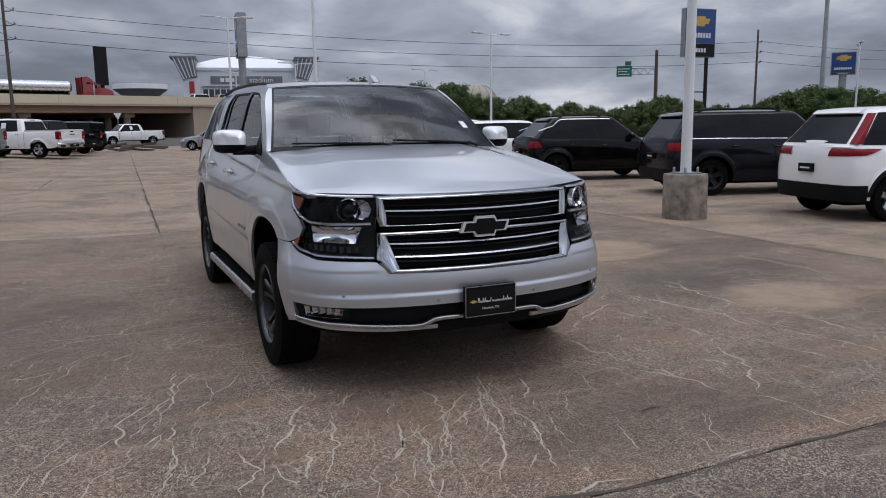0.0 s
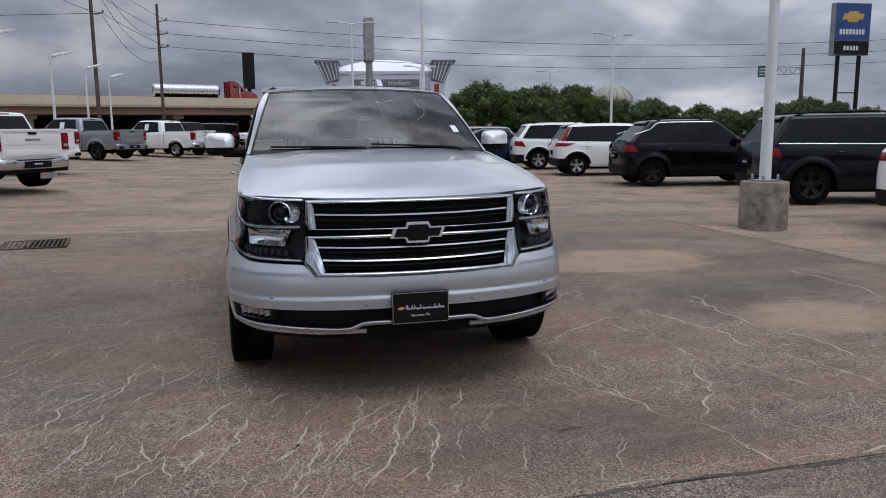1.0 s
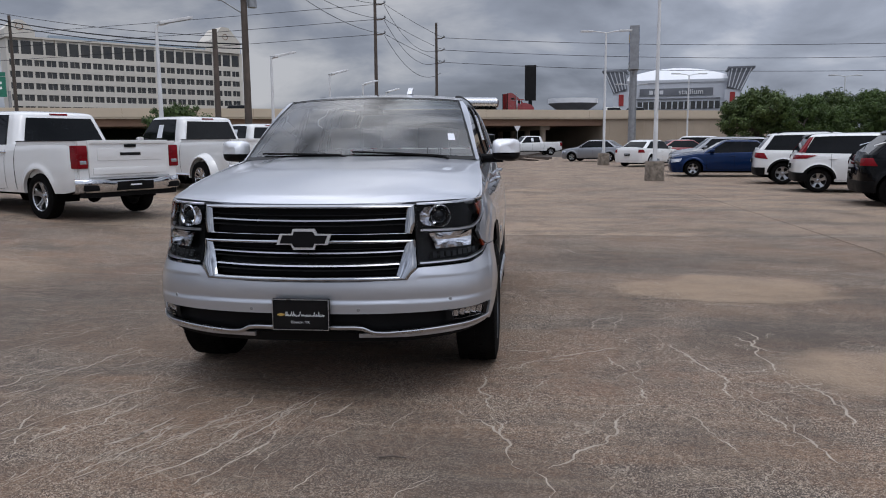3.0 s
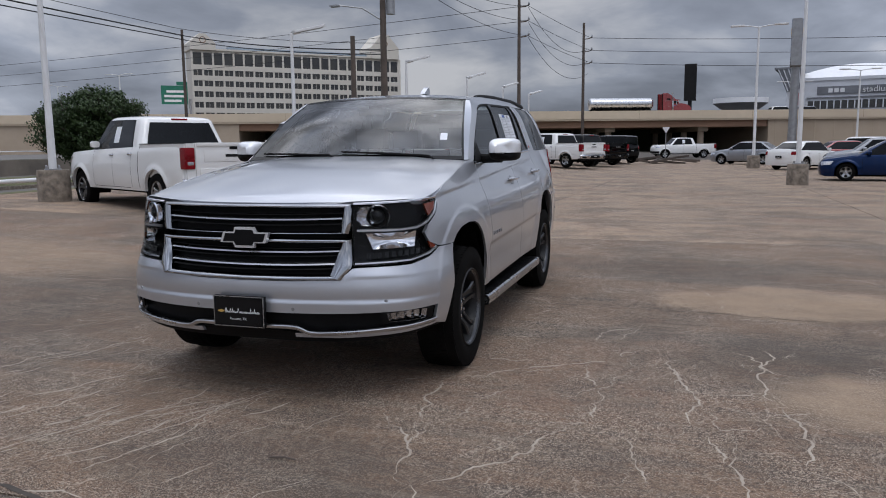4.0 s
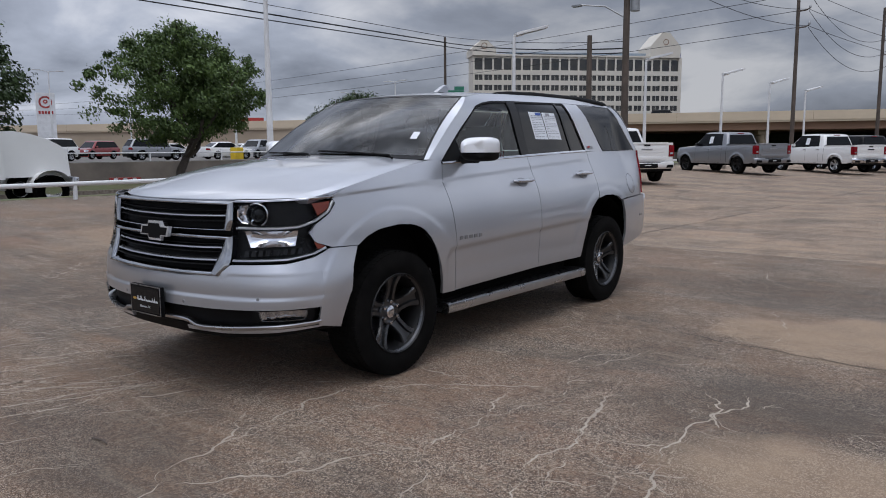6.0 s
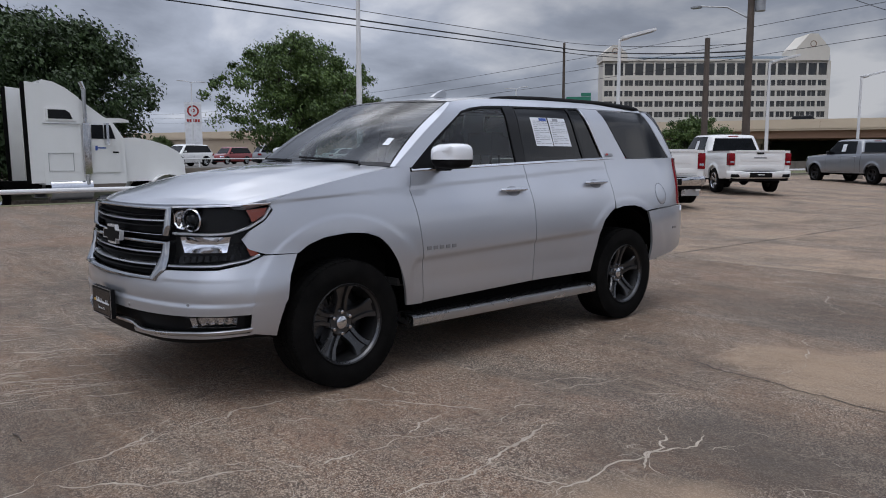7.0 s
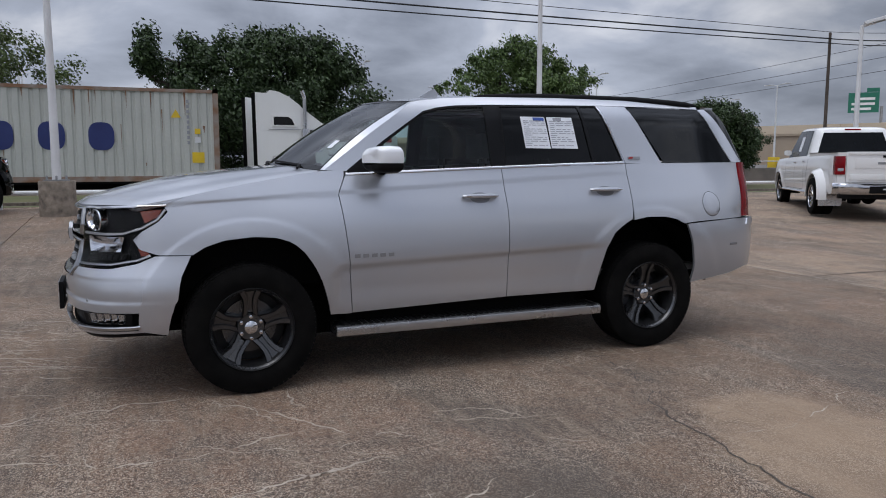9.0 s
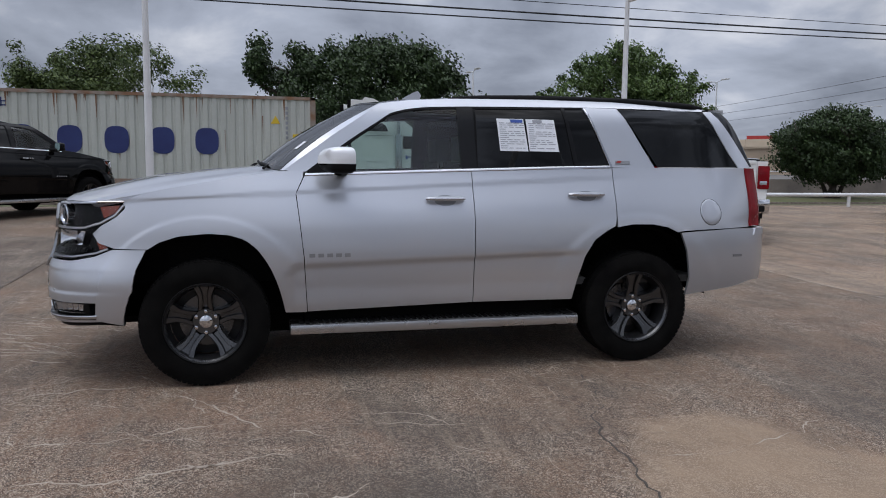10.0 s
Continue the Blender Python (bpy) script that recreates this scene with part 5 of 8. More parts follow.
def parked(name, label, paint, m, L=4.6, W=1.85, H=1.68, fo=.9, wb=2.7, wr=.355, sill=.30, hood=.92, belt=1.02, belt_r=1.08, cab=(1.05, 1.75, 4.1, 4.5), roof_w=.80,
           truck=False, rails=True, clad=True, rims=None, tail="side", windows=3, blunt=1.0, dually=False, bright_bumper=False, steps=False, sheet_paper=False, group="", plate=True, dark_roof=None, arch=False, chrome_belt=False, category="car"):
    """A parked vehicle. Its nose points to -y; the rear axle stands over the origin. cab: where windscreen and rear glass begin and end, from the nose."""
    car = thing(name, label, category, m, group)
    rims = rims or SATIN
    y0 = -(fo + wb)
    hw = W / 2
    b = blunt
    pts = [(0, 0), (.45 * hw, .012), (.74 * hw, .06 / b), (.90 * hw, .17 / b), (.975 * hw, .36 / b), (hw, .75), (hw, L * .35), (hw, L * .5), (hw, L * .7), (hw * .995, L - .5), (hw * .975, L - .22 / b), (hw * .92, L - .09 / b), (hw * .74, L - .03), (hw * .4, L - .006), (0, L)]
    pl = np.array([tuple(p) for p in spline([(x, y, 0) for x, y in pts], 14)])[:, :2]
    ps = np.r_[0, np.cumsum(np.linalg.norm(np.diff(pl, axis=0), axis=1))]
    tn = np.gradient(pl, axis=0)
    nr = np.stack([tn[:, 1], -tn[:, 0]], 1) / np.linalg.norm(tn, axis=1)[:, None]
    R = wr * 1.2
    base_y = cab[0]

    def top(y):
        return float(np.interp(y, [0, .12, .5, base_y, L * .6, L], [hood - .10, hood - .03, hood + .02, belt, (belt + belt_r) / 2, belt_r]))

    def low(y):
        z = float(np.interp(y, [0, .5, 1.2, L - 1.2, L - .4, L], [sill - .04, sill - .06, sill, sill, sill + .02, sill + .10]))
        for yc in (fo, fo + wb):
            if abs(y - yc) < R:
                z = max(z, wr * .98 + math.sqrt(R * R - (y - yc) ** 2))
        return z

    def sk(s, z, off=0.0, side=1):
        px, py = float(np.interp(s, ps, pl[:, 0])), float(np.interp(s, ps, pl[:, 1]))
        nx, ny = float(np.interp(s, ps, nr[:, 0])), float(np.interp(s, ps, nr[:, 1]))
        t = (z - sill) / (top(py) - sill)
        d = float(np.interp(t, [-.3, 0, .2, .45, .62, .78, .9, 1.0], [.08, .045, .012, 0, .004, .018, .035, .075]))
        for yc in (fo, fo + wb):
            r = math.hypot(py - yc, z - wr * .98)
            d -= .03 * soft(R + .10, R + .03, r)
        o = off - d
        return (side * max(px + nx * o, 0), py + ny * o + y0, z)

    def sy(y):
        return float(np.interp(y, pl[:, 1], ps))
    cols = sorted({*[float(v) for v in np.linspace(0, ps[-1], 64)], *[sy(yc + R * q) for yc in (fo, fo + wb) for q in (-1.001, -.995, -.96, -.9, -.8, -.65, -.45, -.2, 0, .2, .45, .65, .8, .9, .96, .995, 1.001)]})
    body = Geo()
    for side in (1, -1):
        rows = []
        for j in range(13):
            row = []
            for s in cols:
                y = float(np.interp(s, ps, pl[:, 1]))
                a, c = low(y), top(y)
                row.append(sk(s, a + (c - a) * j / 12, 0, side))
            rows.append(row)
        body.grid(rows)
        body.grid([[sk(s, low(float(np.interp(s, ps, pl[:, 1]))), 0, side) for s in cols], [sk(s, low(float(np.interp(s, ps, pl[:, 1]))), -.06, side) for s in cols]])
    # bonnet and deck
    end = cab[3] + .05 if truck else L
    yy = [float(v) for v in np.linspace(0, end, 30)]
    rows = []
    for y in yy:
        e = sk(sy(y), top(y))
        x, ze = e[0], e[2]
        yl = max(min(e[1] - y0, end), 0)
        rows.append([(x * u, yl + y0, ze + (.055 * (1 - abs(u) ** 2.5) + .012 * soft(.75, .6, abs(u))) * soft(0, .35, y)) for u in np.linspace(-1, 1, 15)])
    body.grid(rows)
    if truck:
        f0, f1 = cab[3] + .05, L - .06
        zi, zt, xi = .78, belt_r, hw - .14
        body.box(-xi, xi, f0 + y0, f1 + y0, zi - .05, zi)
        for s in (1, -1):
            body.box(*sorted((s * xi, s * (hw - .06))), f0 + y0, f1 + y0, zi - .05, zt + .004)
        body.box(-xi, xi, f0 + y0 - .05, f0 + y0 + .04, zi - .05, zt + .004)
        for s in (1, -1):
            body.box(*sorted((s * (hw - .235), s * (hw - .075))), f1 + y0 - .12, f1 + y0 + .055, zi - .12, zt + .004)
        body.box(-hw + .10, hw - .10, f1 + y0 - .12, f1 + y0 + .02, zi - .16, zi - .03)
    body.part("body", paint, car)
    if truck:
        wg = hw - .242
        gate = Geo().box(-wg, wg, f1 + y0 - .03, f1 + y0 + .070, zi - .03, zt + .012).part("tailgate", paint, car, bevel=.018)
        Geo().box(-wg + .02, wg - .02, f1 + y0 + .05, f1 + y0 + .092, zt - .045, zt + .018).part("top_lip", paint, gate, bevel=.014)
        Geo().box(-wg + .07, wg - .07, f1 + y0 + .06, f1 + y0 + .084, zi + .015, zi + .13).part("pressing", paint, gate, bevel=.011)
        Geo().box(-wg + .16, wg - .16, f1 + y0 + .06, f1 + y0 + .078, zt - .33, zt - .12).part("pressing", paint, gate, bevel=.008)
        for s in (1, -1):
            Geo().box(*sorted((s * (xi - .02), s * (hw - .05))), f0 + y0, f1 + y0 + .02, zt + .002, zt + .016).part("bed_rail_cap", BLACK_TRIM, car, bevel=.006)
        # rear bumper: a pressed bar with wrapped ends, a step and a plate recess
        zb0 = sill + .02
        bar = [(-.10, .245), (-.01, .252), (.022, .232), (.030, .17), (.022, .085), (-.01, .02), (-.09, .0)]
        rows = []
        for u in np.linspace(-1, 1, 31):
            back_ = L + .10 - .17 * abs(u) ** 7
            drop = -.035 * soft(.62, .42, abs(u))
            rows.append([(u * (hw - .005), back_ + dy_ + y0, zb0 + dz_ + (drop if dz_ > .1 else 0)) for dy_, dz_ in bar])
        bump = Geo().grid(rows).part("rear_bumper", CHROME if bright_bumper else paint, car, "shaped rear step bumper", smooth=50)
        Geo().box(-.36, .36, L + .05 + y0, L + .133 + y0, zb0 + .04, zb0 + .19).part("plate_recess", BLACK_TRIM, bump, bevel=.015)
        Geo().box(-.60, .60, L + y0 - .02, L + .085 + y0, zb0 + .218, zb0 + .232).part("step_pad", BLACK_TRIM, bump, bevel=.004)
        if not dually:
            for s in (1, -1):
                Geo().box(*sorted((s * (hw - .36), s * (hw - .10))), L - .02 + y0, L + .116 + y0, zb0 + .045, zb0 + .15).part("corner_step", BLACK_TRIM, bump, bevel=.03)
        Geo().box(-hw + .12, hw - .12, L - .12 + y0, L + .03 + y0, zb0 - .07, zb0 + .06).part("valance", BLACK_TRIM, car, bevel=.01)
        Geo().tube([(-hw + .25, 0, wr), (hw - .25, 0, wr)], .06, 10).part("axle", DARK_VOID, car)
        Geo().lathe([(-.16, .001), (-.13, .10), (0, .17), (.13, .10), (.16, .001)], 14, "y", (0, .02, wr)).part("differential", DARK_VOID, car)
        Geo().lathe([(wr - .02, .001), (wr - .02, .33), (wr + .18, .35), (wr + .2, .1)], 22, "z", (0, .62, 0)).part("spare_wheel", RUBBER, car)
    # cabin
    a0, t0, t1, a1 = cab
    hb, hr = hw - .085, (hw - .085) * roof_w
    zb = [top(a0), top(a1)]

    def lev(v):
        w = hb + (hr - hb) * v ** 1.15
        return w, a0 + (t0 - a0) * v, a1 + (t1 - a1) * v

    def zl(y, v):
        f = min(max((y - a0) / (a1 - a0), 0), 1)
        z_low = zb[0] + (zb[1] - zb[0]) * f - .03
        crown = .10 * ((f - .42) / .58) ** 2 if f > .42 else .16 * ((.42 - f) / .42) ** 2
        return z_low + (H - crown * .45 - z_low) * v

    def ring(v, shrink=0.0, rise=0.0):
        w, f, r = lev(v)
        w, f, r = w - shrink, f + shrink, r - shrink
        rad = .16
        out = []
        for cx, cy, q in ((w - rad, f + rad, -90), (w - rad, r - rad, 0), (-w + rad, r - rad, 90), (-w + rad, f + rad, 180)):
            for k in range(7):
                an = radians(q + 15 * k)
                x, y = cx + rad * math.cos(an), cy + rad * math.sin(an)
                out.append((x, y + y0, zl(y, v) + rise))
        return out
    g = Geo()
    rings = [ring(v) for v in (0, .25, .5, .75, .93)] + [ring(.99, .02, 0), ring(1.0, .07, .012), ring(1.0, .22, .028), ring(1.0, .45, .035)]
    g.grid([r + r[:1] for r in rings]); g.fan(rings[-1])
    g.part("cabin", dark_roof or paint, car)

    def face(name, bot, topp, x_sign, mat, v0=.12, v1=.86, lab=""):
        gg = Geo()
        rows = []
        for k in range(5):
            v = v0 + (v1 - v0) * k / 4
            w, _, _ = lev(v)
            p, q = bot[0] + (topp[0] - bot[0]) * k / 4, bot[1] + (topp[1] - bot[1]) * k / 4
            rows.append([(x_sign * (w + .006), y + y0, zl(y, v)) for y in np.linspace(p, q, 8)])
        gg.grid(rows)
        return gg.part(name, mat, car, lab)
    n = windows
    for s in (1, -1):
        va, vb = (.06, .90) if truck else (.10, .88)
        fa, fb = lev(va)[1] + (.16 if truck else .22), lev(vb)[1] + .14
        ra, rb = (lev(va)[2] - .33, lev(vb)[2] - .30) if truck else (lev(va)[2] - .16, lev(vb)[2] - .14)
        split = [0, .40, .74, 1.0] if n == 3 else [0, .52, 1.0]
        for k in range(n):
            gap = .028
            p0, p1 = fa + (ra - fa) * split[k] + gap, fa + (ra - fa) * split[k + 1] - gap
            q0, q1 = fb + (rb - fb) * split[k] + gap, fb + (rb - fb) * split[k + 1] - gap
            face("side_window", (p0, p1), (q0, q1), s, FAR_GLASS, va, vb)
        face("window_surround", (fa - .02, ra + .02), (fb - .02, rb + .02), s * (1 - .003 / hb), BLACK_GLOSS, va - .03, vb + .025)
        if chrome_belt:
            Geo().tube([(s * (lev(va - .02)[0] + .010), y + y0, zl(y, va - .02)) for y in np.linspace(fa - .02, ra + .02, 10)], .013, 6).part("belt_moulding", SATIN, car, "bright belt moulding")
        if arch:
            top_line = [(s * (lev(.93)[0] + .008), y + y0, zl(y, .93)) for y in np.linspace(fb + .1, rb - .12, 10)]
            top_line += [(s * (lev(v)[0] + .010), y + y0, zl(y, v)) for v, y in ((.86, rb - .02), (.66, rb + .10), (.42, ra + .08))]
            Geo().tube(top_line, .016, 6).part("window_arch", SATIN, car, "bright window arch")
        if sheet_paper:
            face("window_paper", (fa + 1.0, fa + 1.26), (fa + 1.0, fa + 1.26), s * (1 + .004 / hb), PAPER, .22, .72)
    for nm, front in (("windscreen", True), ("rear_window", False)):
        gg = Geo()
        rows = []
        for k in range(5):
            v = ((.04 + .88 * k / 4) if front else (.12 + .74 * k / 4)) if truck else (.10 + .78 * k / 4)
            w, f, r = lev(v)
            y = f - .006 if front else r + .006
            rows.append([(x, y + y0, zl(y, v)) for x in np.linspace(-w + (.15 if truck else .13), w - (.15 if truck else .13), 7)])
        gg.grid(rows)
        gg.part(nm, FAR_GLASS, car)
    if not truck and H > 1.52:
        w, _, r = lev(.97)
        zs = zl(r, .97)
        Geo().extrude([(r - .16 + y0, zs + .025), (r + .02 + y0, zs + .02), (r + .10 + y0, zs - .035), (r + .08 + y0, zs - .05), (r - .12 + y0, zs - .03)], -w + .16, w - .16, "x").part("spoiler", paint if H > 1.6 else BLACK_GLOSS, car, bevel=.008)
    # lower bumpers, lamps, plate
    if truck:
        w, _, r = lev(.97)
        Geo().box(-.17, .17, r - .05 + y0, r + .012 + y0, zl(r, .94), zl(r, .94) + .035).part("brake_lamp", TAIL_RED, car, "high red brake lamp", bevel=.006)
    for front in ((True,) if truck else (True, False)):
        gg = Geo()
        ya, za, zc = (.75 if front else L - .62), sill - .02, (sill + .20 if not truck else sill + .16)
        s0, s1 = (0, sy(ya - .35)) if front else (sy(ya + .28), ps[-1])
        grid = coons([(s0, za + .02), (s1, za + .02)], [(s0, zc + .05), (s1, zc + .05)], [(s0, za + .02), (s0, zc + .05)], [(s1, za + .02), (s1, zc + .05)], 20, 4)
        for side in (1, -1):
            gg.grid([[sk(grid[j, i, 0], grid[j, i, 1], .012 if not bright_bumper or front else .05, side) for i in range(21)] for j in range(5)])
            gg.grid([[sk(grid[4, i, 0], grid[4, i, 1], o, side) for i in range(21)] for o in ((.012 if not bright_bumper or front else .05), -.03)])
        gg.part("front_bumper" if front else "rear_bumper", CHROME if bright_bumper and not front else (BLACK_TRIM if clad or truck else paint), car)
    for side in (1, -1):
        if tail == "tall":
            rear = ps[-1] - hw * .80
            q = [(sy(L - .20), belt_r - .50), (rear, belt_r - .50), (sy(L - .20), belt_r - .07), (rear, belt_r - .07)]
        elif tail == "wrap":
            q = [(sy(L - .42), belt_r - .30), (sy(L - .025), belt_r - .24), (sy(L - .30), belt_r - .10), (sy(L - .025), belt_r - .08)]
        elif tail == "up":
            q = [(sy(L - .30), belt_r - .15), (ps[-1] - hw * .46, belt_r - .17), (sy(L - .58), belt_r - .055), (ps[-1] - hw * .50, belt_r - .045)]
        else:
            q = [(sy(L - .34), belt_r - .24), (sy(L - .03), belt_r - .24), (sy(L - .24), belt_r - .07), (sy(L - .03), belt_r - .07)]
        if truck:
            gg = Geo().box(*sorted((side * (hw - .225), side * (hw - .035))), L - .20 + y0, L + .020 + y0, belt_r - .46, belt_r - .07)
            lamp_ = gg.part("tail_lamp", TAIL_RED, car, "tall red tail lamp", bevel=.03)
            Geo().box(*sorted((side * (hw - .19), side * (hw - .075))), L + y0, L + .026 + y0, belt_r - .385, belt_r - .325).part("reverse_lens", LAMP_WHITE, lamp_, bevel=.006)
            Geo().box(*sorted((side * (hw - .20), side * (hw - .065))), L + y0, L + .024 + y0, belt_r - .29, belt_r - .12).part("inner_lens", TAIL_RED, lamp_, bevel=.02)
        else:
            pts4 = coons([q[0], q[1]], [q[2], q[3]], [q[0], q[2]], [q[1], q[3]], 8, 6)
            gg = Geo().grid([[sk(pts4[j, i, 0], pts4[j, i, 1], .010 + .008 * math.sin(math.pi * j / 6), side) for i in range(9)] for j in range(7)])
            gg.part("tail_lamp", TAIL_RED, car)
        if tail == "up":
            strip = Geo()
            rows = []
            for v in np.linspace(-.02, .90, 9):
                w_, _, r_ = lev(v)
                wide = .10 * (1 - v) ** 2
                rows.append([(side * (w_ + .010), r_ - .085 - wide + y0, zl(r_, v)), (side * (w_ + .010), r_ - .065 + y0, zl(r_, v)), (side * (w_ - .040), r_ - .030 + y0, zl(r_, v)), (side * (w_ - .072), r_ + .004 + y0, zl(r_, v))])
            strip.grid(rows).part("tail_lamp", TAIL_RED, car, "tall red corner lamp")
        h = [(sy(.10 / b), hood - .24), (sy(.42), hood - .20), (sy(.08 / b), hood - .10), (sy(.50), hood - .07)]
        pts4 = coons([h[0], h[1]], [h[2], h[3]], [h[0], h[2]], [h[1], h[3]], 8, 4)
        gg = Geo().grid([[sk(pts4[j, i, 0], pts4[j, i, 1], .008, side) for i in range(9)] for j in range(5)])
        gg.part("headlamp", REFLECTOR, car)
        # mirror, door handles, door gaps
        w, f, _ = lev(.12)
        mx = side * (w + .10)
        mz = zl(f + .35, .14) + .05
        gg = Geo()
        gg.grid([[(mx + side * .09 * e * math.copysign(abs(math.cos(q)) ** .6, math.cos(q)), f + .38 + dy + y0, mz + .07 * e * math.copysign(abs(math.sin(q)) ** .6, math.sin(q))) for q in (2 * math.pi * k / 14 for k in range(14))] for dy, e in ((-.09, .4), (-.07, .85), (0, 1), (.05, .95), (.055, .1))], closed=True)
        gg.part("door_mirror", BLACK_GLOSS if truck and not bright_bumper else paint, car)
        for yd in ((a0 + 1.15, a0 + 2.05) if a1 - a0 > 2.2 else (a0 + 1.15,)):
            if yd < fo + wb - .1:
                gg = Geo().tube([sk(sy(yd + .04 * k), top(yd) - .13, .02 if 0 < k < 5 else .0, side) for k in range(6)], .014, 6)
                gg.part("door_handle", CHROME if truck else paint, car)
        gaps = Geo()
        for yd in (a0 + .28, a0 + 1.30, min(a0 + 2.2, fo + wb - R * .6) if a1 - a0 > 2.1 else a0 + 1.3):
            lo = max(low(yd) + .03, sill + .06)
            gaps.grid([[sk(sy(yd + e), z, .003, side) for e in (-.004, .004)] for z in np.linspace(lo, top(yd) - .01, 8)])
        gaps.grid([[sk(sy(y), sill + .05 + e, .003, side) for e in (-.004, .004)] for y in np.linspace(a0 + .3, min(a0 + 2.1, fo + wb - R), 12)])
        if truck:
            yd = cab[3] + .035
            gaps.grid([[sk(sy(yd + e), z, .003, side) for e in (-.008, .008)] for z in np.linspace(sill + .06, top(yd) - .002, 8)])
        gaps.part("door_gap", DARK_VOID, car)
        if clad:
            for yc in (fo, fo + wb):
                gg = Geo()
                arc = [radians(a) for a in range(4, 177, 8)]
                gg.grid([[sk(sy(yc + r * math.cos(a)), wr * .98 + r * math.sin(a), o, side) for a in arc] for r, o in ((R * .97, .0), (R * .99, .014), (R + .05, .010), (R + .055, .0))])
                gg.part("arch_cladding", BLACK_TRIM if paint is not BLACK_PAINT else BLACK_GLOSS, car)
        if rails:
            gg = Geo()
            line = [(side * (hr - .06), t0 + .35 + (t1 - t0 - .5) * k / 8 + y0, zl(t0 + .35 + (t1 - t0 - .5) * k / 8, 1.0) + (.055 if 0 < k < 8 else .0)) for k in range(9)]
            gg.tube(line, .018, 6)
            gg.part("roof_rail", BLACK_TRIM, car)
        if steps:
            Geo().tube([(side * (hw - .02), fo + R + .05 + y0, sill + .0), (side * (hw - .02), fo + wb - R - .05 + y0, sill + .0)], .05, 8, flat=.6).part("side_step", CHROME, car)
    # wheels
    for side in (1, -1):
        for yc in (-wb, 0.0):
            tw = .24 if truck else .22
            road_wheel(car, side * (hw - tw / 2 - .015), yc, wr, side, wr, tw, wr * .64, rims, 5 if rims is not GALV else 8, RIM_DARK, False)
            gg = Geo()
            arc = [radians(a) for a in range(-10, 191, 20)]
            gg.grid([[(side * x, yc + R * 1.02 * math.cos(a), wr + R * 1.02 * math.sin(a)) for a in arc] for x in (hw - .45, hw - .05)])
            gg.fan([(side * (hw - .45), yc + R * 1.02 * math.cos(a), wr + R * 1.02 * math.sin(a)) for a in arc])
            gg.part("wheel_well", DARK_VOID, car)
        if dually:
            gg = Geo()
            arc = [radians(a) for a in range(-6, 187, 9)]
            gg.grid([[(side * (hw + dx), r * math.cos(a), wr + r * math.sin(a)) for a in arc] for r, dx in ((R * 1.0, .150), (R * 1.05, .158), (R * 1.14, .12), (R * 1.26, -.02))])
            gg.part("flared_arch", paint, car)
            road_wheel(car, side * (hw + .05), 0, wr, side, wr, .22, wr * .62, CHROME, 8, RIM_DARK, False)
            Geo().box(*sorted((side * (hw - .35), side * (hw + .12))), wr + .10, wr + .12, .22, .58).part("mud_flap", SATIN, car)
    gg = Geo().box(-hw + .42, hw - .42, .2 + y0, L - .3 + y0, sill - .08, sill + .25)
    gg.box(-hw + .05, hw - .05, fo + R + y0 + .02, -R - .02, sill - .02, sill + .3)
    gg.part("underbody", DARK_VOID, car, smooth=0)
    if plate:
        zp = belt_r - .42 if not truck else sill + .085
        off = .125 if truck else .03
        Geo().box(-.16, .16, L + y0 - .02, L + y0 + off + .012, zp, zp + .13).part("number_plate", BLACK_TRIM, car, "black dealer plate with a pale bar", smooth=0)
        Geo().box(-.11, .11, L + y0 + off + .010, L + y0 + off + .016, zp + .05, zp + .075).part("plate_bar", SIGN_WHITE, car, smooth=0)
    if truck:
        Geo().box(-.11, .11, L + y0 - .03, L + y0 + .030, belt_r - .105, belt_r - .055).part("tailgate_handle", BLACK_GLOSS, car, smooth=0)
        Geo().box(-.20, .20, L + y0, L + y0 + .024, belt_r - .245, belt_r - .195).part("name_bar", SIGN_BLACK if bright_bumper and not dually else GALV, car, smooth=0)
    return car


def at_rear_wheel(x, y, heading, half, lift=None):
    """Pose of a vehicle whose left rear wheel stands at (x, y); heading in degrees to the left of +y; half: half the track."""
    a = radians(heading)
    rx, ry = math.cos(a), math.sin(a)
    cx, cy = x + rx * half, y + ry * half
    return pose(cx, cy, lot_height(cx) if lift is None else lift, 0, 0, heading + 180)


# row on the east, noses to the east
parked("hatchback_suv", "white compact crossover with tall red tail lamps", WHITE_PAINT, pose(8.98, 2.10, 0, 0, 0, 77), L=4.42, W=1.85, H=1.69, cab=(1.0, 1.75, 3.88, 4.36), hood=1.0, belt=1.06, belt_r=1.14, tail="up", rails=False, group="cars in the east row")
parked("midsize_suv", "dark graphite crossover with roof rails and a bright belt line", GREY_PAINT, pose(9.75, 6.55, 0, 0, 0, 73), L=4.72, W=1.92, H=1.71, fo=.95, wb=2.86, wr=.38, cab=(1.15, 1.85, 4.25, 4.62), hood=1.05, belt=1.12, belt_r=1.16, group="cars in the east row", rims=RIM_DARK, chrome_belt=True)
parked("crossover", "black compact crossover with a bright window arch", BLACK_PAINT, pose(9.25, 11.66, 0, 0, 0, 78), L=4.38, W=1.88, H=1.66, fo=.93, wb=2.71, cab=(1.05, 1.95, 3.65, 4.25), hood=.98, belt=1.04, belt_r=1.12, group="cars in the east row", rims=RIM_DARK, arch=True)
parked("crossover", "white boxy crossover with silver wheels", WHITE_PAINT, pose(9.28, 16.25, 0, 0, 0, 78), L=4.08, W=1.8, H=1.6, fo=.85, wb=2.6, wr=.33, cab=(.95, 1.55, 3.65, 4.0), hood=.98, belt=1.02, belt_r=1.08, tail="up", rails=False, group="cars in the east row")
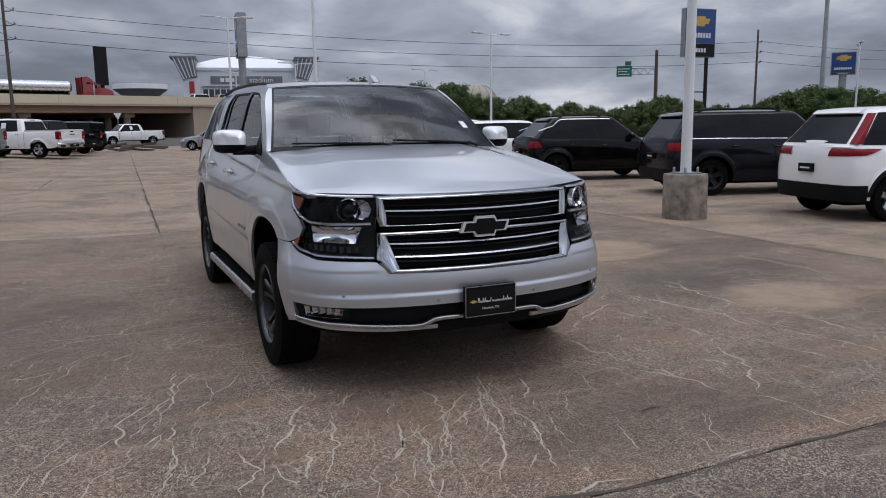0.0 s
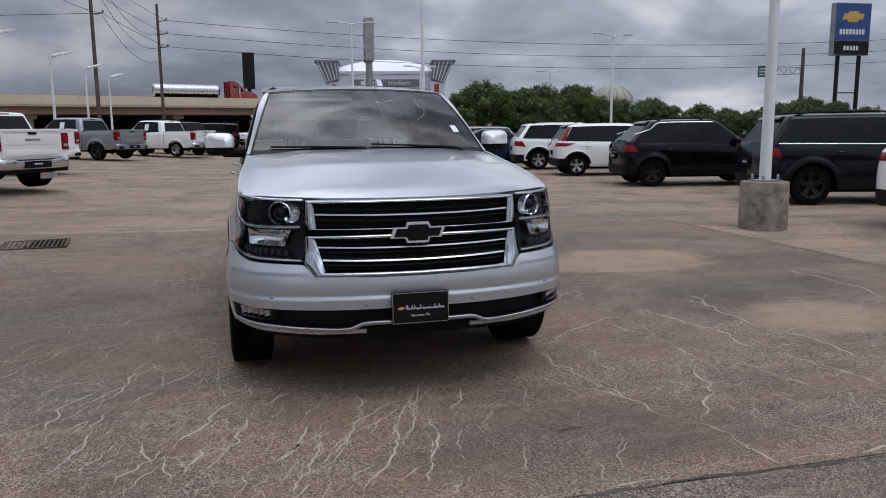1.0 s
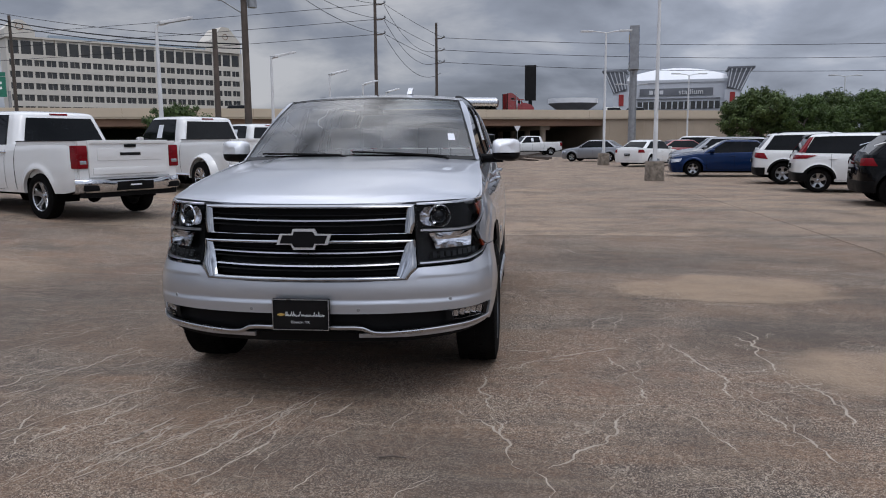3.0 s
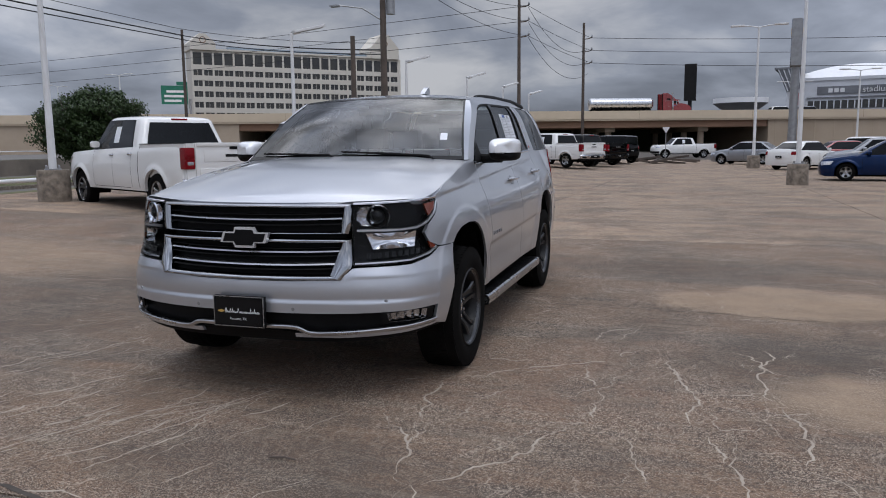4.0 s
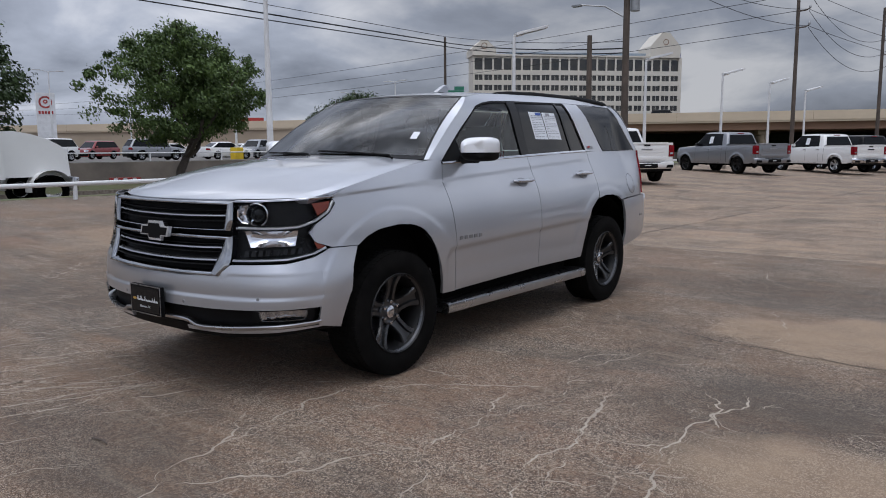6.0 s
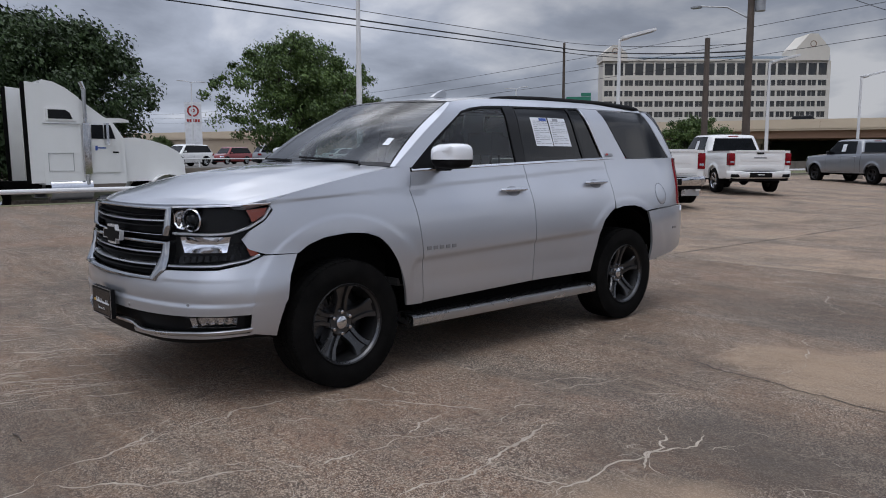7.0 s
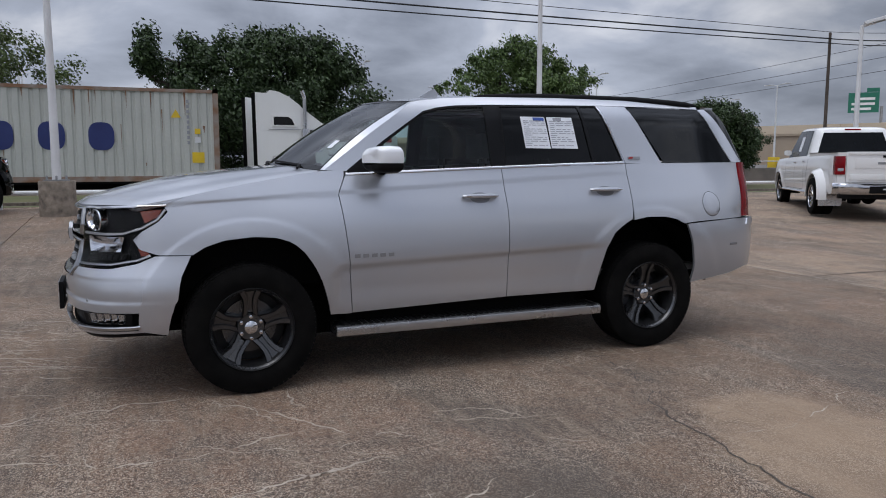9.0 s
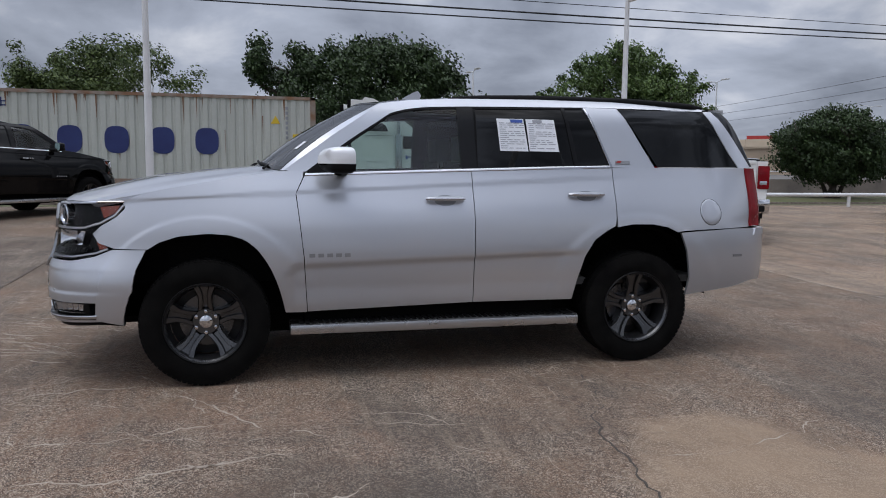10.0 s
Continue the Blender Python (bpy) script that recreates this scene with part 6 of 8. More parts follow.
parked("crossover", "white crossover with black lower cladding", WHITE_PAINT, pose(9.58, 20.2, 0, 0, 0, 78), L=4.48, W=1.84, H=1.66, cab=(1.05, 1.8, 3.95, 4.36), hood=1.0, belt=1.04, belt_r=1.12, group="cars in the east row", tail="wrap")
parked("sedan", "dark blue compact saloon", BLUE_PAINT, pose(10.45, 25.2, 0, 0, 0, 262), L=4.55, W=1.75, H=1.43, fo=.92, wb=2.67, wr=.32, sill=.24, hood=.80, belt=.92, belt_r=1.0, cab=(1.15, 2.1, 3.3, 4.05), rails=False, clad=False, windows=2)
parked("estate", "silver-white crossover behind a blue saloon", LEAD_PAINT, pose(11.2, 29.5, 0, 0, 0, 265), L=4.5, W=1.8, H=1.55, rails=False)
# scattered further back
parked("sedan", "white saloon with black spoiler", WHITE_PAINT, pose(7.2, 37.0, 0, 0, 0, 140), L=4.6, W=1.8, H=1.44, wr=.33, sill=.24, hood=.82, belt=.94, belt_r=1.02, cab=(1.2, 2.1, 3.4, 4.2), rails=False, clad=False, windows=2)
parked("sedan", "silver saloon standing far back in the lot", LEAD_PAINT, pose(7.0, 47.2, 0, 0, 0, 245), L=4.5, W=1.78, H=1.45, wr=.32, sill=.24, hood=.82, belt=.94, belt_r=1.0, cab=(1.1, 2.0, 3.4, 4.15), rails=False, clad=False, windows=2)
parked("sedan", "dark red saloon far back in the lot", RED_PAINT, pose(9.9, 43.5, 0, 0, 0, 100), L=4.6, W=1.8, H=1.44, wr=.33, sill=.24, hood=.82, belt=.94, belt_r=1.0, cab=(1.2, 2.1, 3.4, 4.2), rails=False, clad=False, windows=2)
parked("crossover", "white crossover far back in the lot", WHITE_PAINT, pose(14.0, 50.0, 0, 0, 0, 250), rails=False)
parked("sedan", "black saloon far back in the lot", BLACK_PAINT, pose(16.0, 47.0, 0, 0, 0, 260), L=4.6, W=1.8, H=1.44, wr=.33, sill=.24, hood=.82, belt=.94, belt_r=1.0, cab=(1.2, 2.1, 3.4, 4.2), rails=False, clad=False, windows=2)

# pickups on the west, parked at an angle
TRUCK = dict(L=5.9, W=2.06, H=1.92, fo=.98, wb=3.75, wr=.41, sill=.46, hood=1.20, belt=1.26, belt_r=1.36, cab=(1.45, 2.15, 3.75, 3.95), truck=True, rails=False, clad=False, windows=2, tail="tall", category="pickup truck", group="pickup trucks in the west row")
parked("pickup_truck", "white crew-cab pickup with a closed tailgate", WHITE_PAINT, pose(-6.81, 6.80, .16, 0, 0, 243), rims=SATIN, bright_bumper=True, sheet_paper=True, **TRUCK)
parked("pickup_truck", "white dual-rear-wheel pickup with chrome bumper and mud flaps", WHITE_PAINT, at_rear_wheel(-7.0, 12.1, 55, 1.08, .2), rims=CHROME, dually=True, bright_bumper=True, sheet_paper=True, steps=True, **{**TRUCK, "L": 6.3, "wb": 4.2, "H": 1.98, "tail": "tall"})
parked("pickup_truck", "white crew-cab pickup with bright alloy wheels", WHITE_PAINT, at_rear_wheel(-8.1, 19.6, 50, .92, .22), rims=CHROME, sheet_paper=True, **TRUCK)
parked("pickup_truck", "lead-grey crew-cab pickup with black wheels", LEAD_PAINT, at_rear_wheel(-7.3, 31.3, 58, .92, .2), rims=RIM_DARK, sheet_paper=True, **TRUCK)
parked("pickup_truck", "white crew-cab pickup with a chrome bumper", WHITE_PAINT, at_rear_wheel(-4.3, 36.7, 55, .92, .12), bright_bumper=True, sheet_paper=True, **TRUCK)
parked("pickup_truck", "black crew-cab pickup with dark glass", BLACK_PAINT, at_rear_wheel(-3.4, 41.4, 55, .92, .08), **TRUCK)
parked("off_roader", "black boxy off-roader with a spare wheel", BLACK_PAINT, at_rear_wheel(-2.5, 46.0, 55, .85, .1), L=4.3, W=1.85, H=1.85, fo=.7, wb=2.9, wr=.42, sill=.5, hood=1.15, belt=1.2, belt_r=1.2, cab=(1.5, 1.8, 4.15, 4.2), roof_w=.93, rails=False)
parked("pickup_truck", "white crew-cab pickup near the overpass", WHITE_PAINT, pose(3.1, 72.5, -.03, 0, 0, 290), sheet_paper=True, **{**TRUCK, "group": ""})
sport_utility("black_sport_utility", BLACK_PAINT, "black full-size sport utility vehicle beside the lamp base", pose(-11.35, -6.35, lot_height(-11.35), 0, 0, 236), hero=False)

# ---------- lot lamps, rail, drain ----------


def concrete_base(x, y, z, r=.345, h=.70, label="round weathered concrete lamp base"):
    g = Geo().lathe([(-.05, r * 1.0), (h - .02, r * .985), (h, r * .955), (h + .001, .001)], 40, "z")
    ob = g.part("lamp_base", CONCRETE, smooth=40)
    ob.location = (x, y, z)
    return tagged(ob, label, "lamp base")


def lot_lamp(x, y, z, height, heads, on_base=.70, r0=.085, r1=.05, turn=0.0, group="lot lamps"):
    """A tapered white pole with its lamp heads."""
    lamp = thing("lot_lamp", "white enamelled lamp post", "street lamp", pose(x, y, z + on_base, 0, 0, turn), group)
    h = height - on_base
    Geo().lathe([(0, r0), (h, r1), (h + .02, .001)], 16, "z").part("pole", WHITE_STEEL, lamp)
    Geo().box(-.17, .17, -.17, .17, 0, .025).part("base_plate", GALV, lamp, smooth=0)
    for sx in (-1, 1):
        for sy_ in (-1, 1):
            b = Geo().lathe([(0, .022), (.075, .02), (.09, .001)], 8, "z")
            ob = b.part("anchor_bolt", GALV, lamp)
            ob.location = (sx * .125, sy_ * .125, .02)
    if heads == "flat":
        Geo().tube([(0, 0, h - .03), (.35, 0, h + .06)], .035, 8).part("arm", WHITE_STEEL, lamp)
        g = Geo().box(.05, 1.22, -.21, .21, -.045, .05, Matrix.Translation((0, 0, h + .03)) @ Matrix.Rotation(radians(-14), 4, "Y"))
        g.part("lamp_head", WHITE_STEEL, lamp, smooth=30, bevel=.02)
        Geo().box(.25, 1.14, -.16, .16, -.056, -.047, Matrix.Translation((0, 0, h + .03)) @ Matrix.Rotation(radians(-14), 4, "Y")).part("lens", GALV, lamp, smooth=0)
    elif heads == "twin":
        for s in (-1, 1):
            Geo().tube([(0, 0, h - .02), (s * .5, 0, h + .07), (s * .9, 0, h + .10)], .03, 8).part("arm", WHITE_STEEL, lamp)
            Geo().box(*sorted((s * .75, s * 1.45)), -.16, .16, h + .06, h + .14).part("lamp_head", WHITE_STEEL, lamp, smooth=30, bevel=.02)
    else:
        Geo().lathe([(h, .02), (h + .05, .05), (h + .10, .05), (h + .14, .001)], 12, "z").part("finial", GALV, lamp)
    return lamp


for x, y, hd, ht, tn in ((6.5, 3.13, "none", 7.4, 0), (5.75, 21.9, "none", 6.6, 0), (5.6, 39.5, "twin", 7.6, 0)):
    concrete_base(x, y, 0)
    lot_lamp(x, y, 0, ht, hd, turn=tn)
for k, (x, y) in enumerate(((-11.5, -3.4), (-11.2, 7.4), (-11.0, 18.1), (-10.6, 28.3), (-10.3, 37.6), (-10.05, 45.5), (-10, 54))):
    concrete_base(x, y, lot_height(x))
    lot_lamp(x, y, lot_height(x), 5.05 if k else 6.5, "flat" if k else "none", turn=48)
for x, y, ht in ((21.3, 37.2, 7.0), (27.5, 62, 6.6), (10.5, 66, 6.4), (14.0, 58, 6.6)):
    concrete_base(x, y, 0)
    lot_lamp(x, y, 0, ht, "twin", turn=10)

rail = thing("guard_rail", "long white pipe rail on short posts along the lot edge", "railing")
rz = lot_height(-13.6)
Geo().tube([(-13.6, -46, rz + .36), (-13.6, 10, rz + .36), (-13.6, 60, rz + .36)], .055, 10).part("top_rail", WHITE_STEEL, rail)
for k in range(26):
    p_ = Geo().tube([(0, 0, -.05), (0, 0, .36)], .05, 10).part("post", WHITE_STEEL, rail)
    p_.location = (-13.6, -46.2 + 4.15 * k, rz)

drain = thing("storm_drain", "rusty brown cast-iron drain grate set in the concrete", "drain", pose(-3.65, 4.4, lot_height(-3.65) + .004, 0, 0, 8))
RUST = surface("rusty_iron", (0.075, 0.045, 0.03), 0.8, 0.3, (0.05, 0.03, 0.022), 8, 60, bump=0.5)
g = Geo()
for s in (-1, 1):
    g.box(*sorted((s * .36, s * .40)), -.40, .40, -.01, .012).box(-.36, .36, *sorted((s * .36, s * .40)), -.01, .012)
g.part("frame", RUST, drain, smooth=0)
# near-black plate at slab level stands for the shade in the pit
Geo().box(-.37, .37, -.37, .37, -.012, -.002).part("pit_shade", DARK_VOID, drain, smooth=0)
for k in range(13):
    Geo().box(-.345 + k * .055, -.322 + k * .055, -.36, .36, -.004, .010).part("grate_bar", RUST, drain, smooth=0)

# white mineral cracks, as thin seams of lime on the concrete
rng = random.Random(11)
seams, dark_seams = Geo(), Geo()


def jagged(p, q, rough):
    """A crack's wandering line between two points."""
    pts = [Vector((*p, 0)), Vector((*q, 0))]
    while (pts[1] - pts[0]).length > .035:
        out = []
        for a, b in zip(pts, pts[1:]):
            d = b - a
            out += [a, (a + b) / 2 + Vector((-d.y, d.x, 0)) * rng.gauss(0, rough)]
        pts = out + pts[-1:]
    return pts


def seam(points, width, rough=.16, into=None):
    into = into or seams
    pts = []
    for a, b in zip(points, points[1:]):
        pts += jagged(a, b, rough)[:-1]
    pts.append(Vector((*points[-1], 0)))
    L, Rr = [], []
    w = 1.0
    for i, q in enumerate(pts):
        d = (pts[min(i + 1, len(pts) - 1)] - pts[max(i - 1, 0)]).normalized()
        w = min(max(w + rng.gauss(0, .35), .15), 1.5)
        n = Vector((-d.y, d.x, 0)) * width * w * min(1, (i + .3) / 4, (len(pts) - .7 - i) / 4)
        z = lot_height(q.x) + (.0022 if into is seams else .0026)
        L.append((q.x + n.x, q.y + n.y, z)); Rr.append((q.x - n.x, q.y - n.y, z))
    into.grid([L, Rr])
    return pts


# a field of short parallel cracks before the nose
for k in range(270):
    x, y = rng.uniform(-4.4, .7), rng.uniform(-3.8, -.8)
    if x > -.1 and y > -2.3 or (x > -.9 and y > -1.9):
        continue
    a, ln = radians(rng.gauss(67, 7)), rng.uniform(.08, .48)
    w = rng.uniform(.0012, .0028)
    pts = seam([(x, y), (x + ln * math.cos(a), y + ln * math.sin(a))], w, .09)
    if rng.random() < .2:
        q = rng.choice(pts)
        a2 = a + rng.choice((-1, 1)) * rng.uniform(.5, 1.1)
        seam([(q.x, q.y), (q.x + .12 * math.cos(a2), q.y + .12 * math.sin(a2))], w * .7, .13)
# long open cracks running from the nose towards the corner of the slab
for k in range(22):
    x, y = rng.uniform(-3.0, .1), rng.uniform(-3.75, -2.3)
    a, ln = radians(rng.gauss(66, 6)), rng.uniform(.35, .9)
    seam([(x, y), (x + ln * math.cos(a), y + ln * math.sin(a))], rng.uniform(.0026, .0042), .08)
for line in (((-1.58, -1.42), (-1.62, -2.18)), ((-.70, -2.2), (-1.04, -2.76), (-1.2, -3.23)), ((-.39, -2.36), (-.87, -3.2)), ((-.51, -2.94), (-.82, -3.53)), ((-1.0, -2.16), (-1.23, -2.67), (-1.33, -3.28)),
             ((-.08, -2.51), (-.46, -2.93)), ((-.25, -2.86), (-.53, -3.56)), ((-1.72, -2.22), (-1.84, -2.91)), ((-1.5, -2.76), (-1.56, -3.22)), ((-1.86, -1.62), (-2.03, -2.5)), ((-1.9, -2.52), (-1.6, -1.42))):
    seam(line, .0043, .09)
for line in (((-1.11, -3.61), (-.8, -3.1), (-.55, -2.63)), ((-1.29, -3.16), (-.68, -2.13)), ((-.25, -3.59), (-.06, -2.45)), ((1.09, -2.9), (.62, -2.21)), ((.66, -1.89), (1.3, -1.5), (1.95, -1.1)), ((2.29, -1.53), (2.27, -.99)), ((.99, -1.26), (1.37, -1.23))):
    seam(line, .0048, .10)
# lime-edged slab joints
for q in range(9):
    if q % 4 != 2:
        seam([(-1.6 + .42 * q, -3.815), (-1.24 + .42 * q, -3.80)], .006, .05)
seam([(-1.8, -3.853), (.4, -3.862), (2.4, -3.852)], .010, .02, dark_seams)
for y_, x0_, x1_ in ((5.5, -7.6, 12.4), (14.85, -7.6, 12.4)):
    for q in range(8):
        a_, b_ = x0_ + (x1_ - x0_) * q / 8, x0_ + (x1_ - x0_) * (q + 1) / 8
        seam([(a_, y_ + .012), (b_ - .05, y_ + .012)], .010, .004)
# long cracks lying across the lot beyond the car's off side
for k in range(110):
    x, y = rng.uniform(-8.0, -1.3), rng.uniform(-1.6, 3.6)
    a, ln = radians(rng.gauss(12, 14)), rng.uniform(.25, 1.3)
    seam([(x, y), (x + ln * math.cos(a), y + ln * math.sin(a))], rng.uniform(.0012, .004), .14)
for k in range(150):
    x, y = rng.uniform(1.1, 5.4), rng.uniform(-3.8, 4.6)
    if (x - 3.15) ** 2 + (y - 1.15) ** 2 < .7:
        continue
    a, ln = rng.uniform(0, math.pi), rng.uniform(.08, .40)
    seam([(x, y), (x + ln * math.cos(a), y + ln * math.sin(a))], rng.uniform(.0008, .0022), .13)
# fine crazing where the surface is most worn
for k in range(120):
    x, y = rng.uniform(2.1, 5.2), rng.uniform(-3.6, 1.8)
    if (x - 3.15) ** 2 + (y - 1.15) ** 2 < .7:
        continue
    a, ln = radians(rng.choice((20, 80, 140)) + rng.gauss(0, 18)), rng.uniform(.10, .34)
    pts = seam([(x, y), (x + ln * math.cos(a), y + ln * math.sin(a))], rng.uniform(.0012, .0028), .14)
    for _ in range(2):
        q = rng.choice(pts)
        a2 = a + rng.choice((-1, 1)) * rng.uniform(.6, 1.4)
        seam([(q.x, q.y), (q.x + .13 * math.cos(a2), q.y + .13 * math.sin(a2))], .0013, .14)
for line in (((.92, -1.85), (.99, -2.41), (1.13, -2.95), (1.31, -3.41), (1.35, -3.84)), ((1.29, -3.27), (1.7, -2.57), (1.91, -2.09)), ((2.43, -1.64), (2.55, -2.28), (2.65, -3.07)), ((2.92, -1.18), (2.66, -.63)),
             ((4.44, -1.25), (4.62, -.68), (4.64, .18)), ((5.06, -.62), (4.55, .86)), ((2.23, -2.98), (2.1, -2.5), (1.88, -2.31), (1.88, -2.02), (1.75, -1.38)), ((2.55, -2.67), (2.48, -2.35), (2.37, -2.02), (2.41, -1.71), (2.3, -1.2)),
             ((2.89, -2.6), (2.93, -2.06), (2.83, -1.47), (2.84, -.51)), ((1.48, -2.83), (1.65, -2.43), (1.88, -2.31))):
    seam(line, .0048, .10)
for line in (((2.1, -2.5), (2.47, -2.3), (2.84, -2.12)), ((1.73, -.61), (2.08, -.07)), ((1.0, -1.72), (1.55, -1.41)), ((2.45, -1.7), (2.83, -1.54)), ((1.68, 3.98), (2.19, 3.01)), ((1.87, -.78), (1.92, -.44), (2.02, .05)),
             ((1.65, -1.95), (1.77, -1.85), (2.0, -1.1), (2.05, -.8)), ((1.1, -2.9), (1.2, -2.45), (1.35, -1.9)), ((2.65, .75), (2.5, 1.6), (2.35, 1.9)), ((2.1, 1.85), (2.05, 2.1))):
    seam(line, .0032, .12)
tagged(seams.part("ground_cracks", CRACK_FILL, smooth=0), "pale lime-filled cracks across the concrete", "cracks", kind="stuff")
seam(((1.16, .98), (1.7, .84), (2.15, .65), (2.63, .58), (3.08, .5), (3.6, .42)), .0045, .08, dark_seams)
for y_a, y_b in ((5.6, 9.3), (9.7, 12.4), (12.9, 14.7), (19.0, 23.5)):
    seam([(-1.20 + .0347 * (y_a - 5.45), y_a), (-1.20 + .0347 * (y_b - 5.45), y_b)], .019, .003, dark_seams)
seam([(-3.27, 15.4), (-3.1, 19.6), (-2.9, 24.1)], .017, .004, dark_seams)
seam(((5.72, 3.9), (5.70, .9), (5.69, -.9), (5.7, -2.2)), .008, .02, dark_seams)
tagged(dark_seams.part("ground_hairline", JOINT, smooth=0), "dark open hairline crack in the concrete", "cracks", kind="stuff")
twig = tagged(Geo().tube([(0, 0, .008), (.07, .012, .012), (.13, .006, .008)], .004, 5).part("twig", WOOD_POLE), "dry brown twig on the concrete", "twig")
twig.location = (.52, -3.2, 0)

# ---------- street, verge and barrier on the west ----------
WZ = -.05
SZ = -.30
g = Geo().grid([[(x, y, z) for x, z in ((-14.34, .325), (-15.2, .31), (-16.6, .05), (-17.9, -.20), (-18.45, SZ + .15))] for y in (-300, -40, 40, 300)])
tagged(g.part("verge", GRASS_MAT, smooth=60), "mown grass verge falling from the lot to the street", "grass", kind="structure")
tagged(Geo().box(-18.65, -18.45, -300, 300, SZ - .3, SZ + .16).part("kerb", CONCRETE, smooth=0), "pale concrete kerb", "kerb", kind="structure")
tagged(Geo().box(-26.0, -18.65, -300, 300, SZ - .3, SZ).part("road", ASPHALT, smooth=0), "pale concrete street beside the lot", "road", kind="structure")
tagged(Geo().box(-26.2, -26.0, -300, 300, SZ - .3, SZ + .16).part("kerb", CONCRETE, smooth=0), "pale concrete kerb", "kerb", kind="structure")
g = Geo().grid([[(x, y, z) for x, z in ((-26.2, SZ + .15), (-27.5, WZ), (-33, WZ), (-34, SZ))] for y in (-300, -40, 40, 300)])
tagged(g.part("verge", GRASS_MAT, smooth=60), "grass strip with trees along the street", "grass", kind="structure")
tagged(Geo().box(-40.3, -34, -300, 110, SZ - .3, SZ + .01).part("road", ASPHALT, smooth=0), "far carriageway of the street", "road", kind="structure")
bw = Geo().extrude([(-40.5, -.5), (-40.0, -.5), (-40.1, WZ + .80), (-40.4, WZ + .80)], -300, 110, "y")
tagged(bw.part("barrier_wall", surface("stained_barrier", (.20, .17, .14), .9, 0.0, (.10, .088, .075), .5, 9, bump=.4), smooth=0), "low stained concrete barrier wall", "wall", kind="structure")
tagged(Geo().box(-46, -40.5, -300, 110, -.5, WZ + .72).part("bank", GRASS_MAT, smooth=0), "grass bank behind the barrier", "grass", kind="structure")
tagged(Geo().box(-190, -46, -300, 110, -.5, WZ + .75).part("pavement_far", ASPHALT, smooth=0), "pale lot of the dealership over the street", "pavement", kind="structure")

# ---------- utility poles and wires ----------


def utility_pole(x, y, z, h, arms=True, r=.16, label="weathered wooden utility pole", lean=0.0):
    pole = thing("utility_pole", label, "utility pole", pose(x, y, z, 0, lean, 0), "utility poles")
    Geo().lathe([(0, r), (h, r * .7), (h + .02, .001)], 12, "z").part("shaft", WOOD_POLE, pole)
    if arms:
        for k in range(3):
            zz = h - 1.5 - k * 1.15
            Geo().tube([(0, 0, zz), (.5, .1, zz + .05), (.75, .15, zz + .18)], .05, 6).part("bracket", WOOD_POLE, pole)
            Geo().lathe([(0, .06), (.1, .09), (.2, .06), (.3, .001)], 8, "z", (.75, .15, zz + .15)).part("insulator", GALV, pole)
    return pole


utility_pole(-10.9, 54.5, .2, 13.4)
utility_pole(-7.7, 68.3, .2, 12.5)
p3 = utility_pole(-12.5, 30.2, .3, 11.5, False, .19)
Geo().tube([(0, 0, 7.3), (-.9, -.5, 7.9), (-1.9, -1.1, 8.0)], .035, 8).part("lamp_arm", GALV, p3)
Geo().box(-2.3, -1.85, -1.28, -1.0, 7.92, 8.02).part("lamp_head", GALV, p3, smooth=30, bevel=.02)
Geo().lathe([(7.6, .001), (7.62, .22), (8.4, .22), (8.45, .001)], 14, "z", (.38, .1, 0)).part("transformer", GALV, p3)
utility_pole(-12.5, 26.5, .3, 6.1, False, .15, "short cut-off wooden pole")
utility_pole(-33, 42, .3, 9.6, False, .13, "dark slim utility pole")
utility_pole(70, 62, 0, 12.0)
utility_pole(104, 60, 0, 12.0)


def cable(a, b, sag, r, n=24):
    pts = []
    for k in range(n + 1):
        t = k / n
        p = Vector(a).lerp(Vector(b), t)
        p.z -= 4 * sag * t * (1 - t)
        pts.append(p)
    ob = Geo().tube(pts, r, 5, False).part("cable", WIRE)
    return tagged(ob, "dark overhead cable between utility poles", "cable", "overhead cables")


for dx, dz, sag, r in ((0, 0, .9, .045), (.3, -.35, 1.1, .035), (-.5, .55, .6, .02)):
    cable((-31 + dx, -75, 10.5 + dz), (-33 + dx, 42, 9.5 + dz), sag * .6, r, 40)
    cable((-33 + dx, 42, 9.5 + dz), (-12.5, 30.2, 6.2 + dz * .6), .25, r * .8)
for k in range(3):
    z1_, z2_ = 12.2 - k * 1.15, 11.3 - k * 1.15
    cable((-10.2, 54.6, z1_), (-7.0, 68.4, z2_), .12, .018)
    cable((-10.2, 54.6, z1_ - .1), (-7.3, 68.3, z2_ - 1.0), 1.5, .018)
    cable((-7.0, 68.4, z2_), (70.7, 62, z2_ - .6), 1.4, .022, 40)
    cable((70.7, 62, z2_ - .6), (104.7, 60, z2_ - .8), .5, .02)
    cable((-10.2, 54.6, z1_), (-210, 78, z1_ + 1.0), 2.0, .02, 40)
    cable((-12.5, 30.2, 11.2 - .3 * k), (-10.2, 54.6, z1_), .8, .018)

# ---------- trees ----------


def leaf_material(name, light, dark):
    m, nt, p = nodes_of(name)
    geo = nt.nodes.new("ShaderNodeNewGeometry")
    isl = geo.outputs["Random Per Island"]
    col = mixed(nt, isl, dark, light)
    big = add_noise(nt, .9, 3)
    col = mixed(nt, remap(nt, big, .4, .65, 0, .6), col, tuple(c * .6 for c in dark))
    link(nt, col, p.inputs["Base Color"])
    p.inputs["Roughness"].default_value = .55
    p.inputs["Specular IOR Level"].default_value = .3
    return m


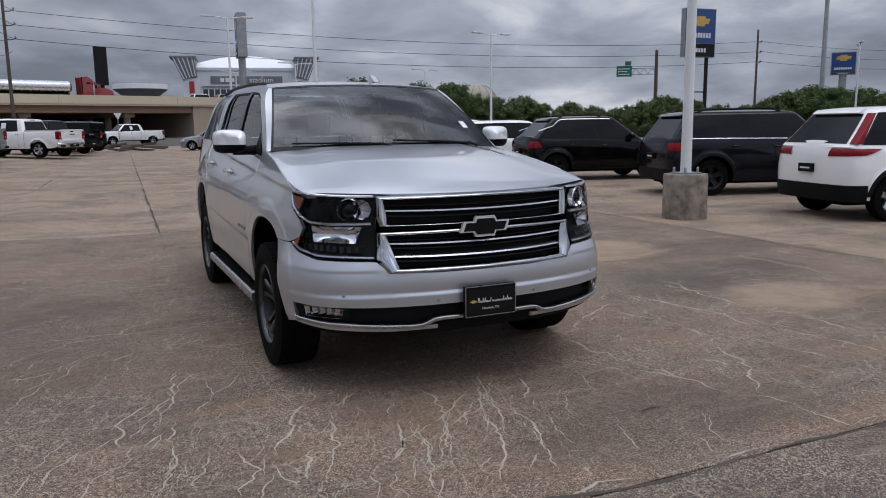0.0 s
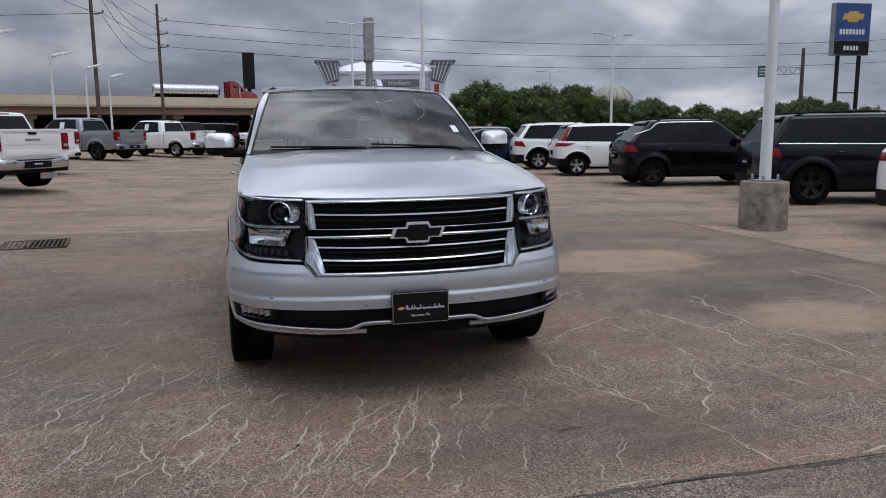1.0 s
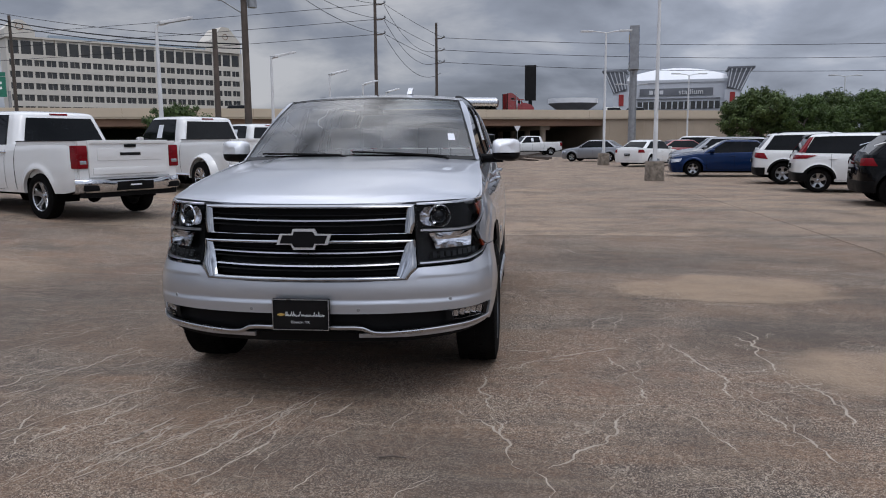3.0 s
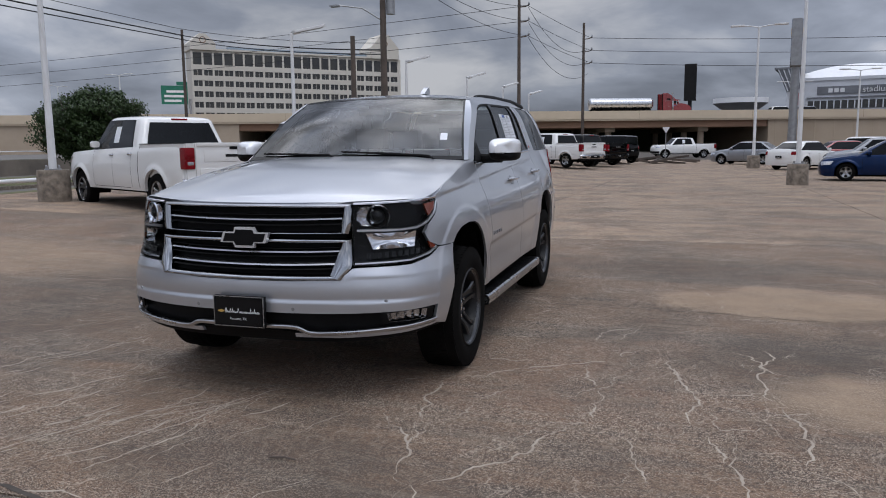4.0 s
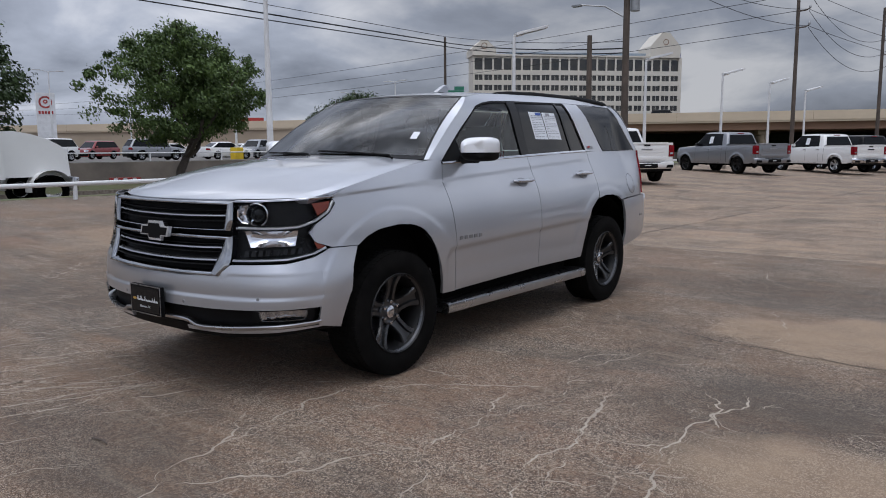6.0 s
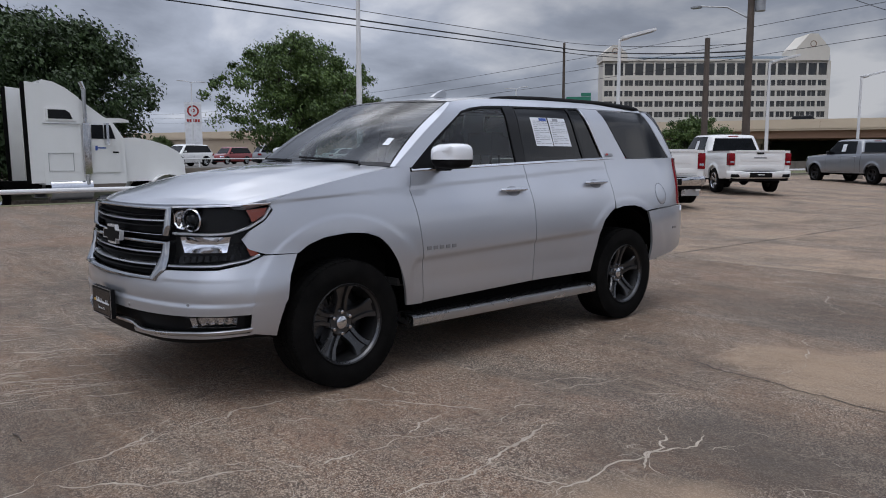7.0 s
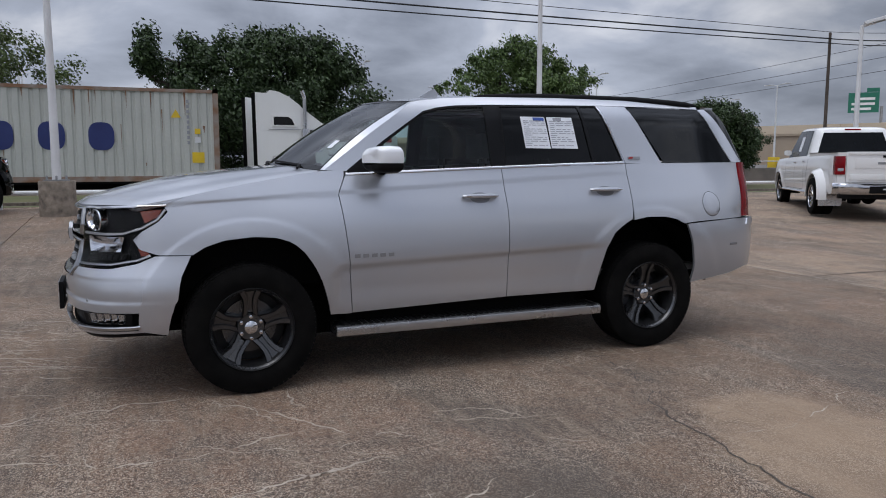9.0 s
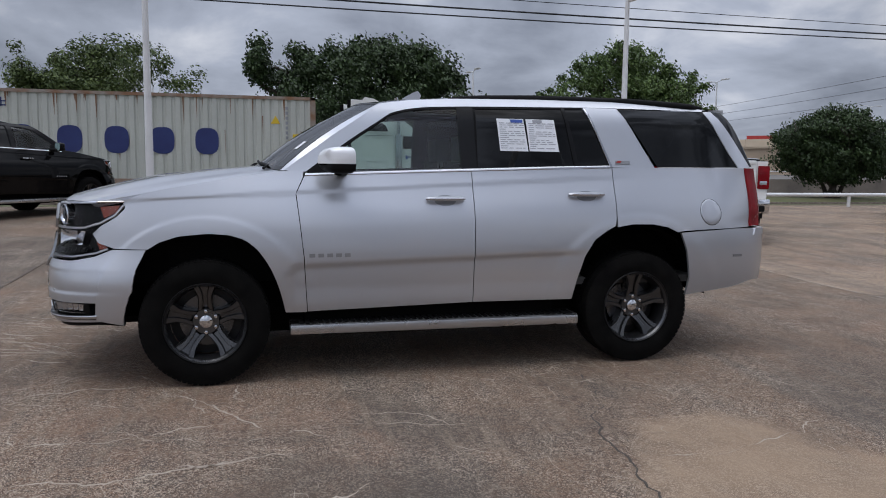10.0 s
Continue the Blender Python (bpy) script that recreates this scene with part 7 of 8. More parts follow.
LEAF_MID = leaf_material("oak_leaves", (.115, .175, .045), (.045, .080, .022))
LEAF_DARK = leaf_material("dark_oak_leaves", (.052, .088, .027), (.022, .040, .014))
LEAF_ROW = leaf_material("row_leaves", (.118, .165, .046), (.048, .076, .024))
LEAF_LIGHT = leaf_material("young_leaves", (.13, .17, .05), (.05, .08, .026))


def tree(name, label, seed, height, spread, trunk_h, leaf, trunks=1, clumps=110, per=42, size=.16, low=.30, flat=1.0, fill=1.0, cr=(.30, .70), group=""):
    rng = random.Random(seed)
    t = thing(name, label, "tree", None, group)
    wood, tips = Geo(), []

    def limb(p, d, length, r, depth):
        pts, q = [p.copy()], p.copy()
        dd = d.copy()
        for _ in range(4):
            dd = (dd + Vector((rng.gauss(0, .22), rng.gauss(0, .22), rng.gauss(.05, .12)))).normalized()
            q = q + dd * length / 4
            pts.append(q.copy())
        wood.tube(pts, [r * (1 - .13 * k) for k in range(5)], 7 if depth < 2 else 5, False)
        if depth >= 2:
            tips.extend(pts[1:])
        if depth < 3:
            for _ in range(rng.randint(3, 4) if depth else 5):
                s = pts[rng.randint(2, 4)]
                a = rng.uniform(0, 2 * math.pi)
                nd = (dd * .6 + Vector((math.cos(a), math.sin(a), rng.uniform(-.1, .55))) * .9).normalized()
                limb(s, nd, length * rng.uniform(.55, .78), r * .5, depth + 1)
    for k in range(trunks):
        a = 2 * math.pi * k / trunks
        base = Vector((.25 * math.cos(a), .25 * math.sin(a), -.1)) if trunks > 1 else Vector((0, 0, -.1))
        d = Vector((.35 * math.cos(a), .35 * math.sin(a), 1)).normalized() if trunks > 1 else Vector((rng.gauss(0, .05), rng.gauss(0, .05), 1)).normalized()
        limb(base, d, trunk_h * 1.15 + .2, (.055 if trunks > 1 else .075) * height ** .5 * 1.2, 0)
    # bring the crown to its measured height and width
    arr = np.array([tuple(p) for p in tips])
    zmin, zmax = arr[:, 2].min(), arr[:, 2].max()
    rad = np.percentile(np.hypot(arr[:, 0], arr[:, 1]), 96)

    def fit(p):
        z = p[2]
        f = min(max((z - trunk_h * .7) / (zmax - trunk_h * .7), 0), 1)
        s = 1 + (spread / max(rad, .1) - 1) * min(1, f * 3)
        zz = z if z < trunk_h * .7 else trunk_h * .7 + (height * .96 - trunk_h * .7) * f
        far = math.hypot(p[0], p[1]) * s
        s *= min(1.0, spread * .97 / max(far, .01))
        return Vector((p[0] * s, p[1] * s, zz))
    wood.v = [tuple(fit(p)) for p in wood.v]
    wood.part("trunk", BARK, t, "grey-brown trunk and limbs")
    lv = Geo()
    centres = [fit(tuple(rng.choice(tips))) for _ in range(clumps)]
    for _ in range(int(clumps * fill)):
        a, u, h = rng.uniform(0, 2 * math.pi), rng.random() ** .5, rng.uniform(low, 1)
        prof = math.sin(math.pi * min(max((h - low) / (1 - low) * .86 + .12, 0), 1)) ** .6
        rr = spread * u * prof * rng.uniform(.75, 1.03)
        centres.append(Vector((rr * math.cos(a), rr * math.sin(a), height * h * rng.uniform(.93, 1.0))))
    for c in centres:
        if c.z < height * low * .85:
            c.z = height * low + rng.uniform(0, .4)
        rr_ = rng.uniform(*cr) * (spread / 4.2) ** .5
        for _ in range(per):
            o = Vector((rng.gauss(0, 1), rng.gauss(0, 1), rng.gauss(0, .75) * flat)).normalized() * rr_ * rng.random() ** .45
            p = c + o
            n = (o.normalized() + Vector((rng.gauss(0, .6), rng.gauss(0, .6), rng.gauss(.4, .6)))).normalized()
            e1 = n.cross(Vector((rng.random(), rng.random(), rng.random()))).normalized()
            e2 = n.cross(e1)
            s = size * rng.uniform(.6, 1.25)
            k0 = len(lv.v)
            lv.v += [tuple(p - e1 * s), tuple(p + e2 * s * .5 + n * s * .12), tuple(p + e1 * s), tuple(p - e2 * s * .5 + n * s * .12)]
            lv.f.append((k0, k0 + 1, k0 + 2, k0 + 3))
    lv.part("crown", leaf, t, "dense uneven crown of small leaves", smooth=0)
    return t


def put(t, x, y, z, turn=0.0, s=1.0):
    t.matrix_basis = pose(x, y, z, 0, 0, turn) @ Matrix.Diagonal((s, s, s, 1))
    return t


put(tree("oak_tree", "live oak with a spreading green crown on the grass strip", 3, 7.2, 4.6, 2.3, LEAF_MID, clumps=380, per=95, size=.088, low=.32, fill=.75, cr=(.18, .62), flat=.75), -28, 15.5, WZ)
put(tree("oak_tree", "dense dark live oak on the grass strip", 12, 6.9, 5.3, 1.6, LEAF_DARK, clumps=420, per=120, size=.098, low=.13), -28, 4.0, WZ)
put(tree("roadside_tree", "light green tree with a loose crown", 21, 7.4, 4.6, 2.2, LEAF_LIGHT, clumps=230, per=90, size=.088, low=.28), -34, -7.6, WZ)
put(tree("myrtle_tree", "round dark green many-stemmed tree", 5, 4.7, 3.25, 1.3, LEAF_DARK, trunks=5, clumps=360, per=95, size=.088, low=.2), -29, 28.6, WZ)
put(tree("shrub", "green shrub behind the parked pickups", 14, 3.8, 2.4, .8, LEAF_MID, trunks=3, clumps=150, per=85, size=.088, low=.15), -20, 39, WZ)
row_a = tree("lot_tree", "green tree in the row behind the lot", 31, 6.3, 4.2, 1.6, LEAF_ROW, clumps=210, per=100, size=.125, low=.10, group="trees behind the lot")
row_b = tree("lot_tree", "dark green tree in the row behind the lot", 32, 7.2, 4.6, 1.8, LEAF_MID, clumps=210, per=100, size=.125, low=.10, group="trees behind the lot")
row_c = tree("lot_tree", "pale green tree in the row behind the lot", 33, 5.6, 4.0, 1.4, LEAF_ROW, clumps=200, per=100, size=.125, low=.08, group="trees behind the lot")
rng = random.Random(4)
kinds = [row_a, row_b, row_c]
tall = {row_a: 6.8, row_b: 7.8, row_c: 6.1}
ROW = [(-17.5, 6.4), (-20.2, 5.7), (-21.8, 6.2), (-23.8, 6.0), (-25.6, 4.6), (-27.2, 4.4), (-29.3, 4.7), (-31, 3.9), (-32.8, 3.8), (-34.5, 3.4), (-36.3, 3.3), (-38.2, 3.8), (-39.6, 4.4),
       (-41.3, 3.9), (-43.3, 3.3), (-45, 3.4), (-46.5, 3.8), (-47.9, 4.5), (-49.2, 5.1), (-50.6, 4.8), (-52.2, 4.6), (-54, 4.3), (-56, 4.2), (-58, 4.2), (-60, 4.4), (-62, 4.0)]
for k, (bearing, high) in enumerate(ROW):
    az = radians(bearing)
    d = 70 + rng.uniform(-3, 4)
    src = kinds[(0, 1, 2, 1, 0, 2, 0, 1, 2, 0, 0, 2)[k % 12]]
    s = .92 * high / tall[src]
    x, y = -.5 - d * math.sin(az), -6.4 + d * math.cos(az)
    m = pose(x, y, 0, 0, 0, rng.uniform(0, 360))
    if k < 3:
        put(src, x, y, 0, rng.uniform(0, 360), s)
    else:
        ob = copy_thing(src, m)
        ob.scale = (s, s, s)
wall_line = [(-.5 - 82 * math.sin(radians(a)), -6.4 + 82 * math.cos(radians(a))) for a in (-19, -27, -40, -62)]
for a, b in zip(wall_line, wall_line[1:]):
    mid_, d_ = ((a[0] + b[0]) / 2, (a[1] + b[1]) / 2), math.hypot(b[0] - a[0], b[1] - a[1])
    wl = Geo().box(-d_ / 2, d_ / 2, -.1, .1, 0, 1.9).part("boundary_wall", WHITE_STEEL, smooth=0)
    wl.matrix_basis = pose(mid_[0], mid_[1], 0, 0, 0, math.degrees(math.atan2(b[1] - a[1], b[0] - a[0])))
    tagged(wl, "low white boundary wall behind the trees", "wall", kind="structure")
for k in range(16):
    ob = copy_thing(kinds[(k + 1) % 3], pose(-70 + 8.5 * k + rng.uniform(-2, 2), 140 + 3.4 * k + rng.uniform(-4, 4), 0, 0, 0, rng.uniform(0, 360)))
    ob.scale = (1.1, 1.1, 1.0)
for k in range(12):
    ob = copy_thing(kinds[k % 3], pose(-150 + rng.uniform(-8, 8), -50 + 12 * k, WZ + .62, 0, 0, rng.uniform(0, 360)))
    ob.scale = (.9, .9, .8)

# ---------- overpass ----------
A = math.atan(.4)


DM = Matrix.Translation((0, 119, 0)) @ Matrix.Rotation(A, 4, "Z")
over = tagged(new("overpass"), "tan concrete highway overpass on piers", "overpass", kind="structure")
Geo().box(-260, 90, 0, .35, 5.15, 6.4).part("parapet", TAN_DECK, over, smooth=0).matrix_basis = DM
Geo().box(-260, 90, .1, 26, 4.9, 5.4).part("deck", TAN_DECK, over, smooth=0).matrix_basis = DM
Geo().box(-260, 90, 25.5, 26, 5.15, 6.3).part("parapet", TAN_DECK, over, smooth=0).matrix_basis = DM
for v in (.7, 4, 8, 12, 16, 20, 24):
    Geo().box(-70, 15, v, v + .5, 3.85, 4.95).part("girder", BROWN_GIRDER, over, smooth=0).matrix_basis = DM
for u in (-50, -30, -10, 5):
    Geo().box(u - .8, u + .8, 2, 25, 3.2, 3.86).part("pier_cap", TAN_WALL, over, smooth=0).matrix_basis = DM
    for v in (3, 10, 17, 24):
        ob = Geo().lathe([(0, .5), (3.3, .5)], 16, "z").part("pier", TAN_WALL, over)
        ob.matrix_basis = DM @ Matrix.Translation((u, v, 0))
# added bank closes the underpass; its dark green stands for the shade there
SHADE_BANK = surface("underpass_shade_bank", (.060, .075, .040), .95, 0.0, (.035, .035, .026), .5, 6)
Geo().box(-68, 16, 24.5, 25.5, -.2, 5.0).part("bank", SHADE_BANK, over, smooth=0).matrix_basis = DM
Geo().box(14.8, 60, .4, 25, -.2, 5.2).part("abutment", TAN_WALL, over, smooth=0).matrix_basis = DM
Geo().box(-260, -67, .4, 25, -.2, 5.2).part("abutment", TAN_WALL, over, smooth=0).matrix_basis = DM
for k in range(14):
    ob = Geo().box(-.05, .05, .36, .42, 0, 5.1).part("wall_rib", TAN_WALL, over, smooth=0)
    ob.matrix_basis = DM @ Matrix.Translation((16 + 3.2 * k, 0, 0))
for k in range(13):
    ob = Geo().box(-.015, .015, -.01, .02, 5.2, 6.4).part("joint", BROWN_GIRDER, over, smooth=0)
    ob.matrix_basis = DM @ Matrix.Translation((-150 + 18 * k, 0, 0))


def highway(u, v=4.0, turn=0.0):
    return DM @ pose(u, v, 5.4, 0, 0, turn)


def tractor(m, paint, label):
    """A long-nosed road tractor with a raised sleeper, nose to +x, from x = 0."""
    t = thing("road_tractor", label, "truck", m)

    def shell(prof, ys):
        rows = [[(x, y * k, z) for x, z, k in prof + prof[:1]] for y in ys]
        g = Geo().grid(rows)
        g.fan(rows[0][:-1]); g.fan(rows[-1][:-1][::-1])
        return g

    wide = (-1.16, -1.12, 1.12, 1.16)
    shell([(.42, .9, 1), (.42, 3.9, .97), (.50, 3.98, .95), (.80, 3.93, .95), (1.12, 3.78, .95), (1.5, 3.50, .95), (1.52, .9, 1)], wide).part("sleeper", paint, t, smooth=25)
    shell([(1.5, .9, 1), (1.5, 3.48, .92), (1.85, 3.22, .90), (2.2, 2.96, .90), (2.42, 2.86, .92), (2.78, 2.28, .96), (2.80, .9, .98)], wide).part("cab", paint, t, smooth=25)
    shell([(2.78, .95, .9), (2.78, 2.32, .80), (3.2, 2.34, .76), (3.75, 2.25, .72), (4.25, 2.10, .68), (4.65, 1.90, .64), (4.86, 1.62, .62), (4.92, .95, .62)], wide).part("hood", paint, t, smooth=40)
    shell([(2.30, 2.78, .9), (2.30, 2.92, .9), (2.70, 2.93, .9), (2.98, 2.87, .88), (2.98, 2.80, .88)], wide).part("sun_visor", paint, t, smooth=30)
    Geo().grid([[(2.46, y, 2.82) for y in (-1, 1)], [(2.79, y, 2.30) for y in (-1, 1)]]).moved(Matrix.Translation((.02, 0, .015))).part("windscreen", FAR_GLASS, t)
    for s in (-1, 1):
        def slab(x0, x1, z0, z1, off, name, mat, lab=""):
            return Geo().box(x0, x1, *sorted((s * (off - .02), s * off)), z0, z1).part(name, mat, t, lab, smooth=0)
        Geo().extrude([(.06, .95), (.42, .95), (.42, 3.86), (.02, 3.90)], *sorted((s * 1.13, s * 1.15)), "y").part("side_fairing", paint, t, smooth=0)
        Geo().extrude([(-.06, .95), (.055, .95), (.015, 3.88), (-.10, 3.86)], *sorted((s * 1.12, s * 1.145)), "y").part("rubber_edge", RUBBER, t, smooth=0)
        slab(.44, 1.48, 2.70, 2.715, 1.168, "belt_line", LEAD_PAINT)
        Geo().extrude([(.60, 2.85), (1.28, 2.85), (1.20, 3.04), (1.08, 3.12), (.60, 3.12)], *sorted((s * 1.13, s * 1.172)), "y").part("sleeper_window", FAR_GLASS, t, smooth=0)
        Geo().extrude([(.54, 2.80), (1.36, 2.80), (1.26, 3.07), (1.10, 3.17), (.54, 3.17)], *sorted((s * 1.12, s * 1.166)), "y").part("window_frame", paint, t, smooth=0)
        for x0, x1, z0, z1 in ((.55, 1.25, 1.83, 1.838), (.55, 1.25, 1.30, 1.308), (.55, .557, 1.30, 1.838), (1.243, 1.25, 1.30, 1.838)):
            slab(x0, x1, z0, z1, 1.168, "locker_gap", LEAD_PAINT)
        slab(1.76, 2.62, 1.25, 2.26, 1.168, "door", paint)
        slab(1.80, 2.14, 2.28, 2.70, 1.172, "door_window", FAR_GLASS)
        Geo().extrude([(2.28, 2.28), (2.50, 2.28), (2.36, 2.70), (2.28, 2.70)], *sorted((s * 1.13, s * 1.172)), "y").part("vent_window", FAR_GLASS, t, smooth=0)
        slab(1.95, 2.2, 1.98, 2.02, 1.175, "door_mark", INK_BLUE)
        slab(1.88, 1.95, 1.92, 2.06, 1.175, "door_mark", INK_BLUE)
        slab(2.40, 2.58, 1.84, 1.89, 1.18, "door_handle", BLACK_TRIM)
        Geo().box(2.16, 2.24, *sorted((s * 1.18, s * 1.40)), 2.10, 2.75).part("mirror", CHROME, t, smooth=0)
        Geo().tube([(1.62, s * 1.20, .9), (1.62, s * 1.20, 3.75), (1.54, s * 1.20, 3.98)], .065, 10).part("exhaust", SATIN, t)
        Geo().box(1.52, 1.74, *sorted((s * 1.16, s * 1.28)), 1.20, 2.74).part("heat_shield", FOG_METAL, t, smooth=30, bevel=.03)
        Geo().lathe([(.55, .001), (.56, .33), (1.75, .33), (1.76, .001)], 18, "x", (0, s * .95, .75)).part("fuel_tank", CHROME, t)
        for x in (4.15, -1.0, -2.2):
            Geo().lathe([(s * 1.0 - .15, .5), (s * 1.0 + .16, .5), (s * 1.0 + .16, .001)], 22, "y", (x, 0, .5)).part("wheel", RUBBER, t)
            Geo().lathe([(s * 1.165 - .01, .26), (s * 1.165 + .005, .2), (s * 1.165, .001)], 16, "y", (x, 0, .5)).part("hub", CHROME, t)
        arc = [(4.15 + .64 * math.cos(q), .55 + .60 * math.sin(q)) for q in np.linspace(-.1, math.pi + .1, 17)]
        Geo().grid([[(x, s * y, z) for x, z in arc] for y in (.70, 1.12, 1.17)]).part("mudguard", paint, t)
    Geo().box(4.86, 5.02, -1.05, 1.05, .50, .92).part("bumper", CHROME, t, smooth=30, bevel=.04)
    Geo().box(-2.9, .5, -.45, .45, .75, 1.0).part("chassis", DARK_VOID, t, smooth=0)
    return t


tank = thing("tank_trailer", "polished steel tank trailer", "trailer", highway(-12.5, 6))
Geo().lathe([(0, .001), (.1, .75), (.3, .95), (10.2, .95), (10.5, .7), (10.6, .001)], 24, "x", (0, 0, 2.3)).part("tank", SATIN, tank)
Geo().box(.5, 10, -1.0, 1.0, .9, 1.4).part("chassis", DARK_VOID, tank, smooth=0)
for x in (.9, 2.1):
    Geo().lathe([(-1.2, .5), (-.9, .5), (-.9, .001)], 18, "y", (x, 0, .5)).part("wheel", RUBBER, tank)
tractor(highway(-.6, 6), RED_PAINT, "red long-nosed road tractor on the overpass")
for u, pnt in ((18, WHITE_PAINT), (24, LEAD_PAINT), (-45, BLACK_PAINT)):
    parked("crossover", "car on the overpass", pnt, highway(u, 5, 90 if u < 20 else 270), rails=False, plate=False)


# ---------- container truck on the street ----------
CONT = pose(-21.1, -11.5, SZ, 0, 0, 90)
STEEL = surface("faded_container_paint", (.50, .51, .475), .6, 0.1, (.42, .43, .40), .5, 14, bump=.1)
RUST_PAINT = surface("rusted_frame", (.24, .13, .075), .8, 0.2, (.34, .33, .31), 2.5, 20, bump=.3)
RUST_STREAK = surface("rust_streak", (.17, .085, .045), .85, 0.0, (.26, .17, .11), 4, 30)
NAVY = surface("navy_lettering_paint", (.012, .022, .12), .5, 0.0, (.02, .035, .15), 2, 20)
CL, CH, CB = 12.19, 2.85, 1.05
box_c = thing("shipping_container", "pale grey ribbed steel container with rust streaks on a trailer", "container", CONT)
for s in (-1, 1):
    rows = [[], []]
    x = .16
    k = 0
    while x < CL - .16:
        for dx, dd in ((0, 0), (.068, 0), (.104, .036), (.172, .036), (.208, 0)):
            for r, z in zip(rows, (CB + .16, CB + CH - .10)):
                r.append((min(x + dx, CL - .16), s * (1.20 - dd), z))
        x += .276
    Geo().grid(rows).part("side_wall", STEEL, box_c, smooth=0)
    Geo().box(0, CL, *sorted((s * 1.13, s * 1.225)), CB, CB + .16).part("bottom_rail", RUST_PAINT, box_c, smooth=0)
    Geo().box(0, CL, *sorted((s * 1.15, s * 1.225)), CB + CH - .10, CB + CH).part("top_rail", RUST_PAINT, box_c, smooth=0)
    for x in (0, CL - .17):
        Geo().box(x, x + .17, *sorted((s * 1.08, s * 1.225)), CB, CB + CH).part("corner_post", RUST_PAINT, box_c, smooth=0)
Geo().box(.02, CL - .02, -1.19, 1.19, CB + CH - .06, CB + CH - .01).part("roof", STEEL, box_c, smooth=0)
Geo().box(.03, .10, -1.1, 1.1, CB + .1, CB + CH - .1).part("end_wall", STEEL, box_c, smooth=0)
Geo().box(CL - .10, CL - .03, -1.1, 1.1, CB + .1, CB + CH - .1).part("end_wall", STEEL, box_c, smooth=0)
# the line's name as plain navy plaques
zc = 2.42
for k, xk in enumerate((3.35, 4.70, 6.05, 7.40, 8.75)):
    g = Geo()
    g.fan([(xk + .36 * math.copysign(abs(math.cos(a)) ** .7, math.cos(a)), -1.210, zc + .42 * math.copysign(abs(math.sin(a)) ** .7, math.sin(a))) for a in (2 * math.pi * q / 28 for q in range(28))])
    g.part("name_shape", NAVY, box_c, smooth=0)
for k in range(4):
    g = Geo()
    xk = 1.75 + .36 * k
    g.box(xk - .13, xk + .13, -1.209, -1.204, 3.50, 3.54).box(xk - .02, xk + .02, -1.209, -1.204, 3.36, 3.64).box(xk - .13, xk + .13, -1.209, -1.204, 3.38, 3.42)
    g.part("mark_bar", NAVY, box_c, smooth=0)
Geo().lathe([(-1.209, .14), (-1.206, .10)], 20, "y", (1.15, 0, 3.52)).part("mark_ring", NAVY, box_c)
Geo().extrude([(10.75, 3.02), (11.05, 3.02), (10.90, 3.28)], -1.214, -1.206, "y").part("warning_sign", YELLOW, box_c, smooth=0)
Geo().box(11.35, 11.72, -1.214, -1.206, 1.62, 1.95).part("caution_plate", YELLOW, box_c, smooth=0)
for z in (2.25, 2.52):
    Geo().box(11.45, 11.62, -1.214, -1.206, z, z + .17).part("label_plate", YELLOW if z > 2.4 else SIGN_WHITE, box_c, smooth=0)
rng = random.Random(9)
for k in range(9):
    Geo().box(11.22, 11.30, -1.210, -1.206, 2.2 + k * .16, 2.30 + k * .16).part("serial_bar", INK, box_c, smooth=0)
for k in range(34):
    x, w, h = rng.uniform(.3, CL - .4), rng.uniform(.01, .035), rng.uniform(.12, 1.1)
    z1 = CB + CH - .10 if rng.random() < .6 else CB + .16 + h + rng.uniform(0, 1.4)
    Geo().extrude([(x - w, z1), (x + w, z1), (x + w * .3, z1 - h)], -1.2065, -1.2035, "y").part("rust_streak", RUST_STREAK, box_c, smooth=0)
tr = thing("container_trailer", "dark steel container trailer", "trailer", CONT)
Geo().box(.1, CL - .1, -.55, .55, .80, 1.05).part("chassis", DARK_VOID, tr, smooth=0)
Geo().box(.1, CL - .1, -1.15, 1.15, .98, 1.05).part("bed", BLACK_TRIM, tr, smooth=0)
for x in (1.0, 2.3):
    for s in (-1, 1):
        Geo().lathe([(s * 1.0 - .17, .5), (s * 1.0 + .17, .5), (s * 1.0 + .17, .001)], 24, "y", (x, 0, .5)).part("wheel", RUBBER, tr)
tractor(CONT @ pose(CL + 1.15, 0, 0), WHITE_PAINT, "white long-nosed road tractor with a sleeper cab")

# ---------- signs ----------
BOW = [(-.5, -.13), (-.26, -.13), (-.22, -.24), (.20, -.24), (.24, -.13), (.42, -.13), (.5, .13), (.26, .13), (.22, .24), (-.20, .24), (-.24, .13), (-.42, .13)]


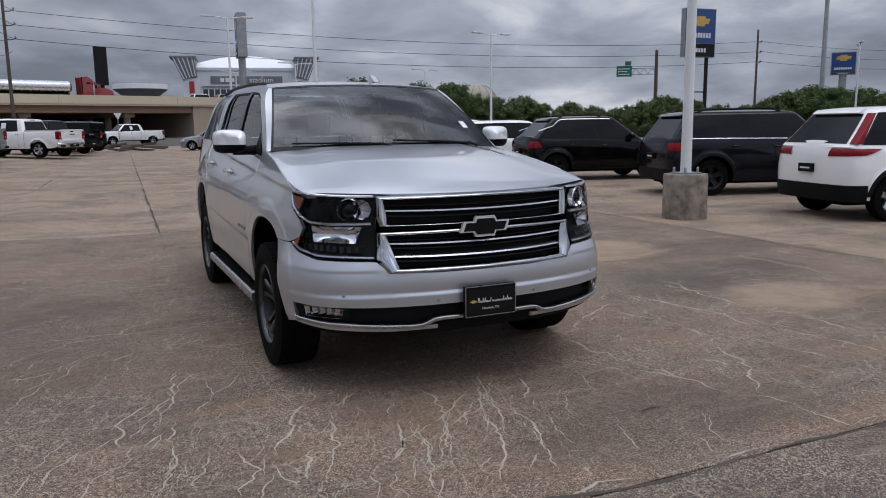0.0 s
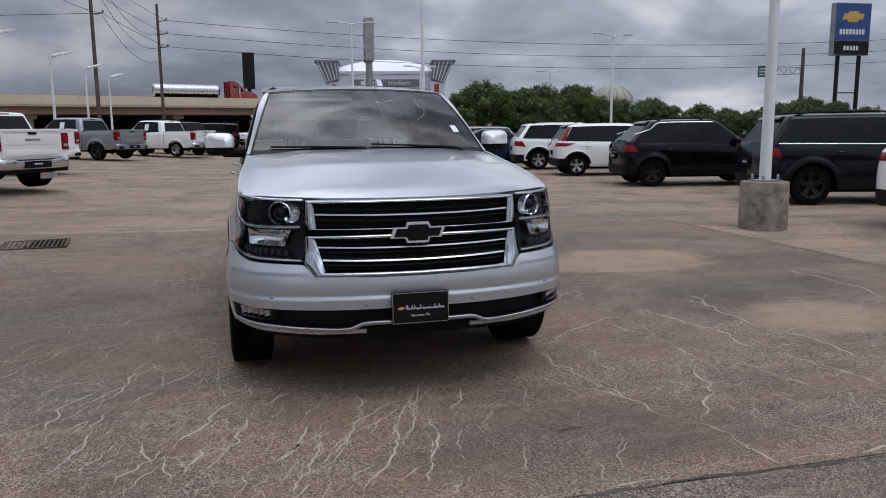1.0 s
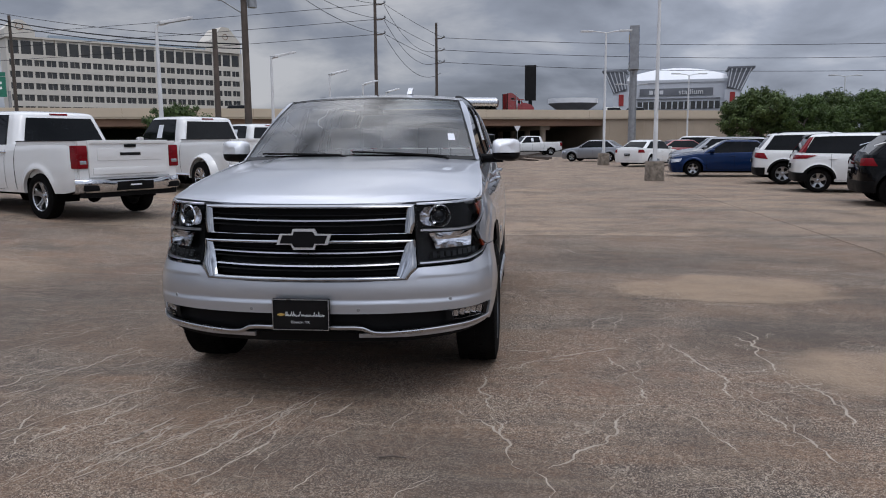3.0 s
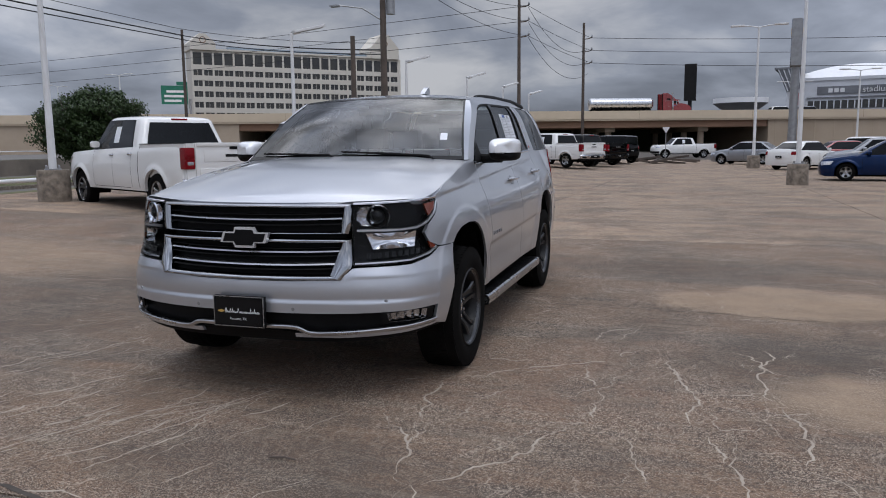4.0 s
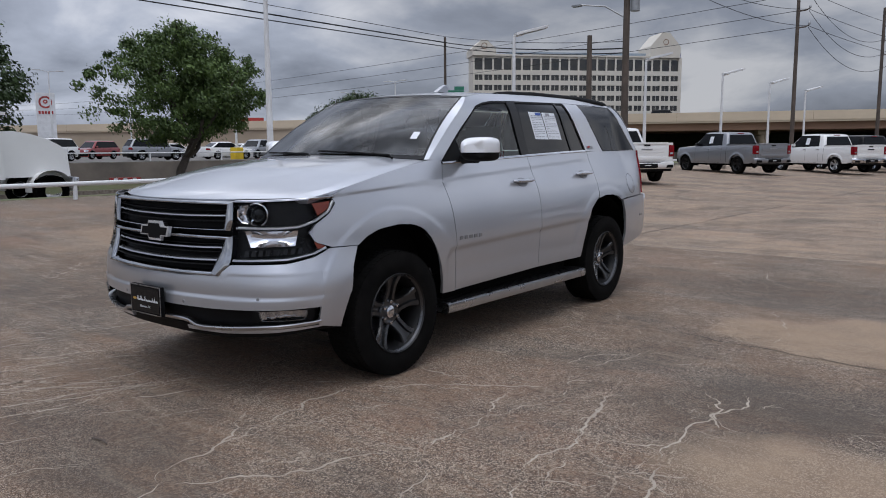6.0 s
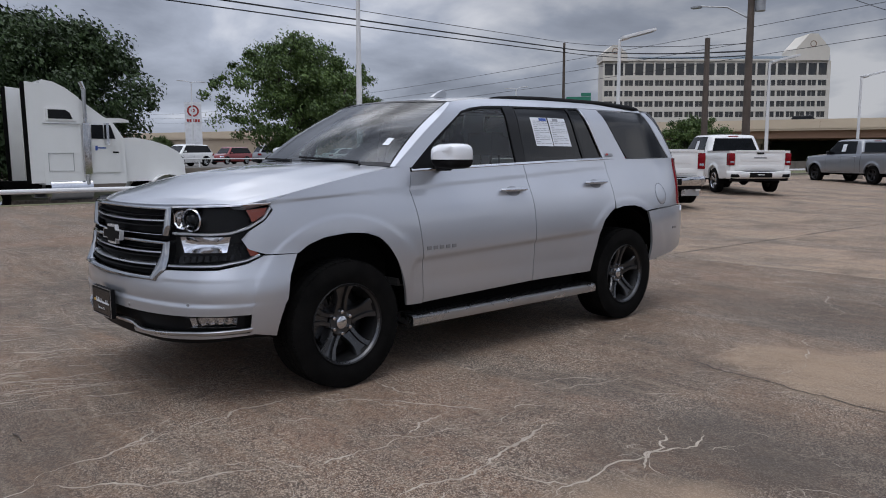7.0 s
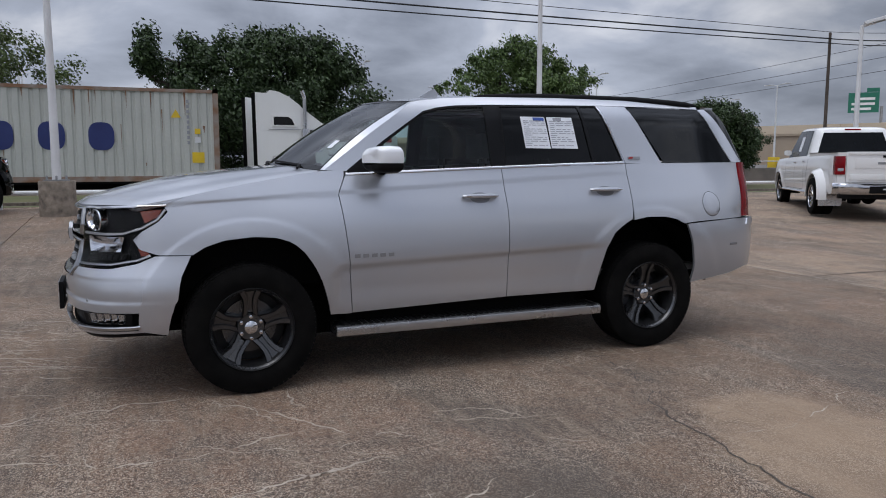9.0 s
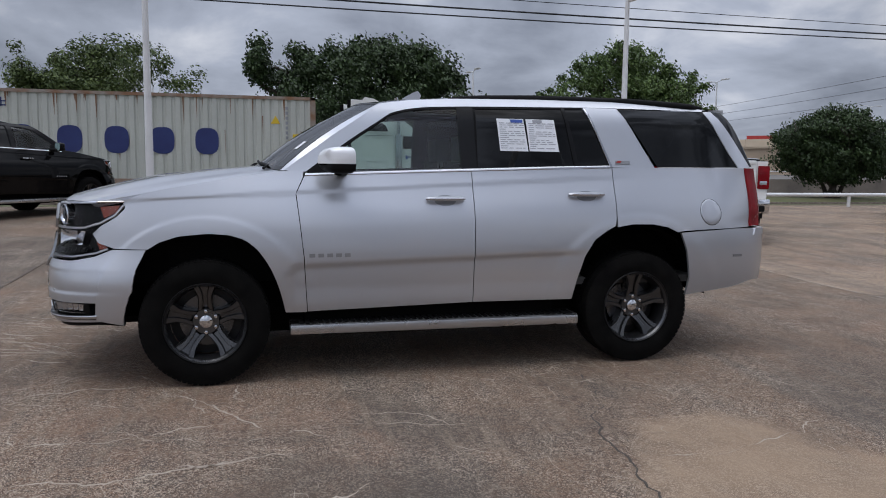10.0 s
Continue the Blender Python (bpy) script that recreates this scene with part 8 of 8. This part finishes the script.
def pylon(name, label, x, y, turn, w, z0, z1, black=.28, legs=2):
    """A dealer pylon: blue face with a plain gold emblem and white bars, on steel legs."""
    t = thing(name, label, "sign", pose(x, y, 0, 0, 0, turn))
    Geo().box(-w / 2, w / 2, -.35, .35, z0, z1).part("cabinet", GALV, t, smooth=0)
    h = z1 - z0
    for s in (-1, 1):
        ys_ = sorted((s * .352, s * .365))
        Geo().box(-w / 2 + .06, w / 2 - .06, *ys_, z0 + h * black, z1 - .06).part("face", SIGN_BLUE, t, smooth=0)
        Geo().box(-w / 2 + .06, w / 2 - .06, *ys_, z0 + .05, z0 + h * black - .03).part("face", SIGN_BLACK, t, smooth=0)
        e = sorted((s * .366, s * .385))
        Geo().extrude([(px * w * .62, pz * w * .55 + z0 + h * .74) for px, pz in BOW], e[0], e[1], "y").part("emblem", SIGN_GOLD, t, smooth=0)
        n = 8
        for k in range(n):
            xx = -w * .36 + k * w * .72 / n
            Geo().box(xx, xx + w * .065, *e, z0 + h * (black + .12), z0 + h * (black + .22)).part("name_bar", SIGN_WHITE, t, smooth=0)
        for k in range(5):
            xx = -w * .22 + k * w * .088
            Geo().box(xx, xx + w * .06, *e, z0 + h * black * .35, z0 + h * black * .65).part("name_bar", SIGN_WHITE, t, smooth=0)
    if legs == 2:
        for s in (-1, 1):
            Geo().box(s * w * .30 - .14, s * w * .30 + .14, -.16, .16, 0, z0).part("leg", SIGN_BLACK, t, smooth=0)
        Geo().box(-w * .3, w * .3, -.06, .06, z0 * .55, z0 * .55 + .12).part("crossbar", SIGN_BLACK, t, smooth=0)
    else:
        Geo().lathe([(0, .32), (z0, .28)], 20, "z").part("post", GALV, t)
    return t


pylon("pylon_sign", "blue dealer pylon sign on black steel legs", 61.4, 62.5, -4, 4.2, 8.7, 14.0)
pylon("pylon_sign", "narrow blue dealer pylon on a grey post seen edge-on", 9.4, 56.5, 84, 2.4, 6.9, 10.2, .2, 1)
pylon("pylon_sign", "blue dealer sign above the tree row", 54.6, 38.3, -52, 1.85, 5.15, 6.95, .1, 1)
gan = thing("highway_sign", "green highway sign on a steel truss arm", "sign", pose(66, 78, 0, 0, 0, -35))
Geo().box(-3.2, -1.2, -.1, .0, 7.6, 9.0).part("panel", SIGN_GREEN, gan, smooth=0)
Geo().box(-2.1, -1.3, -.1, .0, 9.05, 9.6).part("panel", SIGN_GREEN, gan, smooth=0)
for k in range(3):
    Geo().box(-3.0, -1.5 - .3 * (k % 2), -.12, -.1, 7.85 + k * .35, 7.97 + k * .35).part("text_bar", SIGN_WHITE, gan, smooth=0)
Geo().lathe([(0, .3), (11.0, .2), (11.02, .001)], 12, "z", (2.0, .2, 0)).part("post", WOOD_POLE, gan)
for z in (7.9, 8.7):
    Geo().tube([(-1.2, .1, z), (2.0, .2, z)], .08, 6).part("truss_chord", GALV, gan)
for k in range(6):
    Geo().tube([(-1.2 + .53 * k, .1, 7.9 + .8 * (k % 2)), (-.67 + .53 * k, .1, 8.7 - .8 * (k % 2))], .05, 5).part("truss_web", GALV, gan)
gs = thing("highway_sign", "green guide sign beside the elevated highway", "sign", pose(-84, 108.5, 0, 0, 0, 40))
Geo().box(-2.2, 2.2, -.1, 0, 9.0, 12.2).part("panel", SIGN_GREEN, gs, smooth=0)
Geo().box(.4, 2.2, -.1, 0, 12.25, 12.9).part("panel", SIGN_GREEN, gs, smooth=0)
for k in range(3):
    Geo().box(-1.7 + .4 * (k == 2), 1.6 - .5 * (k == 0), -.13, -.1, 9.4 + k * .8, 9.8 + k * .8).part("text_bar", SIGN_WHITE, gs, smooth=0)
Geo().lathe([(0, .25), (10, .22)], 10, "z", (2.6, .3, 0)).part("post", GALV, gs)
bb = thing("billboard", "tall black sign slab seen edge-on", "billboard", pose(1.5, 182, 0, 0, 0, 0))
Geo().box(-1.35, 1.35, -.6, .6, 11.0, 19.3).part("panel", SIGN_BLACK, bb, smooth=0)
Geo().lathe([(0, .5), (11.0, .45)], 14, "z").part("post", SIGN_BLACK, bb)

# ---------- hotel ----------
hotel = thing("hotel_building", "long cream hotel block with a gabled end tower", "building", Matrix.Translation((-130, 178, 0)) @ Matrix.Rotation(math.atan2(47, 43), 4, "Z"))
HL, HD, FLOOR = 63.5, 8, 2.95
Geo().box(0, HL, .35, HD, 0, FLOOR * 9.6).part("wall", CREAM_WALL, hotel, smooth=0)
Geo().box(-.1, HL, -.2, HD, FLOOR * 9.6, FLOOR * 9.6 + .5).part("cornice", CREAM_WALL, hotel, smooth=0)
Geo().extrude([(HL * .17, FLOOR * 9.6 + .5), (HL * .86, FLOOR * 9.6 + .5), (HL * .86, FLOOR * 9.6 + 1.6), (HL * .17, FLOOR * 9.6 + 1.6)], 3, HD - 3, "y").part("roof", BLUE_ROOF, hotel, smooth=0)
BAYS = 22
for fl in range(9):
    tall = fl == 8
    z0 = FLOOR * fl + .75
    z1 = z0 + (FLOOR * 1.12 if tall else 1.55)
    Geo().box(0, HL, 0, .36, FLOOR * fl - .62 if fl else 0, z0).part("spandrel", CREAM_WALL, hotel, smooth=0)
    for k in range(BAYS):
        x0 = k * HL / BAYS
        win = Geo().box(x0 + .26, x0 + HL / BAYS - .26, .24, .355, z0 - .02, z1 + .02).part("window", WINDOW_DARK, hotel, smooth=0)
        if fl >= 2 and not tall:
            Geo().box(x0 + HL / BAYS / 2 - .05, x0 + HL / BAYS / 2 + .05, .20, .245, z0, z1).part("mullion", CREAM_WALL, win, smooth=0)
for k in range(BAYS + 1):
    Geo().box(k * HL / BAYS - .26, k * HL / BAYS + .26, .02, .36, 0, FLOOR * 9.6).part("pier", CREAM_WALL, hotel, smooth=0)
for x0, wd, hh in ((-.5, 7.0, 4.4), (HL - 9.5, 9.5, 7.4)):
    zt = FLOOR * 9.6
    Geo().extrude([(x0, zt), (x0 + wd, zt), (x0 + wd, zt + hh * .45), (x0 + wd * .62, zt + hh), (x0 + wd * .38, zt + hh), (x0, zt + hh * .45)], -.6, HD + .6, "y").part("gable", CREAM_WALL, hotel, smooth=0)
    Geo().lathe([(-.68, .9), (-.64, .7)], 20, "y", (x0 + wd / 2, 0, zt + hh * .62)).part("star_ring", BROWN_GIRDER, hotel)
Geo().box(HL - .05, HL + .8, .0, HD, 0, FLOOR * 9.6).part("end_wall", CREAM_WALL, hotel, smooth=0)
for k in range(5):
    Geo().box(HL + .82, HL + 1.0, 1.2 + k * 1.2, 2.1 + k * 1.2, FLOOR * 9.6 + .2, FLOOR * 9.6 + 1.6).part("name_bar", INK_BLUE, hotel, smooth=0)

# ---------- stadium ----------
STAD = Matrix.Translation((155, 835, 0)) @ Matrix.Rotation(radians(-10.5), 4, "Z")
st = thing("stadium", "pale stadium with an arched roof between two grey truss towers", "stadium", STAD)
roof_rows = []
for v in np.linspace(0, 1, 9):
    roof_rows.append([(float(x), 150 * float(v), 63 + math.sin(math.pi / 2 * min(1, v * 2.2)) * (9 + 9 * (1 - (x / 54) ** 2))) for x in np.linspace(-54, 54, 25)])
Geo().grid(roof_rows).part("roof", STADIUM_WHITE, st, smooth=40)
Geo().box(-60, 60, -2, 170, 0, 63).part("wall", STADIUM_WALL, st, smooth=0)
Geo().box(-56, 56, -3, -1.5, 60.5, 63.4).part("eave_band", STADIUM_WALL, st, smooth=0)
Geo().box(-46, 44, -2.7, -2.0, 33, 41).part("window_band", WINDOW_DARK, st, smooth=0)
for k in range(15):
    Geo().box(-46 + 6 * k, -45 + 6 * k, -3.0, -2.2, 33, 41).part("mullion", STADIUM_WALL, st, smooth=0)
Geo().box(-46, 44, -3.0, -2.0, 43, 44.4).part("band", STADIUM_GREY, st, smooth=0)
text_mesh("lettering", "stadium", 8.0, SIGN_WHITE, st, pose(15, -3.4, 50.6, 90, 0, 0), .3)
Geo().box(-37, 37, -2.8, -2.0, 46.8, 54.6).part("sign_field", STADIUM_GREY, st, smooth=0)
for k in range(3):
    Geo().box(-27 + 5.2 * k, -23.2 + 5.2 * k, -3.4, -2.5, 48.6, 52.6).part("name_bar", SIGN_WHITE, st, smooth=0)
for s in (-1, 1):
    # leaning truss head on a pale tower: dark cladding with bright webs
    Geo().extrude([(s * 50, 54), (s * 64, 50), (s * 74, 74), (s * 52, 72)], -10, 34, "y").part("truss_head", STADIUM_GREY, st, smooth=0)
    for k in range(5):
        Geo().tube([(s * (51.5 + 2.8 * k), -10.6, 54.5 - .9 * k), (s * (54 + 4.6 * k), -10.6, 72.4)], .55, 5).part("truss_web", STADIUM_WALL, st)
    Geo().box(*sorted((s * 50, s * 76)), -11, 36, 72.5, 74.5).part("truss_cap", STADIUM_GREY, st, smooth=0)
    Geo().box(*sorted((s * 48, s * 64)), -9, 40, 0, 52).part("tower", STADIUM_WALL, st, smooth=0)
    Geo().box(*sorted((s * 53, s * 58)), -9.7, -9, 37, 49).part("banner", SIGN_RED, st, smooth=0)
ar = thing("arena", "round pale arena building behind the overpass", "building", pose(37, 640, 0))
Geo().lathe([(0, 12), (26, 13), (31, 20), (35, 20), (36, .1)], 40, "z").part("wall", STADIUM_GREY, ar)
Geo().lathe([(31.2, 20.3), (35, 20.3)], 40, "z").part("rim", STADIUM_WHITE, ar)
wh = thing("dome_hall", "pale ribbed dome far behind the trees", "building", pose(253.5, 493, 0))
Geo().lathe([(0, 15), (18, 15), (22, 14), (26, 11), (29, 6), (30.3, .1)], 28, "z").part("dome", DOME_TAN, wh, smooth=40)
for k in range(14):
    a = 2 * math.pi * k / 14
    Geo().tube([(r * math.cos(a), r * math.sin(a), z) for r, z in ((15.1, 18), (14.1, 22), (11.1, 26), (6.1, 29))], .25, 5).part("rib", STADIUM_GREY, wh)

# ---------- dealership over the street ----------
for x, y in ((-48.6, 34), (-48.4, 14), (-49, 54), (-49, -8)):
    g = Geo().box(-.38, .38, -.38, .38, -.1, 1.0).part("bollard_base", YELLOW, smooth=30, bevel=.05)
    g.location = (x, y, WZ + .72)
    tagged(g, "yellow painted lamp base over the street", "lamp base", "yellow lamp bases")
    lot_lamp(x, y, WZ + .7, 7.6, "twin", on_base=1.0, r0=.1)
for k in range(7):
    lot_lamp(-70 - 9 * (k % 3), -10 + 13 * k, WZ + .7, 8.2, "twin", on_base=0.0, r0=.1, turn=90)
far_specs = [(LEAD_PAINT, -52.5, 40), (WHITE_PAINT, -51.4, 33.6), (WHITE_PAINT, -53.5, 22), (LEAD_PAINT, -52.5, 27.5), (WHITE_PAINT, -55, 17), (BLACK_PAINT, -62, 12.5), (RED_PAINT, -66, 32), (WHITE_PAINT, -66, 38), (LEAD_PAINT, -58, 6.5), (BLACK_PAINT, -60, 1.5), (WHITE_PAINT, -64, 47), (BLUE_PAINT, -66, 20)]
for k, (pnt, x, y) in enumerate(far_specs):
    kind = k % 3
    name_, lab_ = ("crossover", "far crossover in the dealership over the street") if kind != 1 else ("sedan", "far saloon in the dealership over the street")
    if kind != 1:
        parked(name_, lab_, pnt, pose(x, y, WZ + .75, 0, 0, 20 + 150 * (k % 2)), rails=False, plate=False, group="far cars")
    else:
        parked(name_, lab_, pnt, pose(x, y, WZ + .75, 0, 0, 10 + 165 * (k % 2)), L=4.6, W=1.8, H=1.44, wr=.33, sill=.24, hood=.82, belt=.94, belt_r=1.0, cab=(1.2, 2.1, 3.4, 4.2), rails=False, clad=False, windows=2, plate=False, group="far cars")
fence = thing("fence", "low white pipe fence along the far lot", "fence")
Geo().tube([(-47.2, -60, WZ + 1.35), (-47.2, 100, WZ + 1.35)], .05, 6).part("rail", WHITE_STEEL, fence)
for k in range(27):
    p_ = Geo().tube([(0, 0, 0), (0, 0, .62)], .05, 6).part("post", WHITE_STEEL, fence)
    p_.location = (-47.2, -60 + 6.1 * k, WZ + .73)
tot = thing("pylon_sign", "white dealer pylon with a red oval mark", "sign", pose(-133, 57, 0, 0, 0, 66))
Geo().box(-1.5, 1.5, -.5, .5, .5, 11.5).part("cabinet", SIGN_WHITE, tot, smooth=0)
Geo().lathe([(-.56, 1.05), (-.52, .75)], 24, "y", (0, 0, 9.9)).part("mark", SIGN_RED, tot)
Geo().lathe([(-.57, .35), (-.53, .15)], 20, "y", (0, 0, 10.0)).part("mark", SIGN_RED, tot)
for k in range(5):
    Geo().box(-1.15 + k * .48, -.8 + k * .48, -.55, -.5, 7.9, 8.4).part("name_bar", SIGN_RED, tot, smooth=0)
dl = thing("dealer_building", "long white dealership building with red stripe", "building", pose(-150, 40, 0, 0, 0, 66))
Geo().box(-40, 10, 0, 14, 0, 6.5).part("wall", SIGN_WHITE, dl, smooth=0)
Geo().box(-40, 10, -.1, 0, 5.0, 5.8).part("fascia", SIGN_RED, dl, smooth=0)
for k in range(12):
    Geo().box(-38.5 + 4 * k, -35.6 + 4 * k, -.12, .0, 1.2, 4.4).part("window", WINDOW_DARK, dl, smooth=0)
rt = thing("red_roof_building", "low tan building with a red roof sign", "building", pose(-128, 96, 0, 0, 0, 50))
Geo().box(-8, 8, 0, 8, 0, 5.5).part("wall", TAN_WALL, rt, smooth=0)
Geo().box(-3, 3, -.2, .2, 5.5, 8.2).part("sign", SIGN_RED, rt, smooth=0)

rng = random.Random(17)
timber = thing("timber_pile", "loose pile of brown timbers at the back of the lot", "timber", pose(-.4, 49.5, 0, 0, 0, 12))
for k in range(11):
    x_, y_, z_ = rng.uniform(-2.6, 2.6), rng.uniform(-.7, .7), .10 + .14 * (k // 4)
    Geo().box(-1.1, 1.1, -.08, .08, -.07, .07, pose(x_, y_, z_, 0, rng.uniform(-8, 12), rng.uniform(-35, 35))).part("timber", WOOD_POLE, timber, smooth=0)
give = thing("yield_sign", "white triangular road sign on a thin steel post", "sign", pose(.2, 62, 0, 0, 0, 4))
Geo().lathe([(0, .035), (2.6, .035)], 8, "z").part("post", GALV, give)
Geo().extrude([(-.30, 2.75), (.30, 2.75), (0, 2.22)], -.06, -.04, "y").part("panel", SIGN_WHITE, give, smooth=0)

slim = thing("flood_pole", "tall slim grey steel pole behind the trees", "pole", pose(59.8, 44.5, 0))
Geo().lathe([(0, .26), (.1, .24), (16, .16), (16.05, .001)], 14, "z").part("shaft", GALV, slim)
lot_lamp(50.5, 33.8, 0, 7.0, "twin", on_base=0.0, r0=.09, turn=40)

bar_ = thing("barricade", "fallen red and white road barricade on the verge", "barricade", pose(-36.2, 17.3, SZ + .01, 0, 0, 75))
Geo().box(-.8, .8, -.16, .16, .02, .26).part("rail", SIGN_RED, bar_, smooth=0)
for k in range(3):
    Geo().box(-.62 + .5 * k, -.42 + .5 * k, -.165, .165, .04, .24).part("stripe", SIGN_WHITE, bar_, smooth=0)
